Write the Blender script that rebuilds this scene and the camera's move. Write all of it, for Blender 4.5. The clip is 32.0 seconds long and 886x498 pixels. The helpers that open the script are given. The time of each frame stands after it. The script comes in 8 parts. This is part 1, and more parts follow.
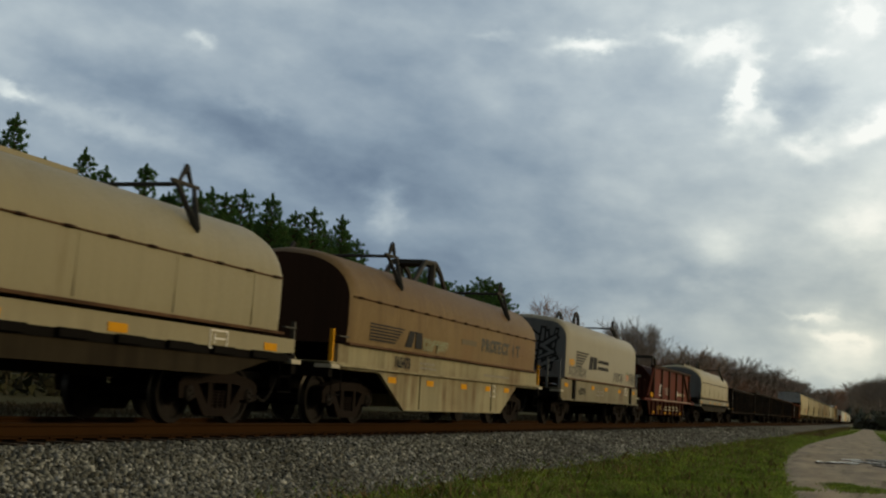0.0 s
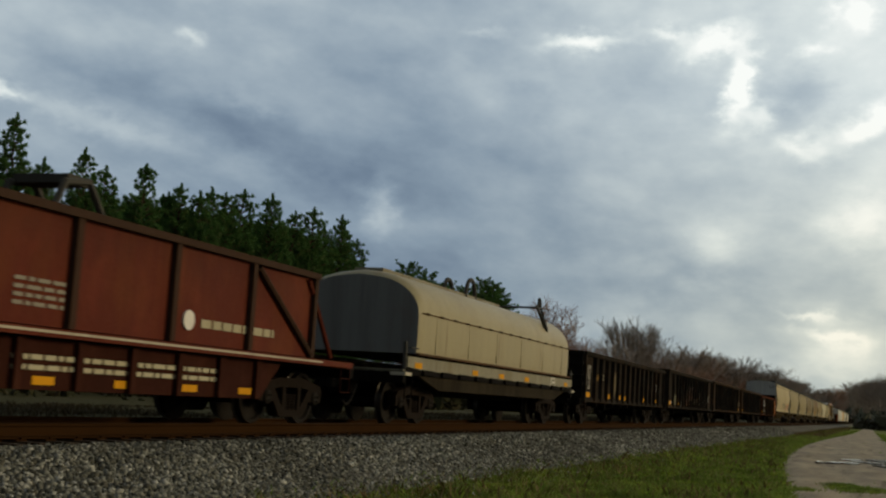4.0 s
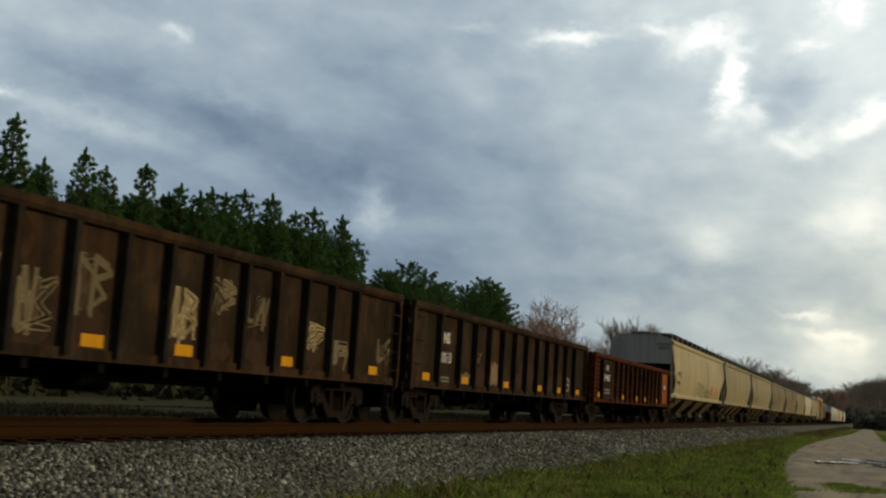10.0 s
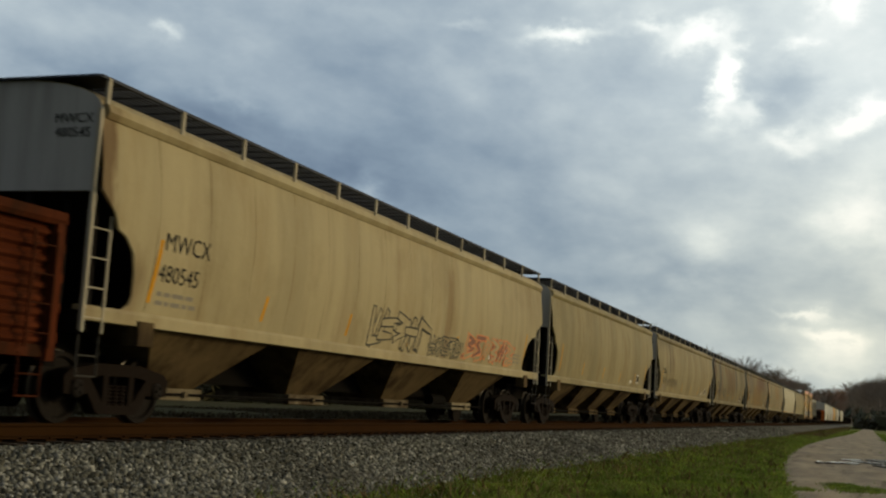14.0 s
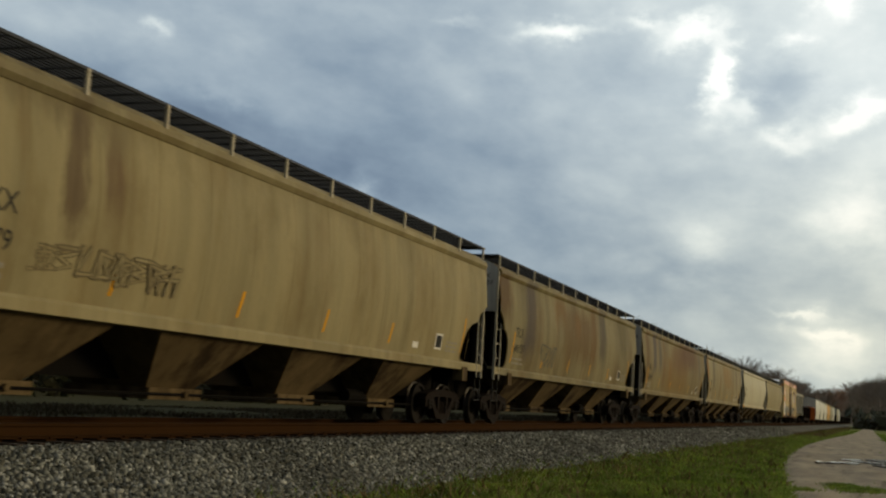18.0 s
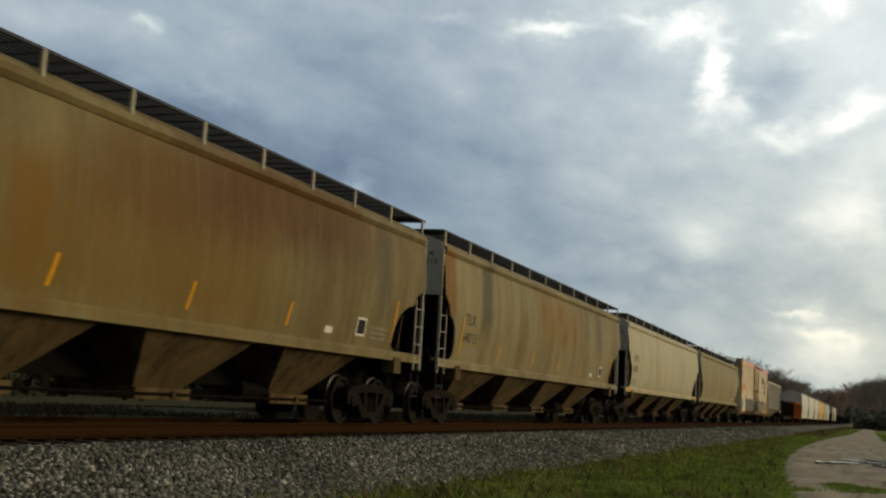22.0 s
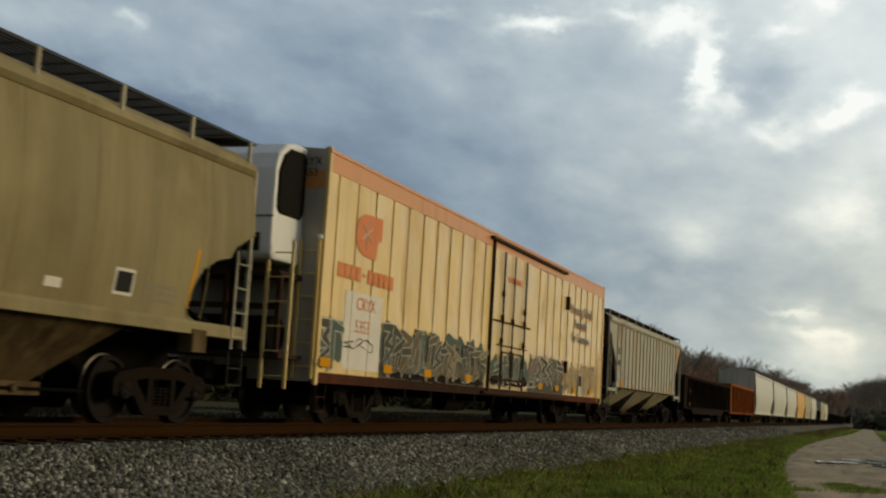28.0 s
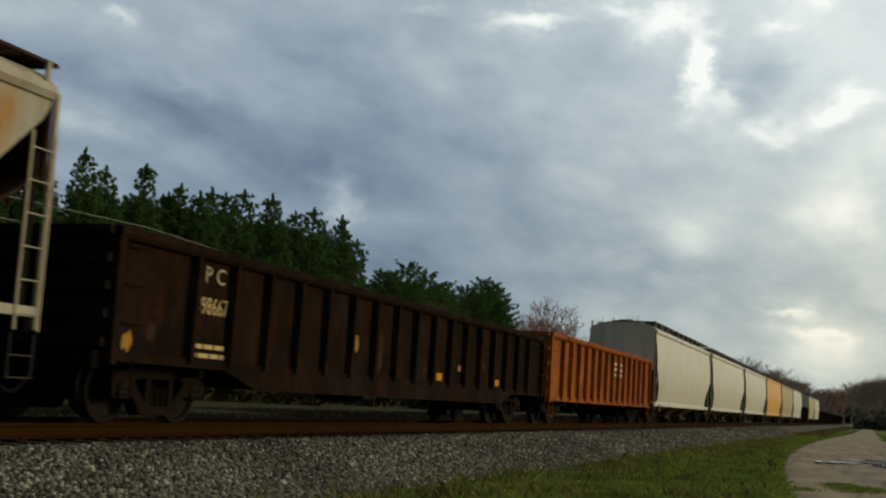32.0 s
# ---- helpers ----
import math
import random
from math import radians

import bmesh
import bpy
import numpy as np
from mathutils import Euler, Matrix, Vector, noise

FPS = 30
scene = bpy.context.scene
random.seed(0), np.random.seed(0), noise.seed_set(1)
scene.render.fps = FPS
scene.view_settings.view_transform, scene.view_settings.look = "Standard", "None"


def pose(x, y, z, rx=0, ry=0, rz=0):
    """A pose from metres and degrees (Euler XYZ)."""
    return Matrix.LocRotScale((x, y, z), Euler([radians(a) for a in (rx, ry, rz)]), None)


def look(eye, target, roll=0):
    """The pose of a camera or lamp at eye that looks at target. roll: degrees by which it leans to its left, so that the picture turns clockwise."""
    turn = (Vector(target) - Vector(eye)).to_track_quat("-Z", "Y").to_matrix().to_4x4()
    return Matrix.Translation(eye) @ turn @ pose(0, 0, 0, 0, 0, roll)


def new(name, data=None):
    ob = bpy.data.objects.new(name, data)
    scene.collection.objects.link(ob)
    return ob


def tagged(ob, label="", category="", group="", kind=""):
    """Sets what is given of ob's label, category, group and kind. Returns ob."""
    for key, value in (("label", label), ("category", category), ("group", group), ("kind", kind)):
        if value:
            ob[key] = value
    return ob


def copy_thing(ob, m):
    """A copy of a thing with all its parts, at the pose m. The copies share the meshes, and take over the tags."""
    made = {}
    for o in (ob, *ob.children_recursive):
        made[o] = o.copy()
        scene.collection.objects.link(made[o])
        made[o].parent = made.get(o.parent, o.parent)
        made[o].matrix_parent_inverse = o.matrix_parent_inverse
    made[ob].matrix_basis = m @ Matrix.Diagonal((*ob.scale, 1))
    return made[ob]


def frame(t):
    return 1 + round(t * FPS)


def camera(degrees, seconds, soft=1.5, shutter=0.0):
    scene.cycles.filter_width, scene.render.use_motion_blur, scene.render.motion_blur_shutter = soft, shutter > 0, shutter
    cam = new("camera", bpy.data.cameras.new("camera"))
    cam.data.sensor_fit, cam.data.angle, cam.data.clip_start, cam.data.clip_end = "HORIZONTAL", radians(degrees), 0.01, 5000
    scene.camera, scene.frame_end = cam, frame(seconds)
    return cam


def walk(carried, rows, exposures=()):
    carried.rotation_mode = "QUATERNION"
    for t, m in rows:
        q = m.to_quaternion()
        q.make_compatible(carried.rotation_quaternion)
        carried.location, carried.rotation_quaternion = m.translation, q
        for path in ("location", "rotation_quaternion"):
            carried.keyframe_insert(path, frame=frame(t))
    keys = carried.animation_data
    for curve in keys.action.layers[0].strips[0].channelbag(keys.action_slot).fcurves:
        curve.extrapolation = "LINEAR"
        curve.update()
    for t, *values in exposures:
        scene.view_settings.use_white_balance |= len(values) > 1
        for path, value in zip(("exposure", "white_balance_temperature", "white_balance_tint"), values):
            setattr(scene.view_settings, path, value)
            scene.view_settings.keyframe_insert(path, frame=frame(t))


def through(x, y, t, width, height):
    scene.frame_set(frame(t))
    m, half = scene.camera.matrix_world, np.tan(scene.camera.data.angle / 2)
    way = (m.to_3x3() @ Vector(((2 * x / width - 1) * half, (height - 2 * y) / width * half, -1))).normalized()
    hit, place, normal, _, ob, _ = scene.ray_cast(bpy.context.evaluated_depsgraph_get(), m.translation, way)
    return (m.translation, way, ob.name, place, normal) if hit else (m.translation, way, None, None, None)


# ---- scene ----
from mathutils.geometry import tessellate_polygon

SECONDS = 32.0
TURN, TILT, LEAN = 20.10, 7.16, 3.44
EYE = (10.45, 0.0, 0.61)
cam = camera(41.06, SECONDS, soft=2.2, shutter=0.2)
_aim = Vector((-math.sin(radians(TURN)) * math.cos(radians(TILT)), math.cos(radians(TURN)) * math.cos(radians(TILT)), math.sin(radians(TILT))))
_stand = look(EYE, Vector(EYE) + 50 * _aim, LEAN)
walk(cam, [(0.0, _stand), (SECONDS, _stand)], exposures=[(0.0, -0.10, 6500, 5), (3.0, -0.10, 6500, 5), (6.5, -0.03, 6500, 5), (9.0, 0.0, 6500, 5), (27.0, 0.0, 6500, 5), (29.0, -0.20, 6500, 5), (31.0, -0.17, 6500, 5), (SECONDS, -0.10, 6500, 5)])

# ---- the train's way: metres gone by at t seconds ----
SPEED = [(0.0, 11.30), (14.0, 11.35), (18.0, 11.10), (22.0, 11.65), (26.0, 12.10), (32.0, 12.30)]


def gone(t):
    d = 0.0
    for (ta, va), (tb, vb) in zip(SPEED, SPEED[1:]):
        if t <= ta:
            break
        te = min(t, tb)
        ve = va + (vb - va) * (te - ta) / (tb - ta)
        d += (te - ta) * (va + ve) / 2
    return d


# ---- daylight ----
SUN_AZ, SUN_EL = 62.0, 14.0          # degrees to the right of the track's far end, and up
world = bpy.data.worlds.new("overcast_sky")
scene.world = world
world.use_nodes = True
_wn = world.node_tree
_wn.nodes.clear()
_sky = _wn.nodes.new("ShaderNodeTexSky")
_sky.sky_type = "NISHITA"
_sky.sun_disc = False
_sky.sun_elevation, _sky.sun_rotation = radians(SUN_EL), radians(SUN_AZ)
_wc = _wn.nodes.new("ShaderNodeTexCoord")
_wz = _wn.nodes.new("ShaderNodeTexNoise")
_wz.inputs["Scale"].default_value, _wz.inputs["Detail"].default_value = 3.0, 5.0
_wn.links.new(_wc.outputs["Generated"], _wz.inputs["Vector"])
_wr = _wn.nodes.new("ShaderNodeValToRGB")
_wr.color_ramp.elements[0].position, _wr.color_ramp.elements[0].color = 0.3, (2.6, 3.0, 3.6, 1)
_wr.color_ramp.elements[1].position, _wr.color_ramp.elements[1].color = 0.75, (5.6, 5.6, 5.4, 1)
_wn.links.new(_wz.outputs["Fac"], _wr.inputs["Fac"])
_wm = _wn.nodes.new("ShaderNodeMix")
_wm.data_type = "RGBA"
_wm.inputs[0].default_value = 0.8
_wn.links.new(_sky.outputs[0], _wm.inputs[6])
_wn.links.new(_wr.outputs["Color"], _wm.inputs[7])
_wd = _wn.nodes.new("ShaderNodeVectorMath")      # the overcast dims smoothly away from the low sun
_wd.operation = "DOT_PRODUCT"
_wd.inputs[1].default_value = (math.sin(radians(SUN_AZ)), math.cos(radians(SUN_AZ)), 0.0)
_wn.links.new(_wc.outputs["Generated"], _wd.inputs[0])
_wg = _wn.nodes.new("ShaderNodeMapRange")
for _i, _v in enumerate((0.0, -1.0, 1.0, 0.62, 1.20)):
    if _i:
        _wg.inputs[_i].default_value = _v
_wn.links.new(_wd.outputs["Value"], _wg.inputs[0])
_wx = _wn.nodes.new("ShaderNodeMath")
_wx.operation = "MULTIPLY"
_wx.inputs[1].default_value = 0.060
_wn.links.new(_wg.outputs[0], _wx.inputs[0])
_wp = _wn.nodes.new("ShaderNodeVectorMath")      # thin cloud glows round the hidden sun
_wp.operation = "DOT_PRODUCT"
_wp.inputs[1].default_value = (math.sin(radians(SUN_AZ)) * math.cos(radians(SUN_EL)), math.cos(radians(SUN_AZ)) * math.cos(radians(SUN_EL)), math.sin(radians(SUN_EL)))
_wn.links.new(_wc.outputs["Generated"], _wp.inputs[0])
_wq = _wn.nodes.new("ShaderNodeMath")
_wq.operation, _wq.use_clamp = "MAXIMUM", True
_wn.links.new(_wp.outputs["Value"], _wq.inputs[0])
_wq.inputs[1].default_value = 0.0
_wk = _wn.nodes.new("ShaderNodeMath")
_wk.operation = "POWER"
_wn.links.new(_wq.outputs[0], _wk.inputs[0])
_wk.inputs[1].default_value = 7.0
_wa = _wn.nodes.new("ShaderNodeMix")
_wa.data_type, _wa.blend_type = "RGBA", "ADD"
_wn.links.new(_wk.outputs[0], _wa.inputs[0])
_wn.links.new(_wm.outputs[2], _wa.inputs[6])
_wa.inputs[7].default_value = (9.5, 7.4, 4.4, 1)
_wb = _wn.nodes.new("ShaderNodeBackground")
_wn.links.new(_wx.outputs[0], _wb.inputs["Strength"])
_wo = _wn.nodes.new("ShaderNodeOutputWorld")
_wn.links.new(_wa.outputs[2], _wb.inputs["Color"])
_wn.links.new(_wb.outputs[0], _wo.inputs["Surface"])

sun = new("sun", bpy.data.lights.new("sun", "SUN"))
sun.data.energy, sun.data.angle, sun.data.color = 1.72, radians(12), (1.0, 0.78, 0.47)
_sd = Vector((math.sin(radians(SUN_AZ)) * math.cos(radians(SUN_EL)), math.cos(radians(SUN_AZ)) * math.cos(radians(SUN_EL)), math.sin(radians(SUN_EL))))
sun.matrix_world = look(_sd * 300, (0, 0, 0))


# ---- node helpers and materials ----
class Nodes:
    def __init__(self, nt):
        self.nt = nt

    def add(self, kind, ins=(), out=0, operation="", use_clamp=False, blend_type=""):
        n = self.nt.nodes.new(kind)
        if operation:
            n.operation = operation
        if use_clamp:
            n.use_clamp = True
        if blend_type:
            n.data_type, n.blend_type = "RGBA", blend_type
        for k, v in dict(ins).items():
            self.put(n.inputs[k], v)
        return n.outputs[out]

    def put(self, socket, v):
        if isinstance(v, bpy.types.NodeSocket):
            self.nt.links.new(v, socket)
        else:
            socket.default_value = v

    def math(self, op, a, b=0.0, clamp=False):
        return self.add("ShaderNodeMath", {0: a, 1: b}, operation=op, use_clamp=clamp)

    def mix(self, fac, a, b, blend="MIX"):
        a = (*a, 1) if isinstance(a, tuple) and len(a) == 3 else a
        b = (*b, 1) if isinstance(b, tuple) and len(b) == 3 else b
        return self.add("ShaderNodeMix", {0: fac, 6: a, 7: b}, out=2, blend_type=blend)

    def noise(self, vec, scale, detail=4.0, rough=0.55, out=0):
        return self.add("ShaderNodeTexNoise", {"Vector": vec, "Scale": scale, "Detail": detail, "Roughness": rough}, out=out)

    def span(self, v, a, b, lo=0.0, hi=1.0):
        return self.add("ShaderNodeMapRange", {0: v, 1: a, 2: b, 3: lo, 4: hi})

    def place(self, vec, scale=(1, 1, 1), loc=(0, 0, 0)):
        return self.add("ShaderNodeMapping", {"Vector": vec, "Scale": scale, "Location": loc})


def material(name):
    m = bpy.data.materials.new(name)
    m.use_nodes = True
    nt = m.node_tree
    bsdf = nt.nodes["Principled BSDF"]
    return m, Nodes(nt), bsdf


def shifted(g):
    """Object coordinates, moved by a random amount from object to object."""
    co = g.add("ShaderNodeTexCoord", out=3)
    rnd = g.add("ShaderNodeObjectInfo", out=5)
    off = g.math("MULTIPLY", rnd, 57.0)
    return g.add("ShaderNodeVectorMath", {0: co, 1: g.add("ShaderNodeCombineXYZ", {0: off, 1: off, 2: off})}, operation="ADD")


def paint(name, col, rust=(0.16, 0.065, 0.025), rust_amt=0.4, streak=0.35, rough=0.5, rust_at=0.56, fine=0.12, metal=0.0, bump=0.15, dirt=None, spec=0.4, wave=0.0, band=0.0, runs=(), scuff=0.0, mottle=0.0):
    dirt = dirt or tuple(0.34 * k * w for k, w in zip(col, (1.0, 0.92, 0.80)))
    m, g, b = material(name)
    v = shifted(g)
    big = g.noise(v, 0.55, 6.0, 0.6)
    run = g.noise(g.place(v, (2.6, 2.6, 0.16)), 1.1, 5.0, 0.6)
    run2 = g.noise(g.place(v, (7.0, 7.0, 0.5)), 1.0, 3.0, 0.5)
    small = g.noise(v, 17.0, 4.0, 0.65)
    c = g.mix(g.math("MULTIPLY", g.span(run, 0.46, 0.74), streak), col, dirt)
    c = g.mix(g.math("MULTIPLY", g.span(run2, 0.55, 0.8), streak * 0.3), c, dirt)
    if band:
        wide = g.noise(g.place(v, (0.9, 0.9, 0.05), (3, 8, 1)), 1.0, 3.0, 0.5)
        c = g.mix(g.math("MULTIPLY", g.span(wide, 0.48, 0.62), band), c, tuple(k * 0.5 for k in col))
        c = g.mix(g.math("MULTIPLY", g.span(wide, 0.47, 0.36), band * 0.6), c, tuple(min(1.0, k * 1.25) for k in col))
    spot = g.math("ADD", g.math("MULTIPLY", big, 0.6), g.math("MULTIPLY", run, 0.4))
    c = g.mix(g.math("MULTIPLY", g.span(spot, rust_at, rust_at + 0.13), rust_amt), c, rust)
    c = g.mix(g.math("MULTIPLY", small, fine * 2), c, tuple(x * 0.55 for x in col))
    if mottle:    # washed-down dirt in uneven upright stains, and paler rubbed places
        m1 = g.noise(g.place(v, (0.9, 0.9, 0.30), (1, 6, 2)), 1.0, 8.0, 0.66)
        m2 = g.noise(g.place(v, (0.5, 0.5, 0.45), (8, 3, 5)), 1.3, 7.0, 0.62)
        c = g.mix(g.math("MULTIPLY", g.span(m1, 0.50, 0.68), mottle), c, tuple(k * w for k, w in zip(col, (0.60, 0.48, 0.34))))
        c = g.mix(g.math("MULTIPLY", g.span(m2, 0.53, 0.66), mottle * 0.8), c, tuple(k * w for k, w in zip(col, (0.52, 0.47, 0.40))))
        c = g.mix(g.math("MULTIPLY", g.span(m1, 0.45, 0.33), mottle * 0.6), c, tuple(min(1.0, k * 1.22) for k in col))
    if scuff:     # scrapes down to dull metal and bare rust, hand-sized and larger
        n1 = g.noise(g.place(v, (1.0, 1.0, 0.7)), 1.5, 9.0, 0.70)
        n2 = g.noise(g.place(v, (1.0, 1.3, 0.55), (5, 2, 9)), 2.4, 8.0, 0.72)
        c = g.mix(g.math("MULTIPLY", g.span(n1, 0.51, 0.66), scuff), c, tuple(x * 1.9 + 0.003 for x in col))
        c = g.mix(g.math("MULTIPLY", g.span(n2, 0.53, 0.66), scuff), c, rust)
        c = g.mix(g.math("MULTIPLY", g.span(n1, 0.47, 0.36), scuff * 0.6), c, tuple(x * 0.5 for x in col))
    if runs:      # single stains: along, half width, from height, to height, colour, strength
        own = g.add("ShaderNodeTexCoord", out=3)
        sy = g.add("ShaderNodeSeparateXYZ", {0: own}, out=1)
        sz = g.add("ShaderNodeSeparateXYZ", {0: own}, out=2)
        wob = g.math("MULTIPLY", g.math("SUBTRACT", g.noise(g.place(own, (1, 1.7, 0.55)), 1.4, 7.0, 0.72), 0.5), 1.5)
        for y, w, lo, hi, stain, amt in runs:
            d = g.math("ABSOLUTE", g.math("ADD", g.math("SUBTRACT", sy, y), g.math("MULTIPLY", wob, min(1.0, w + 0.15))))
            f = g.math("MULTIPLY", g.span(d, w, w * 0.45), g.span(g.math("ADD", sz, wob), lo - 0.25, lo + 0.35))
            f = g.math("MULTIPLY", f, g.span(g.math("ADD", sz, g.math("MULTIPLY", wob, 0.5)), hi + 0.2, hi - 0.25))
            f = g.math("MULTIPLY", f, g.span(run2, 0.25, 0.55, 0.7, 1.0))
            c = g.mix(g.math("MULTIPLY", f, amt), c, stain)
    g.put(b.inputs["Base Color"], c)
    g.put(b.inputs["Roughness"], g.span(small if rough > 0.4 else big, 0.2, 0.8, max(rough - (0.1 if rough > 0.4 else 0.03), 0.05), min(rough + (0.15 if rough > 0.4 else 0.05), 1.0)))
    b.inputs["Metallic"].default_value = metal
    b.inputs["Specular IOR Level"].default_value = spec
    bm = g.add("ShaderNodeBump", {"Strength": bump, "Distance": 0.02, "Height": g.noise(v, 6.0, 5.0, 0.6)})
    if wave:      # thin sheets that ripple between their joints
        bm = g.add("ShaderNodeBump", {"Strength": wave, "Distance": 0.25, "Height": g.noise(g.place(g.add("ShaderNodeVectorRotate", {"Vector": v, "Axis": (1.0, 0.0, 0.0), "Angle": 0.5}), (1, 1.3, 0.6)), 0.95, 0.0, 0.5), "Normal": bm})
    g.put(b.inputs["Normal"], bm)
    return m


def plain(name, col, rough=0.6, metal=0.0, vary=0.3, scale=8.0):
    m, g, b = material(name)
    v = shifted(g)
    n = g.noise(v, scale, 5.0, 0.6)
    n2 = g.noise(v, scale * 0.13, 3.0, 0.5)
    c = g.mix(g.math("MULTIPLY", n, vary), col, tuple(x * 0.45 for x in col))
    c = g.mix(g.math("MULTIPLY", n2, vary * 0.6), c, tuple(min(1, x * 1.5) for x in col))
    g.put(b.inputs["Base Color"], c)
    b.inputs["Roughness"].default_value = rough
    b.inputs["Metallic"].default_value = metal
    b.inputs["Specular IOR Level"].default_value = 0.12
    g.put(b.inputs["Normal"], g.add("ShaderNodeBump", {"Strength": 0.2, "Distance": 0.01, "Height": n}))
    return m


BEIGE = paint("weathered_beige_paint", (0.262, 0.226, 0.122), streak=0.33, rust_amt=0.22, rough=0.58, spec=0.07, band=0.35, mottle=0.45)
TAN = paint("grimy_tan_paint", (0.188, 0.160, 0.082), rust=(0.11, 0.05, 0.014), streak=0.39, rust_amt=0.45, rust_at=0.52, rough=0.58, spec=0.07, band=0.5, runs=((3.0, 0.7, 1.9, 4.0, (0.060, 0.048, 0.039), 0.9), (0.5, 0.7, 2.8, 4.0, (0.075, 0.040, 0.011), 0.9), (6.4, 1.0, 3.0, 3.8, (0.132, 0.074, 0.020), 0.8), (9.0, 2.6, 2.0, 3.6, (0.100, 0.060, 0.018), 0.8), (8.7, 0.5, 2.8, 3.5, (0.136, 0.076, 0.020), 0.8), (11.0, 0.5, 2.0, 3.9, (0.115, 0.064, 0.017), 0.9), (12.4, 0.7, 2.2, 4.0, (0.062, 0.050, 0.034), 0.85), (16.0, 1.2, 2.6, 4.0, (0.085, 0.067, 0.023), 0.7)), mottle=0.70)
CREAM = paint("cream_paint", (0.400, 0.372, 0.258), streak=0.10, rust_amt=0.08, rough=0.55, spec=0.09, band=0.08, mottle=0.30, runs=((10.0, 12.0, 1.2, 1.72, (0.245, 0.215, 0.130), 0.55), (1.9, 0.5, 1.9, 2.6, (0.30, 0.27, 0.18), 0.5), (14.5, 0.9, 1.5, 3.2, (0.29, 0.262, 0.178), 0.5)))
COIL = paint("coil_hood_paint", (0.225, 0.200, 0.118), streak=0.14, rust_amt=0.12, rough=0.5, spec=0.16, band=0.08, fine=0.06, runs=((7.0, 9.0, 1.38, 1.44, (0.10, 0.058, 0.028), 0.5), (2.4, 0.10, 1.5, 2.3, (0.15, 0.12, 0.06), 0.5), (8.0, 0.08, 1.5, 2.3, (0.15, 0.12, 0.06), 0.5)))
RUSTHOOD = paint("rusted_hood_paint", (0.168, 0.114, 0.048), rust=(0.092, 0.052, 0.020), streak=0.3, rust_amt=0.5, rust_at=0.50, rough=0.6, spec=0.10, band=0.12, runs=((7.0, 9.0, 2.42, 3.6, (0.098, 0.063, 0.034), 0.8), (12.0, 1.6, 1.5, 2.3, (0.125, 0.066, 0.026), 0.6), (7.5, 0.7, 1.5, 2.2, (0.15, 0.085, 0.033), 0.5)))
OXIDE = paint("oxide_brown_paint", (0.040, 0.022, 0.014), rust=(0.075, 0.034, 0.015), streak=0.4, rust_amt=0.45, rough=0.85, spec=0.08)
# pale hood ends in grey: the shade of facing away is painted in
GREYEND = paint("shaded_grey_end_paint", (0.165, 0.170, 0.168), streak=0.45, rust_amt=0.3, rough=0.7, spec=0.05)
BLACKGON = paint("black_gondola_paint", (0.0158, 0.0136, 0.0112), rust=(0.042, 0.024, 0.0130), streak=0.5, rust_amt=0.55, rust_at=0.50, rough=0.95, spec=0.03, scuff=0.75)
BROWNGON = paint("brown_gondola_paint", (0.0235, 0.0165, 0.0110), rust=(0.070, 0.036, 0.0150), streak=0.5, rust_amt=0.6, rust_at=0.49, rough=0.95, spec=0.03, scuff=0.75)
REDGON = paint("red_oxide_gondola_paint", (0.074, 0.0190, 0.0070), rust=(0.020, 0.0115, 0.0065), streak=0.6, rust_amt=0.85, rust_at=0.485, rough=0.9, spec=0.03, dirt=(0.021, 0.009, 0.0045), band=0.5, scuff=0.4)
ORANGEPANEL = paint("faded_orange_panel", (0.21, 0.066, 0.013), streak=0.35, rust_amt=0.3, rough=0.8, spec=0.05)
ORANGEGON = paint("orange_gondola_paint", (0.27, 0.082, 0.019), streak=0.5, rust_amt=0.6, rust_at=0.5, rough=0.8, spec=0.05, rust=(0.09, 0.036, 0.014), scuff=0.4)
MAROON = paint("maroon_paint", (0.082, 0.0155, 0.0075), rust=(0.120, 0.034, 0.010), streak=0.12, rust_amt=0.6, rust_at=0.50, rough=0.7, spec=0.08, scuff=0.25, runs=((9.0, 6.0, 2.2, 2.6, (0.040, 0.012, 0.008), 0.5),))
# darker maroon: shade of hood end and recessed sill is in it
DARKMAROON = paint("shaded_maroon_paint", (0.030, 0.0095, 0.0060), rust=(0.050, 0.018, 0.008), streak=0.2, rust_amt=0.6, rust_at=0.50, rough=0.85, spec=0.04, scuff=0.4)
WHITEHOP = paint("white_hopper_paint", (0.55, 0.55, 0.47), streak=0.3, rust_amt=0.10, rough=0.38, spec=0.5, mottle=0.25)
GREYHOP = paint("pale_grey_ribbed_paint", (0.395, 0.390, 0.335), streak=0.4, rust_amt=0.25, rust_at=0.57, rough=0.6, spec=0.05, rust=(0.30, 0.20, 0.08), runs=((16.3, 0.55, 3.05, 3.7, (0.33, 0.155, 0.022), 0.95), (10.6, 0.32, 3.1, 3.8, (0.32, 0.18, 0.04), 0.85), (5.45, 0.30, 2.9, 3.8, (0.32, 0.17, 0.03), 0.9), (5.4, 0.2, 2.1, 3.0, (0.32, 0.18, 0.04), 0.8), (2.2, 0.6, 3.3, 3.8, (0.25, 0.10, 0.02), 0.85), (12.9, 0.25, 3.4, 3.8, (0.34, 0.22, 0.07), 0.7)), mottle=0.35)
YELLOWHOP = paint("yellow_hopper_paint", (0.60, 0.33, 0.04), streak=0.25, rust_amt=0.15, rough=0.45)
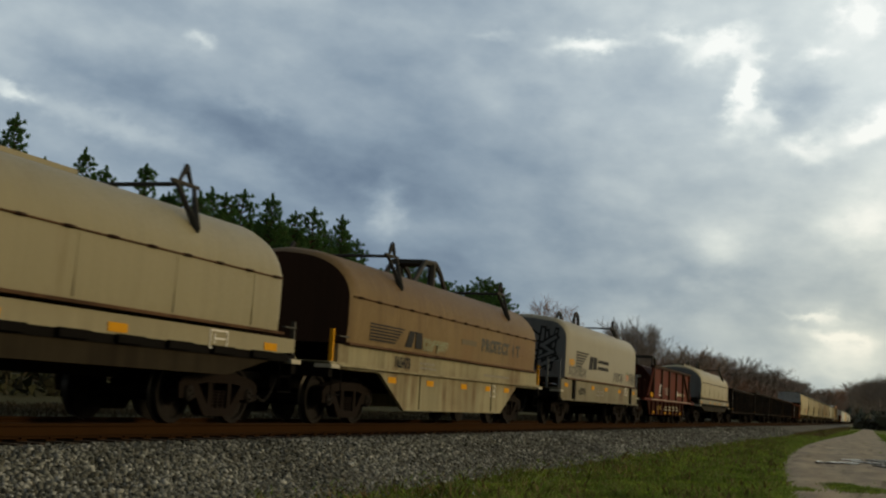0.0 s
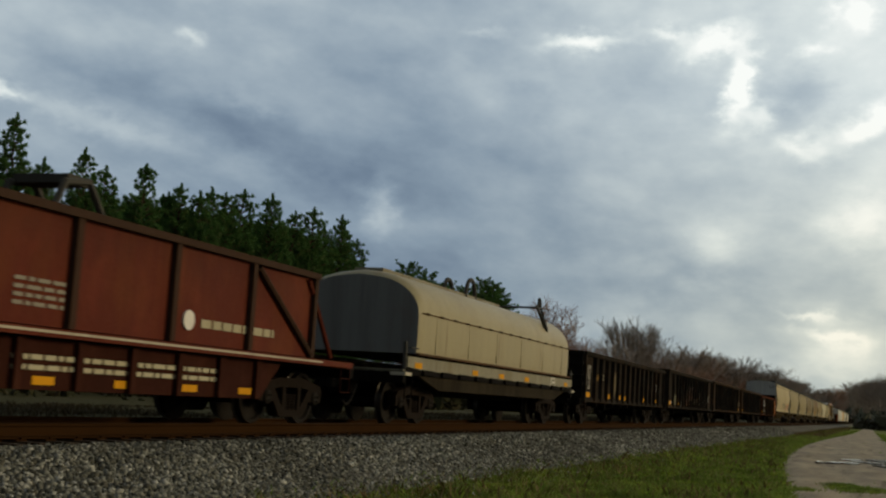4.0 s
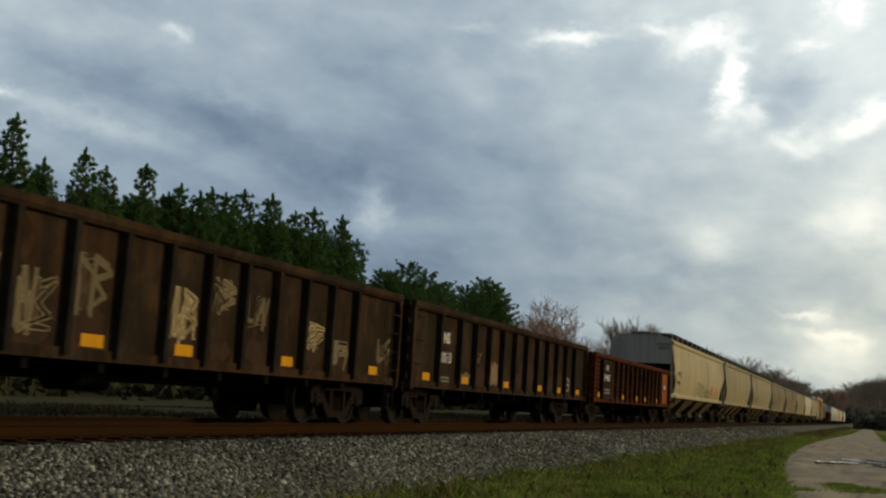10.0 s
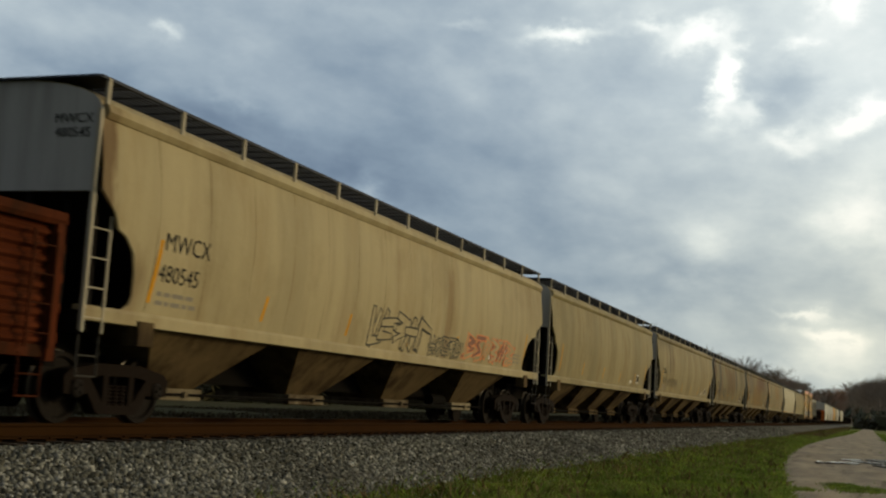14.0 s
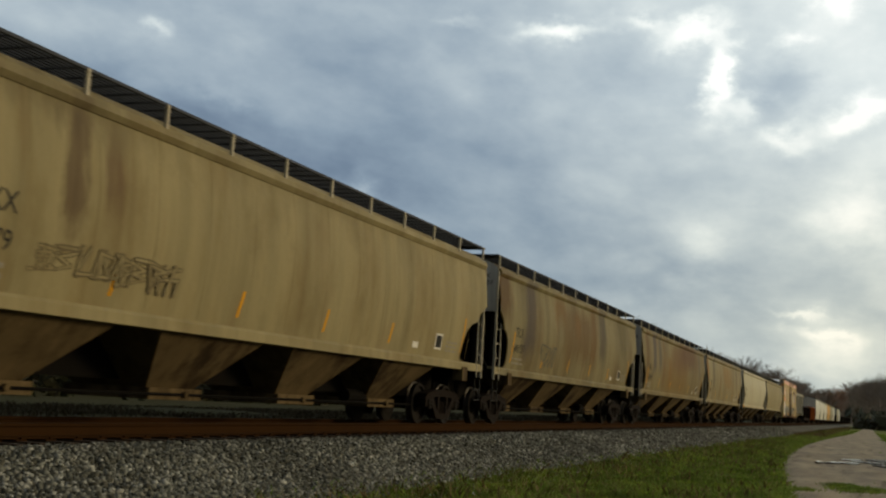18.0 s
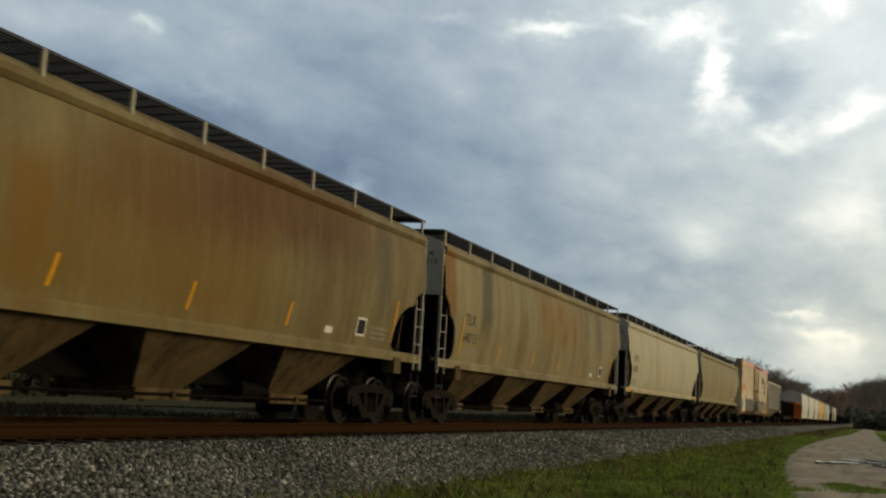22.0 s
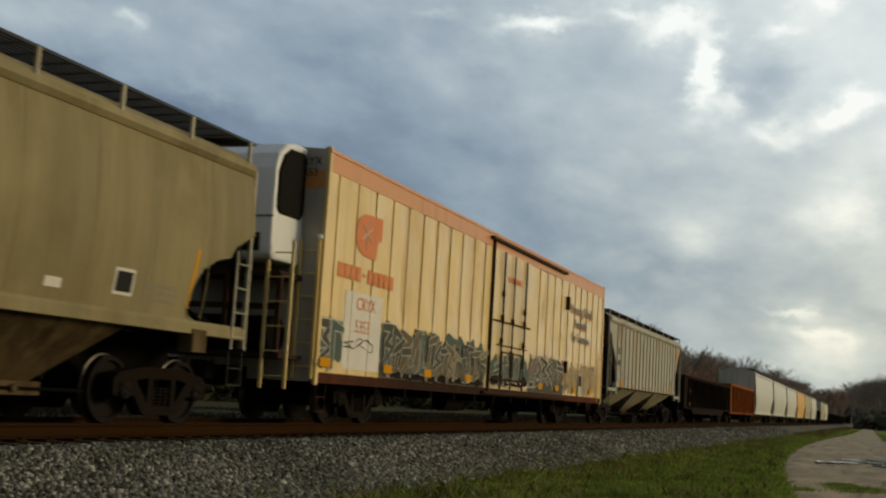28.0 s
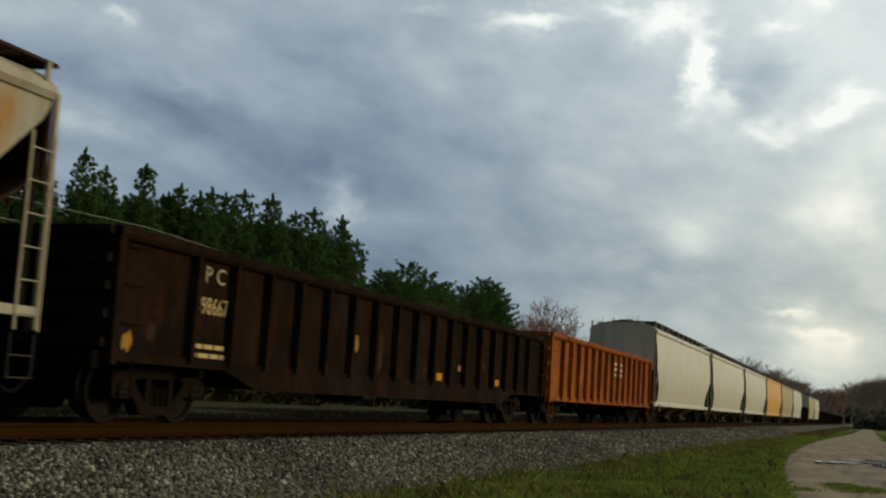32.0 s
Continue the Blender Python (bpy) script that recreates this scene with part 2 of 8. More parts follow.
REEFER = paint("cream_reefer_paint", (0.72, 0.525, 0.195), streak=0.25, rust_amt=0.12, rough=0.24, bump=0.0, spec=0.8, rust=(0.42, 0.24, 0.08), fine=0.03, wave=0.5, mottle=0.30, runs=((11.4, 1.75, 1.0, 4.3, (0.47, 0.335, 0.115), 0.7), (15.2, 2.0, 1.5, 2.2, (0.50, 0.36, 0.15), 0.6), (21.5, 1.6, 0.9, 1.9, (0.50, 0.33, 0.10), 0.6)))
REEFERBAND = paint("orange_band_paint", (0.60, 0.27, 0.095), streak=0.25, rust_amt=0.10, rough=0.36, bump=0.0)
# ends duller than the cream sides, their shade mixed into the paint
REEFEREND = paint("reefer_end_paint", (0.40, 0.37, 0.31), streak=0.45, rust_amt=0.35, rough=0.55)
UNITWHITE = paint("white_cooling_unit_paint", (0.72, 0.73, 0.74), streak=0.15, rust_amt=0.03, rough=0.35)
# underframe, trucks, wheels: near-black, shade below the cars is in the colour
UNDER = paint("shade_black_underframe", (0.0055, 0.0048, 0.004), rust=(0.012, 0.007, 0.004), streak=0.3, rust_amt=0.4, rough=0.95, spec=0.05)
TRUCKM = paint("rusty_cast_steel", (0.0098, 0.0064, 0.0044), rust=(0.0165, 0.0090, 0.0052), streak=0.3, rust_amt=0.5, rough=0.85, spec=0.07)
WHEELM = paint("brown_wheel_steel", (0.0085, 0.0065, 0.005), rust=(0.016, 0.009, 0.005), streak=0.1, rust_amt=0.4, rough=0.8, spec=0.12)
TREAD = plain("bright_wheel_tread", (0.075, 0.068, 0.060), 0.42, 1.0, 0.3)
DARKGRATE = plain("dark_steel_grating", (0.042, 0.047, 0.060), 0.7, 0.0, 0.3)
WHITEBAR = paint("white_painted_bar", (0.40, 0.37, 0.29), streak=0.35, rust_amt=0.35, rough=0.6, spec=0.05)
# black hoses and gear, and shade painted onto car ends and recesses
CAVITY = paint("black_gear_and_shade", (0.009, 0.008, 0.007), rust=(0.02, 0.012, 0.008), streak=0.25, rust_amt=0.3, rough=0.9, spec=0.1)
YELLOW = paint("faded_yellow_reflector", (0.56, 0.265, 0.010), streak=0.3, rust_amt=0.15, rough=0.7, spec=0.05)
WHITEPAINT = plain("white_stencil_paint", (0.62, 0.60, 0.55), 0.6, 0, 0.5, 20)
BLACKPAINT = plain("black_stencil_paint", (0.018, 0.018, 0.018), 0.8, 0, 0.4, 20)
GREYPAINT = plain("faded_grey_stencil_paint", (0.22, 0.20, 0.16), 0.7, 0, 0.4, 20)
ORANGEPAINT = plain("orange_stencil_paint", (0.60, 0.20, 0.07), 0.5, 0, 0.25, 20)
TEALPAINT = plain("teal_spray_paint", (0.070, 0.100, 0.086), 0.7, 0, 0.6, 5)
GREYSPRAY = plain("grey_spray_paint", (0.062, 0.062, 0.052), 0.7, 0, 0.7, 5)
OLIVESPRAY = plain("olive_brown_spray_paint", (0.108, 0.085, 0.044), 0.6, 0, 0.7, 5)
PINKSPRAY = plain("faded_pink_spray_paint", (0.21, 0.115, 0.085), 0.8, 0, 0.8, 4)
MINTSPRAY = plain("pale_green_spray_paint", (0.20, 0.225, 0.14), 0.8, 0, 0.8, 4)
CHUTE = paint("grimy_brown_chute_paint", (0.100, 0.072, 0.036), rust=(0.020, 0.013, 0.008), streak=0.5, rust_amt=0.95, rust_at=0.485, rough=0.8, spec=0.04, scuff=0.3)
RAILM = paint("rusty_rail_steel", (0.028, 0.0132, 0.0044), rust=(0.016, 0.0075, 0.0035), streak=0.1, rust_amt=0.5, rough=0.95, spec=0.02)
RAILHEAD = plain("worn_rail_head", (0.014, 0.009, 0.006), 0.8, 0.0, 0.2)
TIEM = plain("creosoted_tie_wood", (0.045, 0.034, 0.026), 0.9, 0, 0.4, 20)
BARK = plain("pine_bark", (0.07, 0.045, 0.03), 0.9, 0, 0.5, 12)
TWIG = plain("grey_brown_twig_bark", (0.215, 0.180, 0.150), 0.9, 0, 0.3, 6)
REDTWIG = plain("reddish_budding_twigs", (0.260, 0.165, 0.120), 0.9, 0, 0.3, 6)
WIREM = plain("aluminium_wire", (0.30, 0.29, 0.26), 0.5, 0.3, 0.2)
KHAKI = plain("khaki_spray_paint", (0.20, 0.165, 0.095), 0.7, 0, 0.6, 5)
PALEBEIGE = paint("pale_beige_paint", (0.355, 0.305, 0.178), streak=0.26, rust_amt=0.2, rough=0.58, spec=0.07, band=0.25, runs=((0.15, 0.25, 1.6, 4.0, (0.10, 0.055, 0.022), 0.8), (0.9, 0.35, 1.5, 2.2, (0.15, 0.10, 0.05), 0.6), (13.0, 0.25, 1.6, 3.4, (0.20, 0.13, 0.06), 0.6)), mottle=0.40)
SPRAYWHITE = plain("dull_white_spray_paint", (0.43, 0.42, 0.36), 0.7, 0, 0.6, 6)
SLOGAN = plain("blue_green_lettering_paint", (0.10, 0.19, 0.22), 0.6, 0, 0.3, 20)
PCBROWN = paint("reddish_black_gondola_paint", (0.0115, 0.0078, 0.0060), rust=(0.034, 0.014, 0.007), streak=0.5, rust_amt=0.6, rust_at=0.49, rough=0.95, spec=0.03, scuff=0.75)
SOXBEIGE = paint("beige_paint_with_brown_run", (0.255, 0.217, 0.115), streak=0.33, rust_amt=0.2, rough=0.58, spec=0.07, band=0.35, runs=((3.5, 0.30, 2.3, 3.9, (0.075, 0.048, 0.026), 0.85), (4.3, 0.25, 2.6, 3.6, (0.10, 0.062, 0.034), 0.7), (2.5, 3.0, 3.6, 4.05, (0.07, 0.055, 0.032), 0.7), (9.0, 6.0, 3.75, 4.0, (0.12, 0.10, 0.06), 0.5)), mottle=0.50)
TANRUN = paint("orange_streaked_tan_paint", (0.228, 0.193, 0.102), rust=(0.14, 0.065, 0.018), streak=0.36, rust_amt=0.35, rust_at=0.53, rough=0.58, spec=0.07, band=0.4, runs=((10.6, 2.9, 2.4, 3.75, (0.195, 0.122, 0.030), 0.65), (8.6, 0.34, 2.9, 3.6, (0.185, 0.088, 0.009), 0.9), (9.7, 0.22, 2.3, 3.2, (0.18, 0.10, 0.014), 0.8), (10.5, 0.45, 3.1, 3.55, (0.175, 0.080, 0.008), 0.9), (11.1, 0.42, 2.5, 2.85, (0.170, 0.076, 0.008), 0.9), (12.4, 0.25, 2.3, 3.4, (0.165, 0.084, 0.012), 0.8), (13.6, 0.5, 1.6, 2.8, (0.18, 0.12, 0.035), 0.6), (0.4, 0.5, 2.3, 4.0, (0.17, 0.085, 0.018), 0.9), (3.2, 0.6, 2.3, 4.0, (0.066, 0.060, 0.040), 0.85), (6.6, 0.45, 1.6, 3.0, (0.15, 0.105, 0.030), 0.7), (16.0, 0.8, 2.4, 4.0, (0.10, 0.085, 0.05), 0.7)), mottle=0.65)
TANBAND = paint("brown_banded_tan_paint", (0.185, 0.153, 0.073), rust=(0.12, 0.055, 0.013), streak=0.39, rust_amt=0.5, rust_at=0.51, rough=0.58, spec=0.07, band=0.4, runs=((9.5, 5.0, 1.4, 3.2, (0.150, 0.092, 0.020), 0.8), (1.2, 0.45, 2.2, 4.0, (0.102, 0.057, 0.015), 0.95), (3.0, 0.65, 2.3, 4.0, (0.058, 0.046, 0.044), 0.9), (4.4, 0.5, 2.4, 4.0, (0.068, 0.054, 0.041), 0.85), (5.5, 0.28, 1.7, 4.0, (0.128, 0.071, 0.019), 0.9), (10.4, 3.2, 2.55, 3.75, (0.115, 0.064, 0.017), 0.9), (13.5, 4.0, 2.9, 4.05, (0.085, 0.040, 0.010), 0.9), (7.2, 0.5, 1.8, 3.0, (0.160, 0.085, 0.015), 0.8), (17.5, 0.6, 2.2, 3.8, (0.085, 0.068, 0.046), 0.7)), mottle=0.70)
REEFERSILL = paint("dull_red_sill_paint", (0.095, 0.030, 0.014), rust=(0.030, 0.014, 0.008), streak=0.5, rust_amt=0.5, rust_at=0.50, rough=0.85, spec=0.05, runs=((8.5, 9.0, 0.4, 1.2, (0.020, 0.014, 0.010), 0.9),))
PALEEND = paint("pale_grey_end_paint", (0.42, 0.425, 0.41), rust=(0.16, 0.10, 0.05), streak=0.55, rust_amt=0.4, rough=0.7, spec=0.08)
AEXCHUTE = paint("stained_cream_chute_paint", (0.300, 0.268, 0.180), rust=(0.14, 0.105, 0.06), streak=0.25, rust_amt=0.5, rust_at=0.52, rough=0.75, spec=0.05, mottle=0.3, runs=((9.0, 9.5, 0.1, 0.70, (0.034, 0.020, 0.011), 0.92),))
OCHRE = paint("ochre_rust_stain", (0.34, 0.20, 0.045), streak=0.5, rust_amt=0.4, rough=0.8, spec=0.05)
PALECOIL = paint("pale_coil_hood_paint", (0.245, 0.226, 0.160), rust=(0.13, 0.075, 0.03), streak=0.12, rust_amt=0.15, rust_at=0.57, rough=0.5, spec=0.16, band=0.06, fine=0.06, runs=((6.5, 9.0, 1.40, 1.50, (0.115, 0.075, 0.040), 0.5), (9.6, 0.5, 0.8, 1.35, (0.12, 0.065, 0.032), 0.6), (11.0, 1.6, 1.5, 1.75, (0.15, 0.12, 0.07), 0.5), (2.4, 1.3, 1.5, 1.75, (0.13, 0.115, 0.075), 0.6)))
TAUPESPRAY = plain("faded_taupe_spray_paint", (0.34, 0.265, 0.150), 0.7, 0, 0.5, 5)
MOSSSPRAY = plain("dark_moss_spray_paint", (0.050, 0.046, 0.022), 0.7, 0, 0.6, 5)
TANSPRAY = plain("pale_tan_spray_paint", (0.52, 0.40, 0.20), 0.6, 0, 0.5, 5)
WELD = plain("grimy_weld_line", (0.155, 0.122, 0.060), 0.8, 0.0, 0.6, 5)
BRACKET = plain("weathered_dark_steel", (0.05, 0.048, 0.042), 0.8, 0.0, 0.4)
RODM = paint("rusty_door_rod_paint", (0.060, 0.036, 0.018), rust=(0.030, 0.018, 0.010), streak=0.5, rust_amt=0.8, rust_at=0.47, rough=0.8, spec=0.1)
SEAM = paint("tan_joint_paint", (0.43, 0.295, 0.11), streak=0.5, rust_amt=0.3, rough=0.6, spec=0.2)
GIRDER = paint("stained_cream_girder_paint", (0.265, 0.238, 0.142), rust=(0.10, 0.052, 0.018), streak=0.5, rust_amt=0.6, rust_at=0.50, rough=0.6, spec=0.08, band=0.3, runs=((4.2, 0.14, 0.3, 1.0, (0.09, 0.05, 0.02), 0.7), (6.2, 0.15, 0.3, 1.0, (0.09, 0.05, 0.02), 0.7), (8.3, 0.15, 0.3, 1.0, (0.10, 0.055, 0.02), 0.7), (7.0, 9.0, 1.02, 1.12, (0.09, 0.05, 0.022), 0.6), (11.6, 1.2, 0.9, 1.45, (0.11, 0.065, 0.03), 0.5)))
SQUAREFRAME = paint("dirty_pale_frame_paint", (0.190, 0.174, 0.118), rust=(0.085, 0.045, 0.02), streak=0.35, rust_amt=0.5, rust_at=0.52, rough=0.65, spec=0.06, mottle=0.6, runs=((9.6, 0.5, 0.8, 1.35, (0.10, 0.052, 0.026), 0.75), (6.5, 9.0, 0.7, 0.90, (0.075, 0.065, 0.045), 0.6)))
CREAMCOIL = paint("cream_coil_hood_paint", (0.285, 0.252, 0.150), streak=0.14, rust_amt=0.15, rough=0.48, spec=0.16, band=0.08, fine=0.06, mottle=0.2, runs=((7.0, 9.0, 1.38, 1.50, (0.115, 0.075, 0.038), 0.5), (2.4, 0.08, 1.5, 2.3, (0.14, 0.10, 0.05), 0.6), (6.4, 0.08, 1.5, 2.3, (0.14, 0.10, 0.05), 0.6), (10.5, 0.08, 1.5, 2.3, (0.14, 0.10, 0.05), 0.6)))
CREAMFRAME = paint("dirty_white_frame_paint", (0.215, 0.205, 0.152), rust=(0.10, 0.055, 0.025), streak=0.35, rust_amt=0.5, rust_at=0.53, rough=0.6, spec=0.08, mottle=0.6)
RUSTLINE = paint("rusted_flange_paint", (0.085, 0.046, 0.024), rust=(0.030, 0.017, 0.010), streak=0.4, rust_amt=0.7, rust_at=0.47, rough=0.85, spec=0.05)
# lower beam: dirt, and the sill's shade put into the colour
SHADEBEAM = paint("grimy_shaded_beam_paint", (0.026, 0.021, 0.013), rust=(0.012, 0.009, 0.006), streak=0.5, rust_amt=0.6, rust_at=0.47, rough=0.85, spec=0.04)


def island_mat(name, cols, rough=0.85, through=0.0, patch=0.35, wide=0.35):
    """One colour an island, drawn from cols, with a fine grain."""
    m, g, b = material(name)
    r = g.add("ShaderNodeNewGeometry", out="Random Per Island")
    ramp = g.nt.nodes.new("ShaderNodeValToRGB")
    ramp.color_ramp.interpolation = "LINEAR"
    while len(ramp.color_ramp.elements) < len(cols):
        ramp.color_ramp.elements.new(0.5)
    for i, (e, c) in enumerate(zip(ramp.color_ramp.elements, cols)):
        e.position, e.color = i / (len(cols) - 1), (*c, 1)
    g.put(ramp.inputs["Fac"], r)
    v = g.add("ShaderNodeTexCoord", out=3)
    n = g.noise(v, wide, 5.0, 0.6)
    n2 = g.noise(v, 25.0, 3.0)
    c = g.mix(g.span(n, 0.42, 0.64, 0.0, patch), ramp.outputs["Color"], tuple(x * 0.5 for x in cols[0]))
    c = g.mix(g.math("MULTIPLY", n2, 0.3), c, tuple(x * 0.6 for x in cols[0]))
    if patch > 0.5:      # lusher, yellower growth in places
        c = g.mix(g.span(g.noise(g.place(v, (1, 0.6, 1), (4, 9, 0)), 1.3, 5.0, 0.6), 0.52, 0.66, 0.0, 0.75), c, (0.30, 0.40, 0.045))
    g.put(b.inputs["Base Color"], c)
    b.inputs["Roughness"].default_value = rough
    b.inputs["Specular IOR Level"].default_value = 0.15
    if through:      # thin leaves let some light through
        mix = g.nt.nodes.new("ShaderNodeMixShader")
        mix.inputs[0].default_value = through
        g.nt.links.new(b.outputs[0], mix.inputs[1])
        g.nt.links.new(g.add("ShaderNodeBsdfTranslucent", {"Color": c}), mix.inputs[2])
        g.nt.links.new(mix.outputs[0], g.nt.nodes["Material Output"].inputs["Surface"])
    return m


STONE = island_mat("grey_ballast_stone", [(0.024, 0.026, 0.020), (0.190, 0.195, 0.165), (0.072, 0.073, 0.057), (0.45, 0.455, 0.405), (0.105, 0.100, 0.074), (0.034, 0.034, 0.026), (0.23, 0.235, 0.20), (0.050, 0.048, 0.036)])
GRASS = island_mat("green_grass_blades", [(0.110, 0.185, 0.022), (0.205, 0.335, 0.040), (0.180, 0.225, 0.045), (0.31, 0.35, 0.10), (0.120, 0.145, 0.030)], through=0.3, patch=0.8, wide=0.9)
DRYGRASS = island_mat("dry_straw_grass", [(0.15, 0.105, 0.045), (0.22, 0.155, 0.070), (0.105, 0.078, 0.032), (0.12, 0.125, 0.03)])
NEEDLE = island_mat("pine_needles", [(0.050, 0.118, 0.034), (0.095, 0.190, 0.056), (0.070, 0.150, 0.042), (0.130, 0.215, 0.062)], through=0.35)
# dark copy of the dry grass: shade is in its colours
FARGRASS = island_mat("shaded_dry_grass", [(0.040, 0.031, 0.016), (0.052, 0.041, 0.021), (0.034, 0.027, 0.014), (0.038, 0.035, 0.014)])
FARWOOD = island_mat("distant_wood_leaves", [(0.085, 0.095, 0.070), (0.12, 0.125, 0.092), (0.14, 0.122, 0.098)])
SHRUB = island_mat("dark_shrub_leaves", [(0.034, 0.036, 0.014), (0.050, 0.048, 0.020), (0.060, 0.048, 0.026)])


def ballast_mat():
    m, g, b = material("ballast_bed")
    v = g.add("ShaderNodeTexCoord", out=3)
    cell = g.nt.nodes.new("ShaderNodeTexVoronoi")
    cell.inputs["Scale"].default_value = 17.0
    g.put(cell.inputs["Vector"], v)
    n = g.noise(v, 0.5, 4.0)
    c = g.mix(cell.outputs["Color"], (0.032, 0.032, 0.026), (0.185, 0.182, 0.155))
    c = g.mix(g.span(n, 0.4, 0.7, 0, 0.4), c, (0.12, 0.105, 0.085))
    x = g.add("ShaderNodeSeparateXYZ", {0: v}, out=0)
    # from the near rail across, shade under the train is in the colour
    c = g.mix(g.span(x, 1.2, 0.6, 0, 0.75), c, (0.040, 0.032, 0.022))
    g.put(b.inputs["Base Color"], c)
    b.inputs["Roughness"].default_value = 0.95
    b.inputs["Specular IOR Level"].default_value = 0.06
    g.put(b.inputs["Normal"], g.add("ShaderNodeBump", {"Strength": 0.9, "Distance": 0.05, "Height": cell.outputs["Distance"]}))
    return m


def ground_mat():
    m, g, b = material("grassy_ground")
    v = g.add("ShaderNodeTexCoord", out=3)
    n = g.noise(v, 0.25, 6.0, 0.6)
    n2 = g.noise(v, 3.0, 6.0, 0.65)
    n3 = g.noise(v, 30.0, 3.0, 0.65)
    c = g.mix(g.span(n2, 0.35, 0.7), (0.120, 0.145, 0.028), (0.185, 0.200, 0.048))
    c = g.mix(g.span(n, 0.52, 0.68, 0, 0.7), c, (0.11, 0.085, 0.045))
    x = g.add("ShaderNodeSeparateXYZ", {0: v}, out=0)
    # beyond the track the ground is mixed dark, the train's shade in it
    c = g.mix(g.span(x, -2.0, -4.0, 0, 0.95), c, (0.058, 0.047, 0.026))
    c = g.mix(g.math("MULTIPLY", n3, 0.6), c, (0.03, 0.04, 0.012))
    g.put(b.inputs["Base Color"], c)
    b.inputs["Roughness"].default_value = 0.95
    b.inputs["Specular IOR Level"].default_value = 0.04
    g.put(b.inputs["Normal"], g.add("ShaderNodeBump", {"Strength": 0.7, "Distance": 0.08, "Height": n2}))
    return m


def road_mat():
    m, g, b = material("wet_sandy_dirt_road")
    v = g.add("ShaderNodeTexCoord", out=3)
    n = g.noise(g.place(v, (1.6, 0.35, 1)), 1.0, 6.0, 0.6)
    n2 = g.noise(v, 9.0, 6.0, 0.7)
    c = g.mix(g.span(n, 0.38, 0.65), (0.240, 0.188, 0.118), (0.46, 0.385, 0.262))
    c = g.mix(g.math("MULTIPLY", n2, 0.6), c, (0.13, 0.108, 0.078))
    c = g.mix(g.span(g.noise(g.place(v, (2.4, 0.22, 1), (4, 1, 0)), 1.0, 5.0, 0.6), 0.55, 0.68, 0, 0.6), c, (0.085, 0.062, 0.038))
    g.put(b.inputs["Base Color"], c)
    g.put(b.inputs["Roughness"], g.span(n, 0.35, 0.6, 0.62, 0.95))
    b.inputs["Specular IOR Level"].default_value = 0.05
    g.put(b.inputs["Normal"], g.add("ShaderNodeBump", {"Strength": 0.5, "Distance": 0.03, "Height": n2}))
    return m


def water_mat():
    m, g, b = material("puddle_water")
    v = g.add("ShaderNodeTexCoord", out=3)
    g.put(b.inputs["Base Color"], (0.03, 0.028, 0.022, 1))
    b.inputs["Roughness"].default_value = 0.04
    b.inputs["IOR"].default_value = 1.33
    g.put(b.inputs["Normal"], g.add("ShaderNodeBump", {"Strength": 0.10, "Distance": 0.02, "Height": g.noise(v, 9.0)}))
    return m


BALLAST, GROUND, ROAD, WATER = ballast_mat(), ground_mat(), road_mat(), water_mat()


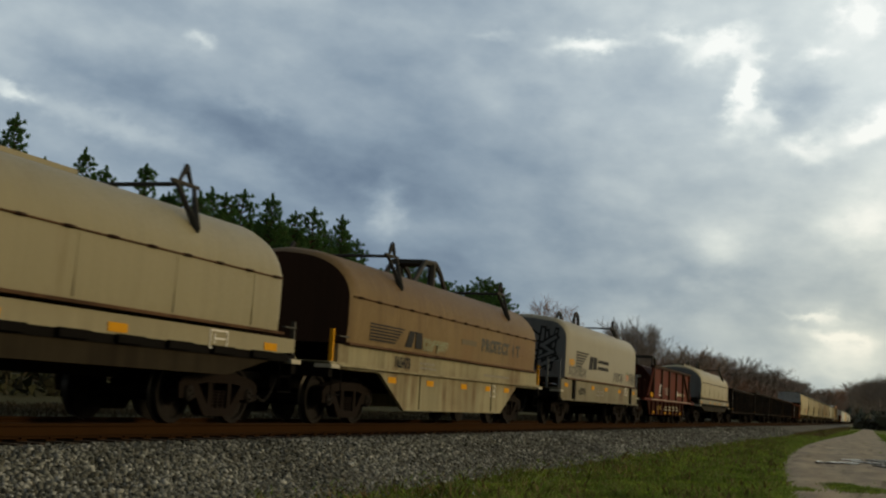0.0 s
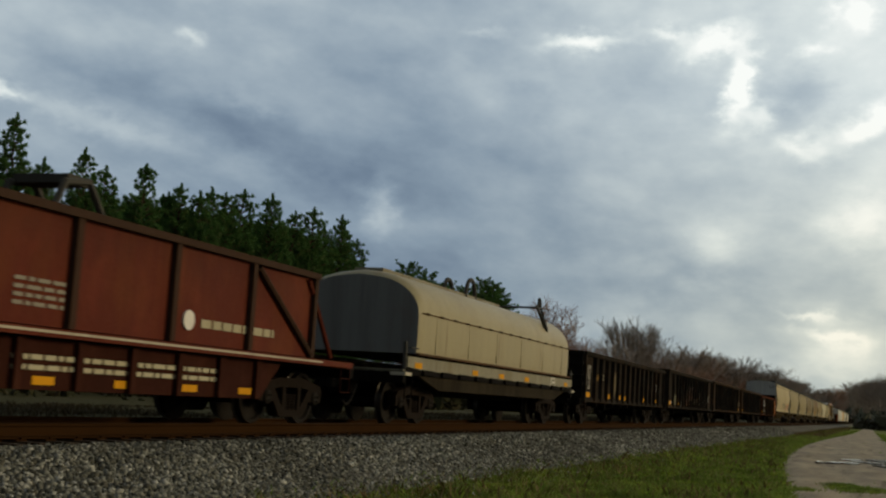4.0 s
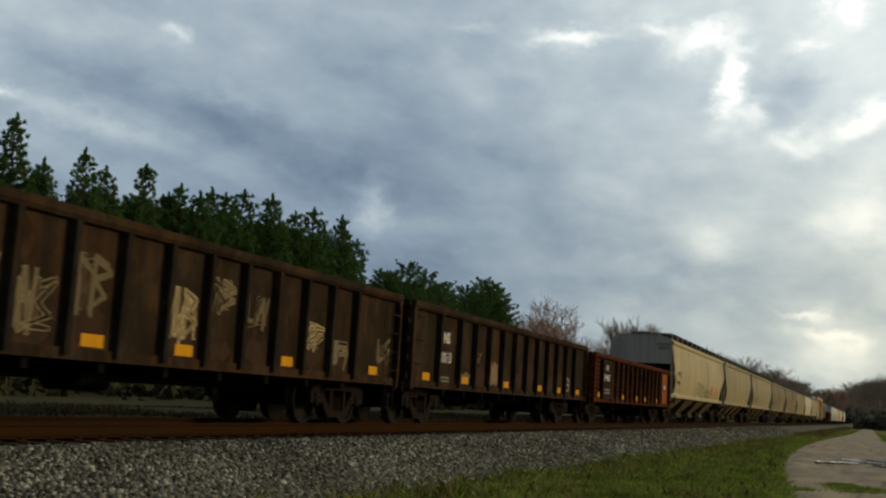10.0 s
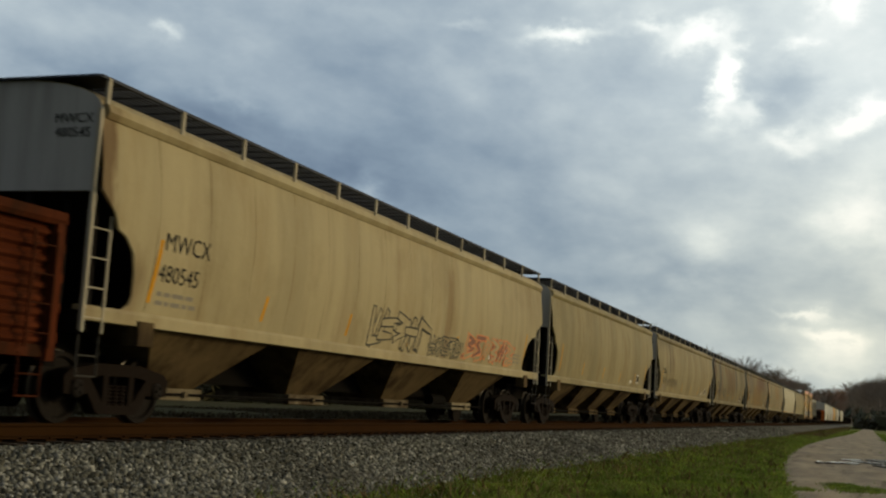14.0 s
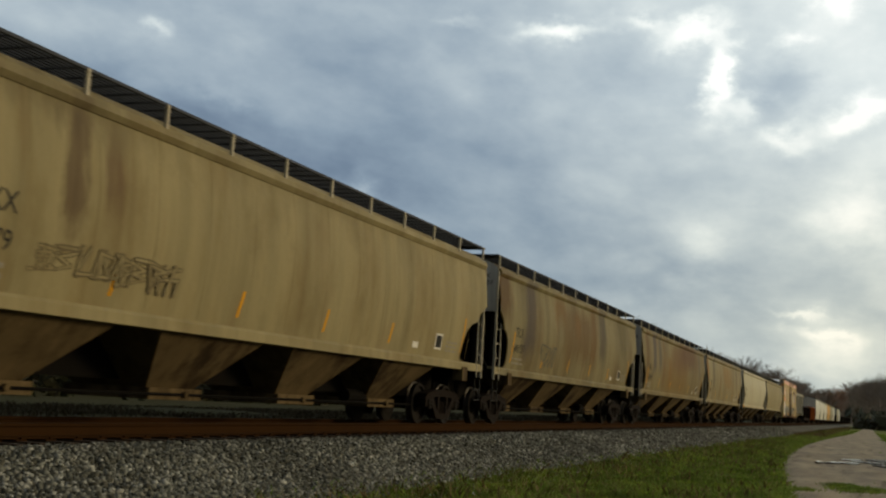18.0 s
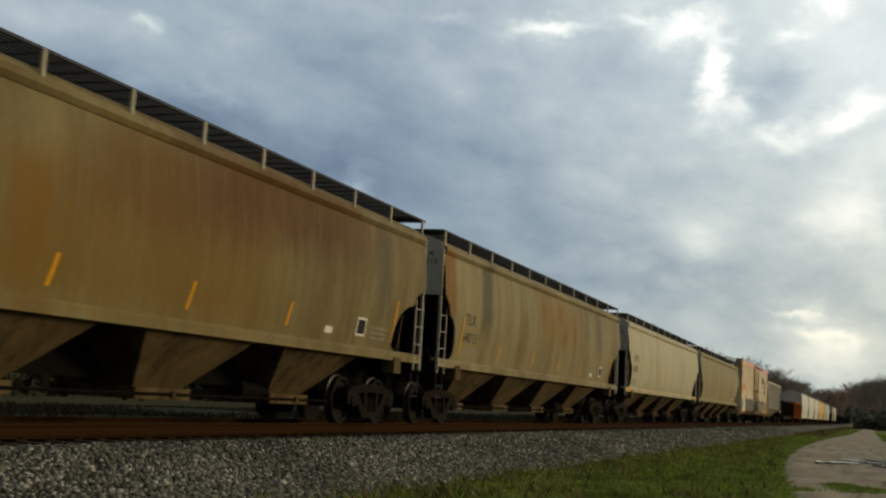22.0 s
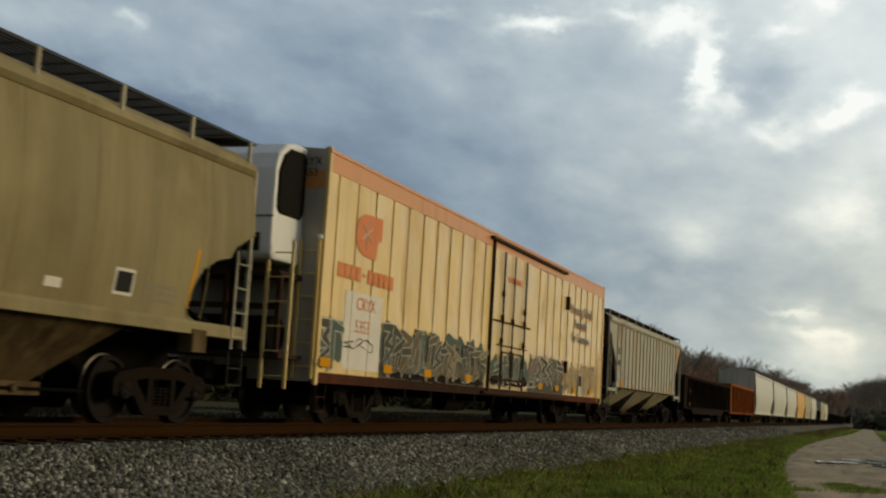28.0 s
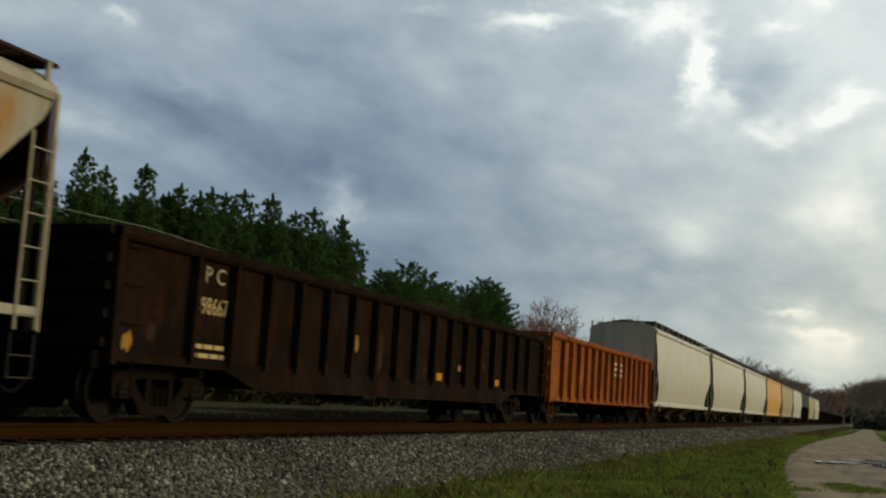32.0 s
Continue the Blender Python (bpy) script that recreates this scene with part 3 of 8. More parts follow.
# ---- the cloud layer: a shallow vault that drifts over the place ----
def cloud_mat():
    m = bpy.data.materials.new("drifting_cloud_layer")
    m.use_nodes = True
    nt = m.node_tree
    nt.nodes.clear()
    g = Nodes(nt)
    co = g.add("ShaderNodeTexCoord", out=3)
    x = g.add("ShaderNodeSeparateXYZ", {0: co}, out=0)
    y = g.add("ShaderNodeSeparateXYZ", {0: co}, out=1)
    z = g.add("ShaderNodeSeparateXYZ", {0: co}, out=2)
    flat = g.math("SQRT", g.math("ADD", g.math("MULTIPLY", x, x), g.math("MULTIPLY", y, y)))
    az = g.math("MULTIPLY", g.math("ARCTAN2", x, y), 57.2958)
    el = g.math("MULTIPLY", g.math("ARCTAN2", z, flat), 57.2958)
    raw = g.add("ShaderNodeCombineXYZ", {0: az, 1: el, 2: 0.0})
    # ragged edges: push the place about by noise before the soft forms are read
    w1 = g.noise(g.place(raw, (0.20, 0.30, 1)), 1.0, 5.0, 0.55, out=1)
    w2 = g.noise(g.place(raw, (0.75, 1.05, 1), (7, 3, 0)), 1.0, 5.0, 0.55, out=1)
    s1 = g.add("ShaderNodeSeparateXYZ", {0: w1}, out=0)
    s2 = g.add("ShaderNodeSeparateXYZ", {0: w1}, out=1)
    s3 = g.add("ShaderNodeSeparateXYZ", {0: w2}, out=0)
    s4 = g.add("ShaderNodeSeparateXYZ", {0: w2}, out=1)

    def off(a, b, ka, kb):
        return g.math("ADD", g.math("MULTIPLY", g.math("SUBTRACT", a, 0.5), ka), g.math("MULTIPLY", g.math("SUBTRACT", b, 0.5), kb))

    A = g.math("ADD", az, off(s1, s3, 2.6, 2.2))
    E = g.math("ADD", el, off(s2, s4, 1.8, 1.6))

    def form(a, e, ra, re, tilt):
        c_, s_ = math.cos(radians(tilt)), math.sin(radians(tilt))
        da, de = g.math("SUBTRACT", A, a), g.math("SUBTRACT", e, E)
        u = g.math("ADD", g.math("MULTIPLY", da, c_), g.math("MULTIPLY", de, s_))
        w = g.math("SUBTRACT", g.math("MULTIPLY", de, c_), g.math("MULTIPLY", da, s_))
        p = g.math("POWER", g.math("DIVIDE", u, ra), 2.0)
        q = g.math("POWER", g.math("DIVIDE", w, re), 2.0)
        return g.math("EXPONENT", g.math("MULTIPLY", g.math("ADD", p, q), -1.0))

    # billows lie in streets that run toward the track's far end
    street = g.add("ShaderNodeVectorRotate", {"Vector": co, "Axis": (0.0, 0.0, 1.0), "Angle": radians(-3)})
    tex = g.noise(g.place(street, (1 / 175, 1 / 360, 0), (2, 5, 0)), 1.0, 5.0, 0.5)
    lump = g.noise(g.place(raw, (0.24, 0.40, 1), (3, 8, 0)), 1.0, 5.0, 0.55)
    soft = g.noise(g.place(street, (1 / 620, 1 / 1000, 0), (4, 1, 0)), 1.0, 3.0, 0.5)
    base = g.math("ADD", g.span(az, -43.0, -25.0, 0.655, 0.625), g.span(az, -22.0, 1.0, 0.0, 0.235))
    base = g.math("ADD", base, g.span(el, 7.0, 16.0, -0.045, 0.060))
    v = g.math("ADD", base, g.math("MULTIPLY", g.math("SUBTRACT", tex, 0.5), 0.20))
    v = g.math("ADD", v, g.math("MULTIPLY", g.math("SUBTRACT", lump, 0.5), 0.20))
    v = g.math("ADD", v, g.math("MULTIPLY", g.math("SUBTRACT", soft, 0.5), 0.14))
    for a, e, ra, re, tilt, k in GAPS + GLOWS + BANKS:
        v = g.math("ADD", v, g.math("MULTIPLY", form(a, e, ra, re, tilt), k))
    ramp = nt.nodes.new("ShaderNodeValToRGB")
    tones = [(0.40, (0.104, 0.156, 0.226)), (0.52, (0.181, 0.240, 0.332)), (0.60, (0.262, 0.332, 0.426)), (0.68, (0.364, 0.434, 0.517)), (0.78, (0.532, 0.596, 0.652)), (0.88, (0.752, 0.80, 0.818)), (1.0, (1.03, 1.03, 1.02))]
    while len(ramp.color_ramp.elements) < len(tones):
        ramp.color_ramp.elements.new(0.5)
    for k, (p, c) in zip(ramp.color_ramp.elements, tones):
        k.position, k.color = p, (*c, 1)
    g.put(ramp.inputs["Fac"], v)
    # the low western glow lends the thin cloud its warm tint
    warm = g.math("MULTIPLY", g.span(az, -26.0, 0.0), g.span(el, 15.0, 4.0))
    c = g.mix(g.math("MULTIPLY", warm, 0.75), ramp.outputs["Color"], (1.0, 0.92, 0.76), blend="MULTIPLY")
    em = g.add("ShaderNodeEmission", {"Color": c, "Strength": 1.0})
    out = nt.nodes.new("ShaderNodeOutputMaterial")
    nt.links.new(em, out.inputs["Surface"])
    m.cycles.emission_sampling = "NONE"
    return m


# azimuth and height in degrees, half widths, tilt, how much lighter (+) or darker (-)
GAPS = [
    (-7.06, 15.91, 0.65, 1.59, 8, 0.34),
    (-8.33, 17.88, 1.66, 0.55, -14, 0.22),
    (-10.78, 18.09, 1.01, 0.38, 0, 0.15),
    (-14.87, 17.67, 1.77, 0.50, -5, 0.26),
    (-20.12, 17.99, 1.15, 0.33, 0, 0.07),
    (-6.05, 14.40, 0.75, 0.66, 0, 0.14),
    (-3.82, 12.96, 1.26, 0.49, 14, 0.14),
    (-0.64, 13.74, 1.57, 0.64, -18, 0.20),
    (-1.93, 19.17, 0.79, 0.90, 0, 0.22),
    (-3.45, 17.35, 0.69, 0.40, 0, 0.12),
]
GLOWS = [
    (-0.67, 9.36, 1.62, 1.46, 0, 0.16),
    (-1.88, 3.29, 2.73, 1.45, 0, 0.11),
    (-3.16, 4.77, 1.22, 0.19, 8, 0.13),
    (-1.85, 3.68, 1.54, 0.29, 8, 0.12),
    (-7.59, 7.93, 1.33, 0.99, 0, 0.09),
    (-23.99, 9.29, 0.78, 1.40, 0, 0.14),
    (-42.25, 12.84, 0.93, 0.41, 10, 0.20),
    (-38.25, 11.98, 4.23, 0.63, 12, 0.10),
    (-34.46, 16.42, 0.65, 0.37, 20, 0.12),
    (-30.81, 13.68, 1.24, 0.60, 20, 0.06),
]
BANKS = [
    (-29.88, 12.23, 4.96, 1.24, 14, -0.09),
    (-25.12, 10.39, 3.91, 1.12, 8, -0.06),
    (-22.36, 13.13, 5.67, 1.68, 5, -0.06),
    (-3.98, 15.29, 1.64, 1.08, 0, -0.11),
    (-12.07, 15.44, 3.09, 1.25, 0, -0.04),
    (-17.13, 14.84, 2.28, 1.12, 0, -0.05),
    (-26.85, 16.43, 3.40, 1.37, 10, -0.04),
    (-38.14, 14.30, 3.62, 0.84, 10, -0.05),
    (-9.30, 5.66, 4.01, 0.88, 8, -0.05),
    (-17.22, 10.61, 3.37, 1.40, 5, -0.04),
]


def cloud_layer():
    H, R, bm = 520.0, 4300.0, bmesh.new()
    rings, spokes, grid = 26, 48, []
    for i in range(rings + 1):
        r = R * (i / rings) ** 0.8
        grid.append([bm.verts.new((r * math.sin(radians(-95 + 117 * j / spokes)), r * math.cos(radians(-95 + 117 * j / spokes)), H * (1 - (r / R) ** 2) - 8)) for j in range(spokes + 1)])
    for i in range(1, rings):
        for j in range(spokes):
            bm.faces.new((grid[i][j], grid[i][j + 1], grid[i + 1][j + 1], grid[i + 1][j]))
    me = bpy.data.meshes.new("cloud_layer")
    bm.to_mesh(me)
    bm.free()
    for p in me.polygons:
        p.use_smooth = True
    me.materials.append(cloud_mat())
    return tagged(new("cloud_layer", me), "broken grey overcast with bright gaps, drifting slowly", "sky", kind="structure")


clouds = cloud_layer()


# ---- mesh helpers ----
class Shape:
    """Collects corners and faces of one mesh."""

    def __init__(self):
        self.v, self.f = [], []

    def add(self, verts, faces):
        k = len(self.v)
        self.v += [tuple(p) for p in verts]
        self.f += [tuple(i + k for i in face) for face in faces]
        return self

    def box(self, x0, x1, y0, y1, z0, z1):
        return self.add([(x, y, z) for z in (z0, z1) for y in (y0, y1) for x in (x0, x1)],
                        [(0, 2, 3, 1), (4, 5, 7, 6), (0, 1, 5, 4), (2, 6, 7, 3), (0, 4, 6, 2), (1, 3, 7, 5)])

    def hull(self, bottom, top):
        """Two rings of as many corners, joined and closed."""
        n = len(bottom)
        return self.add(list(bottom) + list(top), [tuple(range(n - 1, -1, -1)), tuple(range(n, 2 * n))] + [(i, (i + 1) % n, n + (i + 1) % n, n + i) for i in range(n)])

    def along_y(self, prof, y0, y1):
        return self.hull([(x, y0, z) for x, z in prof], [(x, y1, z) for x, z in prof])

    def along_x(self, prof, x0, x1):
        return self.hull([(x0, y, z) for y, z in prof], [(x1, y, z) for y, z in prof])

    def rod(self, a, b, r, n=8, r2=None):
        a, b = Vector(a), Vector(b)
        d = (b - a).normalized()
        s = d.cross(Vector((0, 0, 1)) if abs(d.z) < 0.9 else Vector((1, 0, 0))).normalized()
        t = d.cross(s)
        r2 = r if r2 is None else r2
        ring = [(math.cos(2 * math.pi * i / n), math.sin(2 * math.pi * i / n)) for i in range(n)]
        return self.hull([a + s * (c * r) + t * (q * r) for c, q in ring], [b + s * (c * r2) + t * (q * r2) for c, q in ring])

    def path(self, pts, r, n=6):
        """One bent tube through the points."""
        pts, k = [Vector(p) for p in pts], len(self.v)
        side = None
        for i, p in enumerate(pts):
            a, b = (p - pts[i - 1]).normalized() if i else None, (pts[i + 1] - p).normalized() if i < len(pts) - 1 else None
            d = ((a or b) + (b or a)).normalized()
            wide = 1.0 / max(0.5, d.dot(b or a))
            ref = side if side is not None else (Vector((0, 0, 1)) if abs(d.z) < 0.9 else Vector((1, 0, 0)))
            t = d.cross(ref)
            if t.length < 1e-3:
                t = d.cross(Vector((0.3, 1, 0.2)))
            t.normalize()
            side = t.cross(d).normalized()
            self.v += [tuple(p + (t * math.cos(6.2832 * j / n) + side * math.sin(6.2832 * j / n)) * r * wide) for j in range(n)]
        for i in range(len(pts) - 1):
            self.f += [(k + i * n + j, k + i * n + (j + 1) % n, k + (i + 1) * n + (j + 1) % n, k + (i + 1) * n + j) for j in range(n)]
        self.f += [tuple(k + j for j in range(n - 1, -1, -1)), tuple(k + (len(pts) - 1) * n + j for j in range(n))]
        return self

    def lathe_x(self, prof, n=28, y=0.0, z=0.0):
        """Turned about an axle along x; prof: (x, radius)."""
        k = len(self.v)
        for x, r in prof:
            self.v += [(x, y + r * math.cos(2 * math.pi * i / n), z + r * math.sin(2 * math.pi * i / n)) for i in range(n)]
        for a in range(len(prof) - 1):
            self.f += [(k + a * n + i, k + a * n + (i + 1) % n, k + (a + 1) * n + (i + 1) % n, k + (a + 1) * n + i) for i in range(n)]
        self.f += [tuple(k + i for i in range(n - 1, -1, -1)), tuple(k + (len(prof) - 1) * n + i for i in range(n))]
        return self

    def sheet(self, rows):
        """A skin over rows of points."""
        k, n = len(self.v), len(rows[0])
        for r in rows:
            self.v += [tuple(p) for p in r]
        for a in range(len(rows) - 1):
            self.f += [(k + a * n + i, k + a * n + i + 1, k + (a + 1) * n + i + 1, k + (a + 1) * n + i) for i in range(n - 1)]
        return self

    def mesh(self, name, mat, smooth=False):
        me = bpy.data.meshes.new(name)
        me.from_pydata(self.v, [], self.f)
        bm = bmesh.new()
        bm.from_mesh(me)
        bmesh.ops.recalc_face_normals(bm, faces=bm.faces)
        bm.to_mesh(me)
        bm.free()
        me.materials.append(mat)
        if smooth:
            for p in me.polygons:
                p.use_smooth = True
        return me


def part(name, shape, mat, parent, label="", smooth=False, bevel=0.0):
    me = shape if isinstance(shape, bpy.types.Mesh) else shape.mesh(name, mat, smooth)
    ob = new(name, me)
    ob.parent = parent
    if label:
        ob["label"] = label
    if bevel:
        mod = ob.modifiers.new("worn_edges", "BEVEL")
        mod.width, mod.segments, mod.limit_method, mod.angle_limit = bevel, 2, "ANGLE", radians(40)
    return ob


def at(ob, x=0.0, y=0.0, z=0.0):
    ob.location = (x, y, z)
    return ob


def thing(name, label, category, group="", where=(0, 0, 0)):
    ob = new(name)
    ob.location = where
    ob.empty_display_size = 0.2
    return tagged(ob, label, category, group)


def numpy_mesh(name, verts, tris, mat):
    me = bpy.data.meshes.new(name)
    verts, tris = np.asarray(verts, np.float32), np.asarray(tris, np.int32)
    k = tris.shape[1]
    me.vertices.add(len(verts))
    me.vertices.foreach_set("co", verts.ravel())
    me.loops.add(tris.size)
    me.loops.foreach_set("vertex_index", tris.ravel())
    me.polygons.add(len(tris))
    me.polygons.foreach_set("loop_start", np.arange(0, tris.size, k, dtype=np.int32))
    me.polygons.foreach_set("loop_total", np.full(len(tris), k, np.int32))
    me.update(calc_edges=True)
    me.validate()
    me.materials.append(mat)
    return me


def hopper_bulge(z, low=1.46, eave=3.90):
    """How far a curved hopper side stands out at the height z."""
    return 1.46 + 0.13 * math.sin(math.pi * min(1, max(0, (z - low) / (eave - low)) * 0.96 + 0.02))


def hug(ob, gap=0.004):
    """Lay a flat piece onto the curved side of a hopper."""
    for v in ob.data.vertices:
        v.co.x = hopper_bulge(v.co.z) + gap + (v.co.x % 0.01) * 0.2
    return ob


def lettering(parent, text, y, z, size, mat, x, name="lettering", stretch=1.0, bold=0.0):
    """Stencilled characters on a side that faces +x; y, z: the lower near corner of the line."""
    cu = bpy.data.curves.new("lettering", "FONT")
    cu.body, cu.size, cu.extrude, cu.resolution_u, cu.offset = text, size, 0.002, 2, bold
    ob = bpy.data.objects.new("lettering", cu)
    me = bpy.data.meshes.new_from_object(ob)
    bpy.data.objects.remove(ob)
    me.transform(Matrix(((0, 0, 1, x), (stretch, 0, 0, y), (0, 1, 0, z), (0, 0, 0, 1))))
    me.materials.clear()
    me.materials.append(mat)
    return part(name, me, mat, parent)


def end_lettering(parent, text, x, z, size, mat, y, name="lettering"):
    """Characters on an end that faces -y."""
    cu = bpy.data.curves.new("lettering", "FONT")
    cu.body, cu.size, cu.extrude, cu.resolution_u, cu.align_x = text, size, 0.002, 2, "CENTER"
    ob = bpy.data.objects.new("lettering", cu)
    me = bpy.data.meshes.new_from_object(ob)
    bpy.data.objects.remove(ob)
    me.transform(Matrix(((1, 0, 0, x), (0, 0, 1, y), (0, 1, 0, z), (0, 0, 0, 1))))
    me.materials.clear()
    me.materials.append(mat)
    return part(name, me, mat, parent)


def side_plate(parent, name, y0, y1, z0, z1, mat, x, label=""):
    return part(name, Shape().box(x, x + 0.006, y0, y1, z0, z1), mat, parent, label)


def bars(parent, name, y0, y1, z0, z1, n, mat, x, lean=0.0):
    """Lines of writing too small to read, as bars."""
    s, h = Shape(), (z1 - z0) / n
    rng = random.Random(int(y0 * 100 + z0 * 1000))
    for i in range(n):
        zb, y = z1 - (i + 0.75) * h, y0
        while y < y1 - 0.05:
            w = rng.uniform(0.08, 0.30) * min(1.0, (y1 - y0))
            s.box(x, x + 0.005, y, min(y + w, y1), zb, zb + h * 0.5)
            y += w + 0.05
    ob = part(name, s, mat, parent)
    ob["kind"] = "stuff"
    return ob


def scrawl(parent, name, y0, y1, z0, z1, x, mat, seed, strokes=8, width=0.05, curl=1.0, curved=False):
    """Sprayed strokes: flat ribbons that wander over a patch of the side."""
    rng = random.Random(seed)
    root = None
    for k in range(strokes):
        s = Shape()
        yc, zc = y0 + (y1 - y0) * (k + 0.5) / strokes, (z0 + z1) / 2
        a, b = (z1 - z0) * rng.uniform(0.25, 0.5), (y1 - y0) / strokes * rng.uniform(0.35, 0.9)
        p1, p2, f1, f2 = rng.uniform(0, 6.3), rng.uniform(0, 6.3), rng.choice((1, 2, 3)) * curl, rng.choice((1, 2)) * curl
        pts = []
        for i in range(29):
            u = i / 28
            pts.append((yc + b * math.sin(f1 * 6.28 * u + p1) * (0.7 + 0.3 * math.sin(9 * u)), zc + a * math.sin(f2 * 6.28 * u * 0.5 + p2)))
        left, right = [], []
        for i, (y, z) in enumerate(pts):
            q = pts[min(i + 1, 28)]
            o = pts[max(i - 1, 0)]
            d = Vector((q[0] - o[0], q[1] - o[1]))
            d = d.normalized() if d.length > 1e-6 else Vector((1, 0))
            w = width * (0.6 + 0.4 * math.sin(5 * i / 28 + p1))
            left.append((x + 0.0006 * k, y - d.y * w / 2, z + d.x * w / 2))
            right.append((x + 0.0006 * k, y + d.y * w / 2, z - d.x * w / 2))
        s.sheet([left, right])
        ob = part(name, s, mat, parent)
        if curved:
            hug(ob, 0.003 + 0.0006 * k)
        root = root or ob
    return root


def blotch(parent, name, y0, y1, z0, z1, x, mat, seed, n=10):
    """Sprayed fills: overlapping flat lobes with a wavy outline."""
    rng = random.Random(seed)
    for k in range(n):
        yc, w = y0 + (y1 - y0) * (k + 0.5) / n, (y1 - y0) / n * rng.uniform(0.5, 0.8)
        zc, h = z0 + (z1 - z0) * rng.uniform(0.4, 0.6), (z1 - z0) * rng.uniform(0.35, 0.5)
        p = rng.uniform(0, 6)
        ring = [(x + 0.0004 * k, yc + w * math.cos(a) * (1 + 0.25 * math.sin(3 * a + p)), max(z0, min(z1, zc + h * math.sin(a) * (1 + 0.2 * math.cos(4 * a + p))))) for a in [2 * math.pi * i / 22 for i in range(22)]]
        part(name, Shape().add(ring, [tuple(range(22))]), mat, parent)


GLYPHS = [[(0, 0), (0.1, 1), (0.9, 0.85)], [(0, 1), (0.9, 0.8), (0.2, 0.5), (0.9, 0.3), (0, 0)], [(0, 0), (0.3, 1), (0.6, 0), (1, 1)],
          [(0.1, 1), (0.1, 0), (0.9, 0.1)], [(0, 0.9), (1, 1)], [(0.5, 1), (0.35, 0)], [(0.9, 0.9), (0.1, 0.6), (0.8, 0.35), (0, 0.05)], [(0, 0.5), (0.95, 0.6), (0.8, 0)]]


def wildstyle(parent, y0, y1, z0, z1, x, fills, outline, seed, cells=8, thick=0.13, rim=0.045, curved=False, end=False):
    """Sprayed interlocking strokes: each one a filled bar with a rim, on a side or (end) on a face toward -y."""
    rng = random.Random(seed)
    k = 0

    def bar(pts, w, mat, name, lift):
        s = Shape()
        for i, (a, b) in enumerate(zip(pts, pts[1:])):
            d = Vector((b[0] - a[0], b[1] - a[1]))
            if d.length < 1e-4:
                continue
            d.normalize()
            a2, b2 = (a[0] - d.x * w / 2, a[1] - d.y * w / 2), (b[0] + d.x * w / 2, b[1] + d.y * w / 2)
            rows = []
            for j in range(6):
                f = j / 5
                u, z = a2[0] + (b2[0] - a2[0]) * f, a2[1] + (b2[1] - a2[1]) * f
                h = w / 2 * (0.8 + 0.2 * math.sin(3 * f + i))
                m = lift + 0.0002 * i
                rows.append([(u - d.y * h, -m, z + d.x * h), (u + d.y * h, -m, z - d.x * h)] if end else [(m, u - d.y * h, z + d.x * h), (m, u + d.y * h, z - d.x * h)])
            s.sheet(rows)
        if end:
            s.v = [(a, x + b, c) for a, b, c in s.v]
        else:
            s.v = [(x + a, b, c) for a, b, c in s.v]
        ob = part(name, s, mat, parent)
        if curved:
            hug(ob, 0.003 + lift)

    step_ = (y1 - y0) / cells
    for i in range(cells):
        for _ in range(3 if thick < 0.12 else 2):
            g, lean = rng.choice(GLYPHS), rng.uniform(-0.2, 0.35)
            tall, drop = rng.uniform(0.75, 1.0), rng.uniform(0.0, 0.2)
            pts = []
            for a, b in g:
                b2 = min(1.0, max(0.0, drop + b * tall + rng.uniform(-0.1, 0.1)))
                pts.append((y0 + step_ * (i + 0.1 + 0.95 * (a + rng.uniform(-0.15, 0.15)) + lean * (b - 0.5)), z0 + thick / 2 + (z1 - z0 - thick) * b2))
            bar(pts, thick + 2 * rim, outline, "spray_outline", 0.0010 * k)
            bar(pts, thick, rng.choice(fills), "spray_fill", 0.0010 * k + 0.0005)
            k += 1


def weld_seams(parent, L, seed):
    """Upright joints between the pressed sheets of a curved hopper side, dark with grime."""
    rng = random.Random(seed)
    n = round((L - 2.6) / 1.33)
    for i in range(n + 1):
        y, a, b = 1.3 + (L - 2.6) * i / n, 1.50, 3.80
        w, bow = rng.uniform(0.006, 0.012), rng.uniform(-0.03, 0.03)
        rows = []
        for j in range(15):
            f = j / 14
            m, k = y + bow * math.sin(3.1 * f) + 0.008 * math.sin(11 * f + i), w * (0.8 + 0.5 * math.sin(7 * f + 2 * i))
            rows.append([(1.6, m - k, a + (b - a) * f), (1.6, m + k, a + (b - a) * f)])
        hug(part("weld_seam", Shape().sheet(rows), WELD, parent), 0.002)


def white_frame(parent, y0, y1, z0, z1, x):
    """A stencilled white frame with a few bars inside."""
    w = 0.025
    f = Shape().box(x, x + 0.005, y0, y1, z1 - w, z1).box(x, x + 0.005, y0, y1, z0, z0 + w).box(x, x + 0.005, y0, y0 + w, z0 + w, z1 - w).box(x, x + 0.005, y1 - w, y1, z0 + w, z1 - w)
    f.box(x, x + 0.005, y0 + 0.12, y0 + 0.15, z0 + 0.08, z1 - 0.06).box(x, x + 0.005, y0 + 0.15, y1 - 0.08, (z0 + z1) / 2, (z0 + z1) / 2 + w)
    return part("stencil_frame", f, WHITEPAINT, parent, "white stencilled frame")


# ---- ground, track, road ----
LOW = -0.80          # the grass and the road, below the rail's top


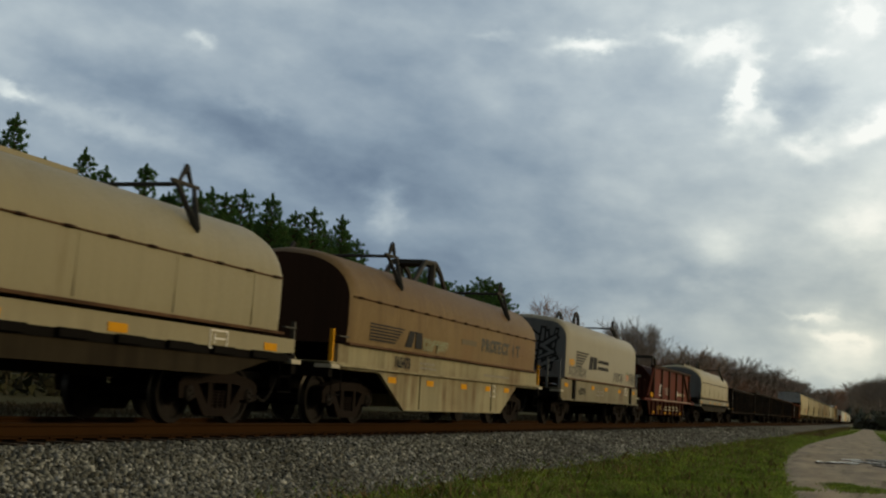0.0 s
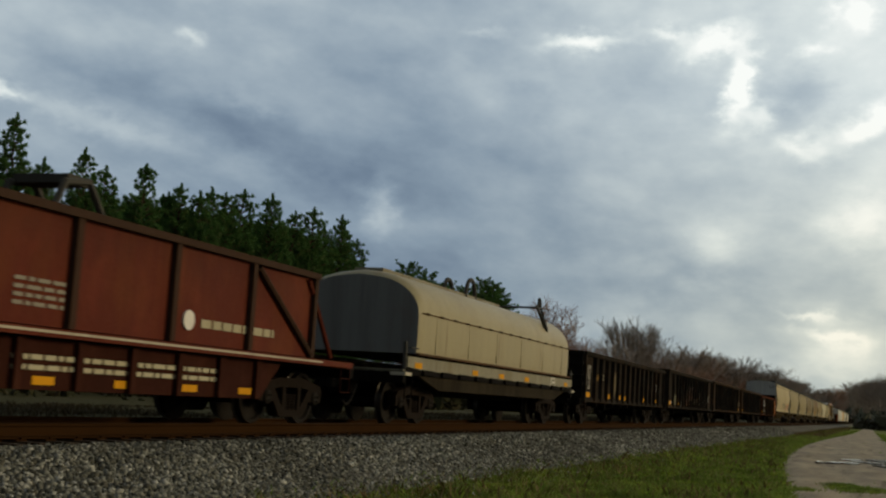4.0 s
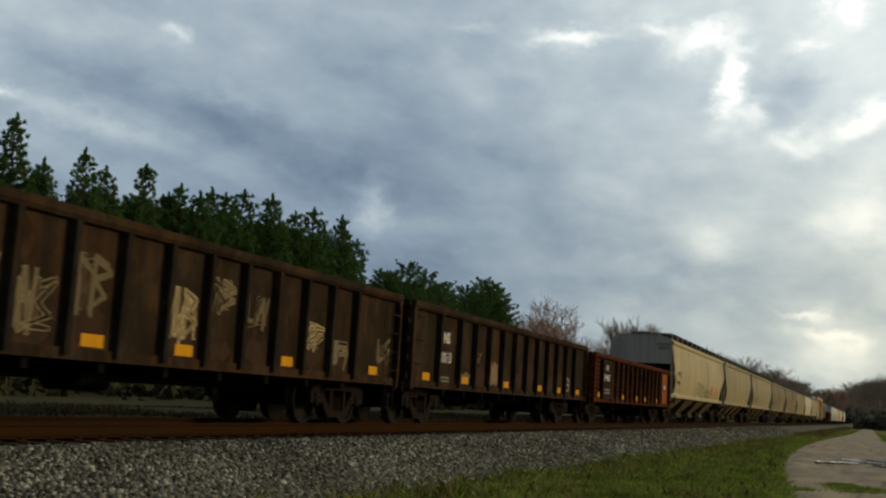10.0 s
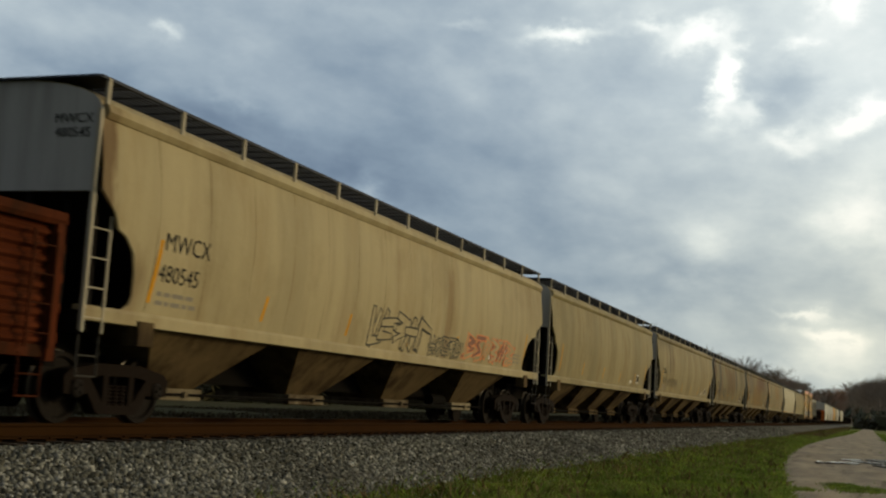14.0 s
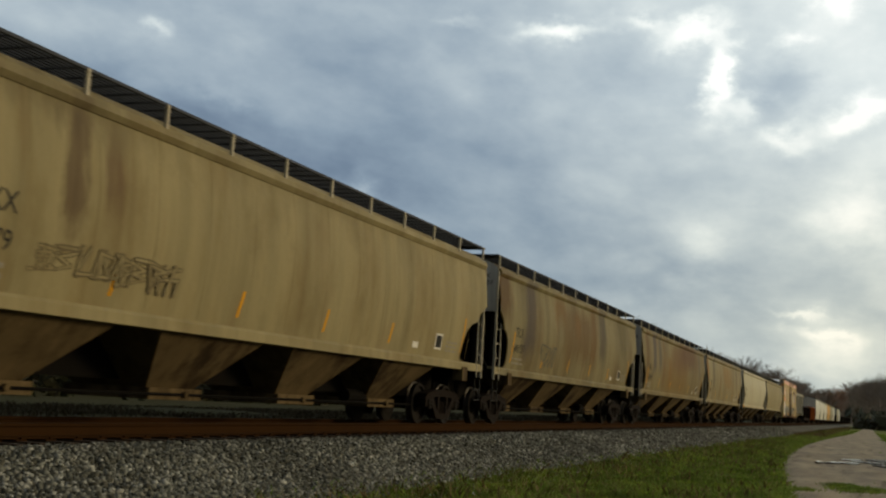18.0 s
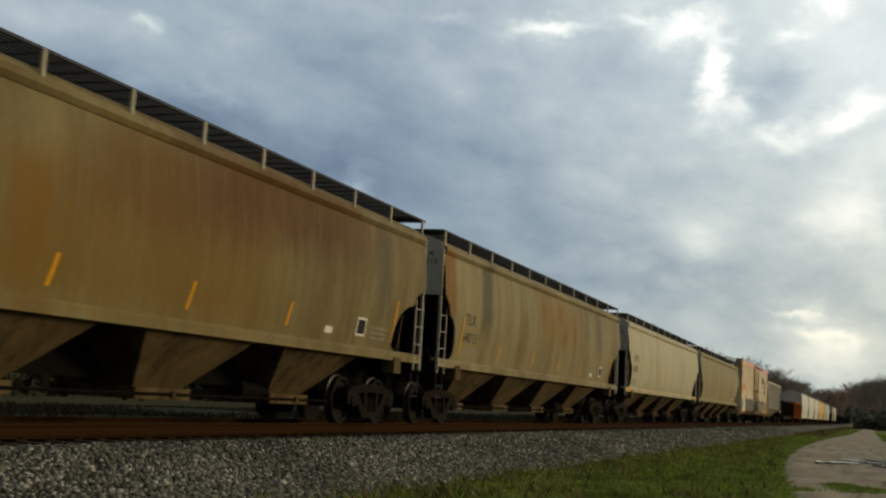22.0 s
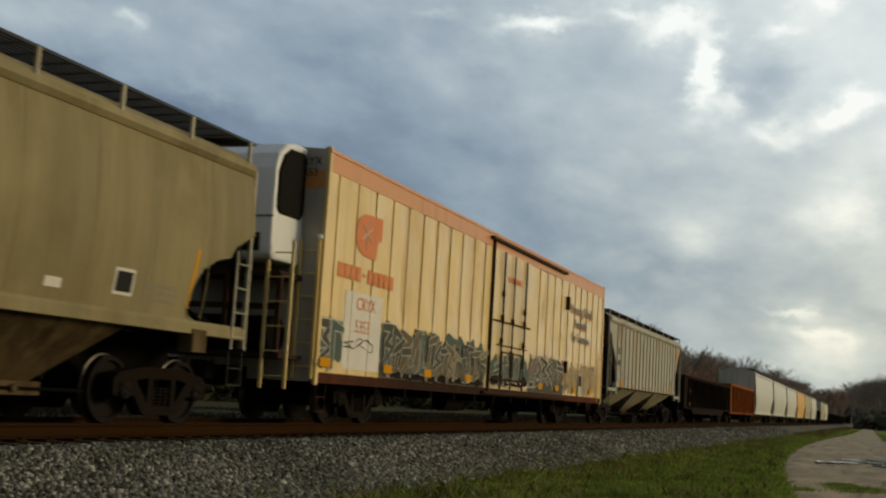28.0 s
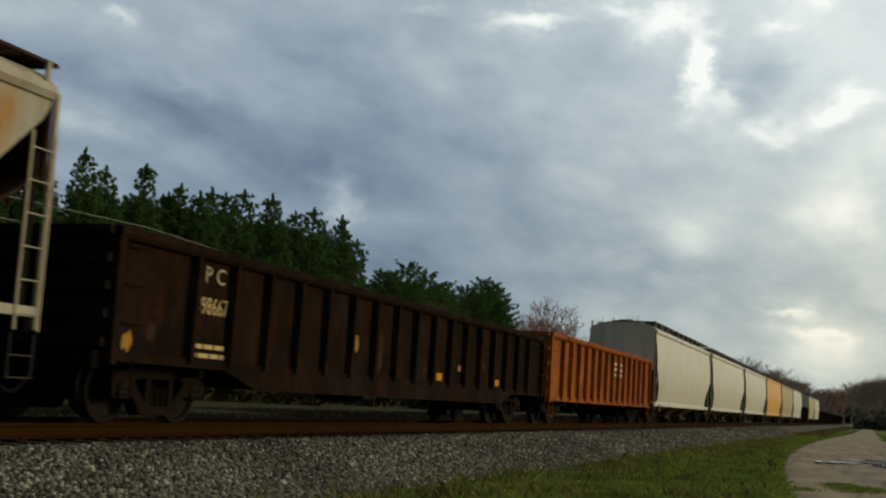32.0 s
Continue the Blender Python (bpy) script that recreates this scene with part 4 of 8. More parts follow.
def ground_sheet():
    """One sheet to the horizon, with the ballast bank's foot, a shallow ditch and bumps."""
    xs = sorted(set([-4200, -1500, -600, -250, -120, -70, -45, -30, -20, -14, -10] + [round(-8 + 0.5 * i, 2) for i in range(49)] + [18, 22, 30, 45, 80, 160, 400, 1200, 4200]))
    ys = sorted(set([-4200, -1500, -600, -300, -150, -80, -40, -20] + [i for i in range(-10, 70)] + list(range(70, 200, 5)) + [220, 260, 320, 400, 500, 650, 850, 1200, 2000, 4200]))
    rows = []
    for y in ys:
        row = []
        for x in xs:
            z = LOW - 0.02 + 0.06 * noise.noise((x * 0.45, y * 0.25, 0)) + 0.03 * noise.noise((x * 1.7, y * 1.1, 3))
            if 7.0 < x < 14.0:
                z = LOW - 0.05
            if x < -3.5:
                z += min(0.45, (-3.5 - x) * 0.12) + (0.25 * noise.noise((x * 0.1, y * 0.1, 5)) if x < -8 else 0)
            row.append((x, y, z))
        rows.append(row)
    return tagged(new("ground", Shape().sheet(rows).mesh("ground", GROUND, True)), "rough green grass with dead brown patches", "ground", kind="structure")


def ballast_bank():
    ys = sorted(set(list(range(-450, 0, 30)) + [i * 0.5 for i in range(0, 120)] + list(range(60, 200, 4)) + list(range(200, 960, 50))))
    prof = [(-4.1, -0.95), (-3.3, -0.62), (-2.5, -0.36), (-1.9, -0.26), (-0.95, -0.25), (0.0, -0.26), (0.95, -0.25), (1.9, -0.26), (2.3, -0.33), (2.8, -0.47), (3.3, -0.61), (3.8, -0.75), (4.3, -0.90)]
    rows = []
    for y in ys:
        rows.append([(x + 0.10 * noise.noise((x, y * 0.4, 1)), y, z + 0.025 * noise.noise((x * 3, y * 3, 2)) + 0.03 * noise.noise((x, y * 0.3, 7))) for x, z in prof])
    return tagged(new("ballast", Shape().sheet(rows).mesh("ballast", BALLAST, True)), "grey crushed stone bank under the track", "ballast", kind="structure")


def bank_height(x):
    prof = [(-4.1, -0.95), (-3.3, -0.62), (-2.5, -0.36), (-1.9, -0.26), (1.9, -0.26), (2.3, -0.33), (4.3, -0.90)]
    return np.interp(x, [p[0] for p in prof], [p[1] for p in prof])


def loose_stones():
    """Crushed stones on the near shoulder, thinning out with the distance."""
    rng = np.random.default_rng(4)
    spots = []
    for y0, y1, per in ((5, 14, 900), (14, 24, 640), (24, 40, 360), (40, 70, 160), (70, 120, 50)):
        n = int((y1 - y0) * 2.9 * per)
        spots.append(np.c_[rng.uniform(1.25, 4.15, n), rng.uniform(y0, y1, n), np.full(n, 1.0 + max(0, y0 - 14) * 0.012)])
    n = 900
    spots.append(np.c_[4.15 + np.abs(rng.normal(0, 0.45, n)), rng.uniform(8, 45, n), np.full(n, 0.9)])
    p = np.concatenate(spots)
    n = len(p)
    cube = np.array([[x, y, z] for z in (-1, 1) for y in (-1, 1) for x in (-1, 1)], float)
    quads = np.array([[0, 2, 3, 1], [4, 5, 7, 6], [0, 1, 5, 4], [2, 6, 7, 3], [0, 4, 6, 2], [1, 3, 7, 5]])
    size = 0.013 + 0.033 * rng.random((n, 1, 1)) ** 1.6 * p[:, 2][:, None, None]
    c = cube[None] * rng.uniform(0.55, 1.0, (n, 8, 3)) * rng.uniform(0.6, 1.15, (n, 1, 3)) * size
    q = rng.normal(size=(n, 4))
    q /= np.linalg.norm(q, axis=1)[:, None]
    w, x, y, z = q.T
    rot = np.stack([1 - 2 * (y * y + z * z), 2 * (x * y - z * w), 2 * (x * z + y * w), 2 * (x * y + z * w), 1 - 2 * (x * x + z * z), 2 * (y * z - x * w), 2 * (x * z - y * w), 2 * (y * z + x * w), 1 - 2 * (x * x + y * y)], 1).reshape(n, 3, 3)
    c = np.einsum("nij,nkj->nki", rot, c)
    h = np.where(p[:, 0] > 4.25, LOW, bank_height(p[:, 0])) + 0.012
    c += np.stack([p[:, 0], p[:, 1], h], 1)[:, None, :]
    faces = (quads[None] + (np.arange(n) * 8)[:, None, None]).reshape(-1, 4)
    me = numpy_mesh("ballast_stones", c.reshape(-1, 3), faces, STONE)
    return tagged(new("ballast_stones", me), "loose grey crushed stones of mixed sizes", "gravel", kind="stuff")


def rails():
    prof = [(-0.075, -0.185), (0.075, -0.185), (0.075, -0.170), (0.012, -0.150), (0.010, -0.045), (0.036, -0.032), (0.036, -0.006), (0.028, 0.0), (-0.028, 0.0), (-0.036, -0.006), (-0.036, -0.032), (-0.010, -0.045), (-0.012, -0.150), (-0.075, -0.170)]
    for x in (0.753, -0.753):
        s = Shape()
        s.along_y(prof, -450, 950)
        rail = tagged(new("rail", s.mesh("rail", RAILM)), "rusty brown steel rail on wooden ties", "rail", "rails of the track", kind="structure")
        part("running_surface", Shape().box(x * 0 - 0.026, 0.026, -450, 950, 0.0, 0.003), RAILHEAD, rail, "dull worn running surface")
        rail.location = (x, 0, 0)


def ties():
    root = thing("track_ties", "dark creosoted wooden ties bedded in grey stone", "ties")
    root["kind"] = "structure"
    rng = random.Random(8)
    meshes, rest = [], Shape()
    for k in range(4):
        e = [rng.uniform(-0.03, 0.03) for _ in range(4)]
        s = Shape().hull([(-1.30 + e[0], -0.115, -0.36), (1.30 + e[1], -0.115, -0.36), (1.30 + e[1], 0.115, -0.36), (-1.30 + e[0], 0.115, -0.36)],
                         [(-1.29 + e[2], -0.105, -0.205), (1.29 + e[3], -0.105, -0.205), (1.29 + e[3], 0.105, -0.205), (-1.29 + e[2], 0.105, -0.205)])
        meshes.append(s.mesh("tie", TIEM))
    plate = Shape().box(-0.17, 0.17, -0.095, 0.095, -0.205, -0.187).box(-0.13, -0.10, -0.07, -0.04, -0.187, -0.165).box(0.10, 0.13, 0.04, 0.07, -0.187, -0.165).mesh("tie_plate", RAILM)
    for i in range(1500):
        y = -100 + i * 0.53
        if 4 < y < 120:
            t = part("tie", rng.choice(meshes), TIEM, root)
            t.location, t.rotation_euler = (rng.uniform(-0.04, 0.04), y, 0), (0, 0, rng.uniform(-0.02, 0.02))
            if y < 45:
                at(part("tie_plate", plate, RAILM, t), 0.753, 0, 0)
                at(part("tie_plate", plate, RAILM, t), -0.753, 0, 0)
        else:
            rest.box(-1.3, 1.3, y - 0.115, y + 0.115, -0.36, -0.205)
    part("far_ties", rest, TIEM, root)["kind"] = "stuff"


def dirt_road():
    """A sandy track that bends along the grass, with a lip at its edge."""
    left = [(-40, 9.6), (0, 9.5), (12, 9.45), (22, 9.2), (30, 8.5), (38, 7.9), (45, 7.6), (58, 7.2), (75, 7.0), (100, 7.3), (130, 7.9), (160, 8.4), (260, 8.9), (420, 9.0), (800, 9.0)]
    right = [(-40, 13.4), (0, 13.4), (30, 13.0), (45, 12.2), (62, 12.1), (80, 11.9), (110, 11.6), (160, 11.4), (260, 11.2), (420, 11.0), (800, 11.0)]
    ys = sorted(set(list(range(-40, 0, 8)) + [i * 0.8 for i in range(0, 150)] + list(range(120, 300, 10)) + list(range(300, 800, 50))))
    rows = []
    for y in ys:
        a = np.interp(y, [p[0] for p in left], [p[1] for p in left]) + 0.22 * noise.noise((0, y * 0.35, 0)) + 0.1 * noise.noise((0, y * 1.9, 4))
        b = np.interp(y, [p[0] for p in right], [p[1] for p in right]) + 0.3 * noise.noise((9, y * 0.3, 0))
        row = []
        for i in range(15):
            u = i / 14
            rut = -0.035 * (math.exp(-((u - 0.28) / 0.09) ** 2) + math.exp(-((u - 0.72) / 0.09) ** 2))
            edge = -0.05 if i in (0, 14) else 0.0
            row.append((a + (b - a) * u, y, LOW + 0.035 + rut + edge + 0.02 * noise.noise((u * 5, y * 0.5, 2))))
        rows.append(row)
    return tagged(new("road", Shape().sheet(rows).mesh("road", ROAD, True)), "wet sandy dirt road with wheel ruts and puddles", "road", kind="structure")


def puddles():
    rng = random.Random(5)
    for k, (x, y, rx, ry) in enumerate([(9.35, 42.0, 0.22, 0.32), (9.85, 42.6, 0.34, 0.45), (10.55, 44.6, 0.52, 0.60), (11.45, 41.6, 0.70, 0.65), (9.9, 46.3, 0.34, 0.55), (10.9, 47.6, 0.45, 0.7), (8.9, 41.5, 0.12, 0.22), (11.5, 45.8, 0.4, 0.55)]):
        ring, p = [], rng.uniform(0, 6)
        for i in range(30):
            a = 2 * math.pi * i / 30
            q = 1 + 0.25 * math.sin(3 * a + p) + 0.15 * math.sin(7 * a + 2 * p)
            ring.append((x + rx * q * math.cos(a), y + 2.0 * ry * q * math.sin(a), LOW + 0.066))
        s = Shape().hull([(a, b, c - 0.05) for a, b, c in ring], ring)
        tagged(new("puddle", s.mesh("puddle", WATER)), "shallow puddle of rainwater on the dirt road", "puddle", "puddles on the road", kind="structure")


def blades(name, mat, label, spots, lo, hi, seed, lean=0.5, width=0.012):
    rng = np.random.default_rng(seed)
    p = np.asarray(spots)
    n = len(p)
    h = rng.uniform(lo, hi, n) * p[:, 3]
    a, b = rng.uniform(0, 6.283, n), rng.uniform(0, 6.283, n)
    w = width * rng.uniform(0.6, 1.6, n) * p[:, 4]
    side = np.stack([np.cos(a), np.sin(a), np.zeros(n)], 1) * w[:, None]
    tip = np.stack([np.cos(b) * h * lean * rng.uniform(0, 1, n), np.sin(b) * h * lean * rng.uniform(0, 1, n), h], 1)
    base = p[:, :3]
    mid = base + tip * np.array([0.35, 0.35, 0.6])
    v = np.stack([base - side, base + side, mid + side * 0.7, mid - side * 0.7, base + tip], 1).reshape(-1, 3)
    k = (np.arange(n) * 5)[:, None]
    f = np.concatenate([k + np.array([[0, 1, 2]]), k + np.array([[0, 2, 3]]), k + np.array([[3, 2, 4]])])
    return tagged(new(name, numpy_mesh(name, v, f, mat)), label, "grass", kind="stuff")


def verge():
    rng = np.random.default_rng(9)
    spots, dry = [], []
    edge_y, edge_x = [-40, 0, 12, 22, 30, 38, 45, 58, 75, 100, 130, 160, 260, 800], [9.6, 9.5, 9.45, 9.2, 8.5, 7.9, 7.6, 7.2, 7.0, 7.3, 7.9, 8.4, 8.9, 9.0]
    for y0, y1, per, big in ((9, 24, 2100, 0.9), (24, 45, 950, 1.15), (45, 90, 260, 1.7), (90, 220, 40, 3.0)):
        n = int((y1 - y0) * 6 * per)
        x, y = rng.uniform(3.5, 10.0, n), rng.uniform(y0, y1, n)
        lim = np.interp(y, edge_y, edge_x) + rng.normal(0, 0.12, n)
        clump = np.array([noise.noise((a * 0.8, b * 0.5, 2)) + 0.5 * noise.noise((a * 2.3, b * 1.6, 4)) for a, b in zip(x[::8], y[::8])]).repeat(8)[:n]
        clump = np.pad(clump, (0, n - len(clump)), mode="edge")
        keep = (x < lim) & (x > 4.0 - 0.85 * clump + rng.normal(0, 0.12, n)) & (rng.uniform(-0.8, 0.5, n) < clump + 0.35)
        x, y, clump = x[keep], y[keep], clump[keep]
        brown = rng.uniform(0, 1, len(x)) < np.clip(0.34 - 0.12 * (x - 4.3) - clump * 0.75, 0.03, 0.85)
        s = np.stack([x, y, np.where(x < 4.3, np.maximum(bank_height(x), LOW), LOW) - 0.03, 0.55 + 0.8 * np.clip(clump + 0.4, 0, 1), np.full(len(x), big)], 1)
        spots.append(s[~brown])
        dry.append(s[brown])
    # taller tufts in the verge
    tufts = 420
    tx, ty = rng.uniform(3.9, 8.6, tufts), 11 + 60 * rng.random(tufts) ** 1.4
    ok = tx < np.interp(ty, edge_y, edge_x) - 0.1
    tx, ty = tx[ok].repeat(34), ty[ok].repeat(34)
    k = rng.normal(size=(len(tx), 2)) * 0.11
    tuft = np.stack([tx + k[:, 0], ty + k[:, 1], np.where(tx < 4.3, np.maximum(bank_height(tx), LOW), LOW) - 0.02, rng.uniform(1.2, 2.3, len(tx)), 1.0 + ty * 0.012], 1)
    half = rng.random(len(tx)) < 0.72
    spots.append(tuft[half])
    dry.append(tuft[~half])
    # rough grass beyond the road
    n = 30000
    y = rng.uniform(40, 170, n)
    x = np.interp(y, [-40, 0, 30, 45, 62, 80, 110, 160, 260], [13.4, 13.4, 13.0, 12.4, 12.1, 11.9, 11.6, 11.4, 11.2]) + 0.1 + 6 * rng.uniform(0, 1, n) ** 1.6
    spots.append(np.stack([x, y, np.full(n, LOW - 0.03), rng.uniform(0.8, 2.6, n), 1 + y * 0.02], 1))
    # clumps beside and on the road
    for cx, cy, r, n in ((10.35, 26.5, 0.55, 2600), (9.9, 27.8, 0.35, 700), (11.6, 30.0, 0.7, 1200), (12.9, 62, 1.2, 2500), (12.7, 75, 1.0, 2000), (12.5, 90, 0.9, 2000), (12.4, 110, 1.0, 2000), (9.2, 25.0, 0.3, 500)):
        k = rng.normal(size=(n, 2)) * r * 0.5
        spots.append(np.stack([cx + k[:, 0], cy + 1.6 * k[:, 1], np.full(n, LOW), np.full(n, 0.8), np.full(n, 1.0 + cy * 0.012)], 1))
    blades("verge_grass", GRASS, "short green grass between the stones and the road", np.concatenate(spots), 0.03, 0.115, 1, 1.9, 0.010)
    n = 2600
    far = np.stack([rng.uniform(3.9, 6.9, n), 110 + 220 * rng.uniform(0, 1, n) ** 1.3, np.full(n, LOW), rng.uniform(0.8, 2.6, n), np.full(n, 3.0)], 1)
    blades("dead_grass", DRYGRASS, "dead brown grass and weeds among the green", np.concatenate(dry + [far]), 0.04, 0.14, 2, 1.3)
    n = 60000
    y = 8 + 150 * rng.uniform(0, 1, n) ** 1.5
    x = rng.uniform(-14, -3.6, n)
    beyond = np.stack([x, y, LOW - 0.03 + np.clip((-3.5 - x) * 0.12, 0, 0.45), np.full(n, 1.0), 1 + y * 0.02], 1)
    blades("far_side_grass", FARGRASS, "dry brown grass beyond the track, shade in its colour", beyond, 0.05, 0.18, 3, 1.4)


ground_sheet()
ballast_bank()
rails()
dirt_road()
puddles()


# ---- rolling stock: shared pieces ----
WHEEL_R = 0.457
TRUCK_MESH = {}
TURNING = []                # wheelsets to be turned


def truck_meshes():
    a = 0.889
    s = Shape()
    s.box(-0.78, 0.78, -0.20, 0.20, 0.50, 0.72).box(-0.22, 0.22, -0.22, 0.22, 0.70, 0.80)
    s.rod((-0.7, -0.5, 0.36), (0.7, -0.5, 0.36), 0.05, 6).rod((-0.7, 0.5, 0.36), (0.7, 0.5, 0.36), 0.05, 6)
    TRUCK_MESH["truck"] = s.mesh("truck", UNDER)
    # cast side frame: one plate with pedestal jaws, two triangular windows and an open middle for the springs
    right = [(0.45, 0.79), (1.05, 0.69), (1.16, 0.60), (1.14, 0.39), (1.03, 0.38), (1.01, 0.56), (0.80, 0.56), (0.76, 0.38), (0.66, 0.40), (0.45, 0.16), (0.38, 0.13)]
    loops = [right + [(-y, z) for y, z in reversed(right)], [(-0.23, 0.63), (0.23, 0.63), (0.23, 0.25), (-0.23, 0.25)]]
    loops += [[(q * 0.34, 0.64), (q * 0.63, 0.60), (q * 0.34, 0.29)] for q in (1, -1)]
    flat, f = [p for lp in loops for p in lp], Shape()
    k, tris = len(flat), tessellate_polygon([[Vector((y, z, 0)) for y, z in lp] for lp in loops])
    sides, at_ = [], 0
    for lp in loops:
        sides += [(at_ + i, at_ + (i + 1) % len(lp), k + at_ + (i + 1) % len(lp), k + at_ + i) for i in range(len(lp))]
        at_ += len(lp)
    f.add([(-0.10, y, z) for y, z in flat] + [(0.10, y, z) for y, z in flat], [tuple(t) for t in tris] + [tuple(i + k for i in t) for t in tris] + sides)
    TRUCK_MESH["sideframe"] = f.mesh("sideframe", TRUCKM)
    c = Shape()
    prof = []
    for k in range(6):
        z = 0.24 + k * 0.048
        prof += [(z, 0.045), (z + 0.008, 0.064), (z + 0.030, 0.064), (z + 0.038, 0.045)]
    n = 10
    for z, r in prof:
        c.v += [(r * math.cos(6.2832 * i / n), r * math.sin(6.2832 * i / n), z) for i in range(n)]
    for a in range(len(prof) - 1):
        c.f += [(a * n + i, a * n + (i + 1) % n, (a + 1) * n + (i + 1) % n, (a + 1) * n + i) for i in range(n)]
    TRUCK_MESH["spring"] = c.mesh("spring", TRUCKM)
    w = Shape()
    for q in (1, -1):
        prof = [(0.66, 0.12), (0.685, 0.32), (0.682, 0.40), (0.682, 0.485), (0.708, 0.485), (0.716, WHEEL_R + 0.004), (0.822, WHEEL_R - 0.006), (0.826, 0.395), (0.775, 0.37), (0.760, 0.20), (0.83, 0.14), (0.83, 0.10)]
        w.lathe_x([(q * x, r) for x, r in prof], 32)
    w.lathe_x([(-1.0, 0.08), (1.0, 0.08)], 12)
    for q in (1, -1):
        w.lathe_x([(q * 0.93, 0.12), (q * 1.10, 0.12), (q * 1.12, 0.09)], 14)
        for i in range(3):
            t = 2.094 * i
            w.rod((q * 1.11, 0.055 * math.cos(t), 0.055 * math.sin(t)), (q * 1.145, 0.055 * math.cos(t), 0.055 * math.sin(t)), 0.02, 6)
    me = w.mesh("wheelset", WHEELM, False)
    me.materials.append(TREAD)
    for p in me.polygons:      # tread and rim edge, polished by the rail
        if all(math.hypot(me.vertices[i].co.y, me.vertices[i].co.z) > 0.43 for i in p.vertices):
            p.material_index = 1
    TRUCK_MESH["wheelset"] = me


truck_meshes()


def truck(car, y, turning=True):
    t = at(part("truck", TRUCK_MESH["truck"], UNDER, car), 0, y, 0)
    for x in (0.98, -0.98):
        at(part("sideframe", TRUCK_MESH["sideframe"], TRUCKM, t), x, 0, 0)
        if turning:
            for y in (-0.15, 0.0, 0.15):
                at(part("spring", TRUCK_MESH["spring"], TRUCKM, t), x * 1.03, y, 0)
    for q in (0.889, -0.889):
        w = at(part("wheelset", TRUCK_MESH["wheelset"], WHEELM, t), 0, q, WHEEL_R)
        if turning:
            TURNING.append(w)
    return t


def coupler(car, y, out):
    s = Shape().box(-0.09, 0.09, *sorted((y, y + out * 0.42)), 0.76, 0.94)
    s.along_y([(-0.16, 0.70), (0.16, 0.70), (0.16, 1.0), (-0.16, 1.0)], *sorted((y + out * 0.36, y + out * 0.60)))
    s.rod((0.10, y + out * 0.60, 0.70), (0.10, y + out * 0.60, 1.0), 0.09, 8)
    c = part("coupler", s, UNDER, car)
    h = Shape()
    pts = [(0.42, y + out * u, 0.78 - 0.42 * math.sin(u * 3.4)) for u in (0.0, 0.12, 0.25, 0.4, 0.55, 0.66)]
    h.path(pts, 0.03, 6)
    part("air_hose", h, CAVITY, c)


def ladder(car, y0, y1, z0, z1, x, rungs, mat=None, name="ladder"):
    s = Shape()
    for y in (y0, y1):
        s.box(x - 0.012, x + 0.012, y - 0.015, y + 0.015, z0, z1)
    for i in range(rungs):
        z = z0 + (z1 - z0) * (i + 0.5) / rungs
        s.rod((x, y0, z), (x, y1, z), 0.010, 6)
    return part(name, s, mat or WHITEBAR, car)


def end_ladder(car, y, x0, x1, z0, z1, rungs, mat=None):
    s = Shape()
    for x in (x0, x1):
        s.box(x - 0.025, x + 0.025, y - 0.02, y + 0.02, z0, z1)
    for i in range(rungs):
        z = z0 + (z1 - z0) * (i + 0.5) / rungs
        s.rod((x0, y, z), (x1, y, z), 0.013, 6)
    return part("end_ladder", s, mat or WHITEBAR, car)


def step(car, y, x, z1, mat=None):
    s = Shape()
    s.path([(x, y - 0.2, z1), (x, y - 0.2, z1 - 0.5), (x, y + 0.2, z1 - 0.5), (x, y + 0.2, z1)], 0.011, 6)
    s.rod((x, y - 0.2, z1 - 0.25), (x, y + 0.2, z1 - 0.25), 0.010, 6)
    return part("step", s, mat or WHITEBAR, car)


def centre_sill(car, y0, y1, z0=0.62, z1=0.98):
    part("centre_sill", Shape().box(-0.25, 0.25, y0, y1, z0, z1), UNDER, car)


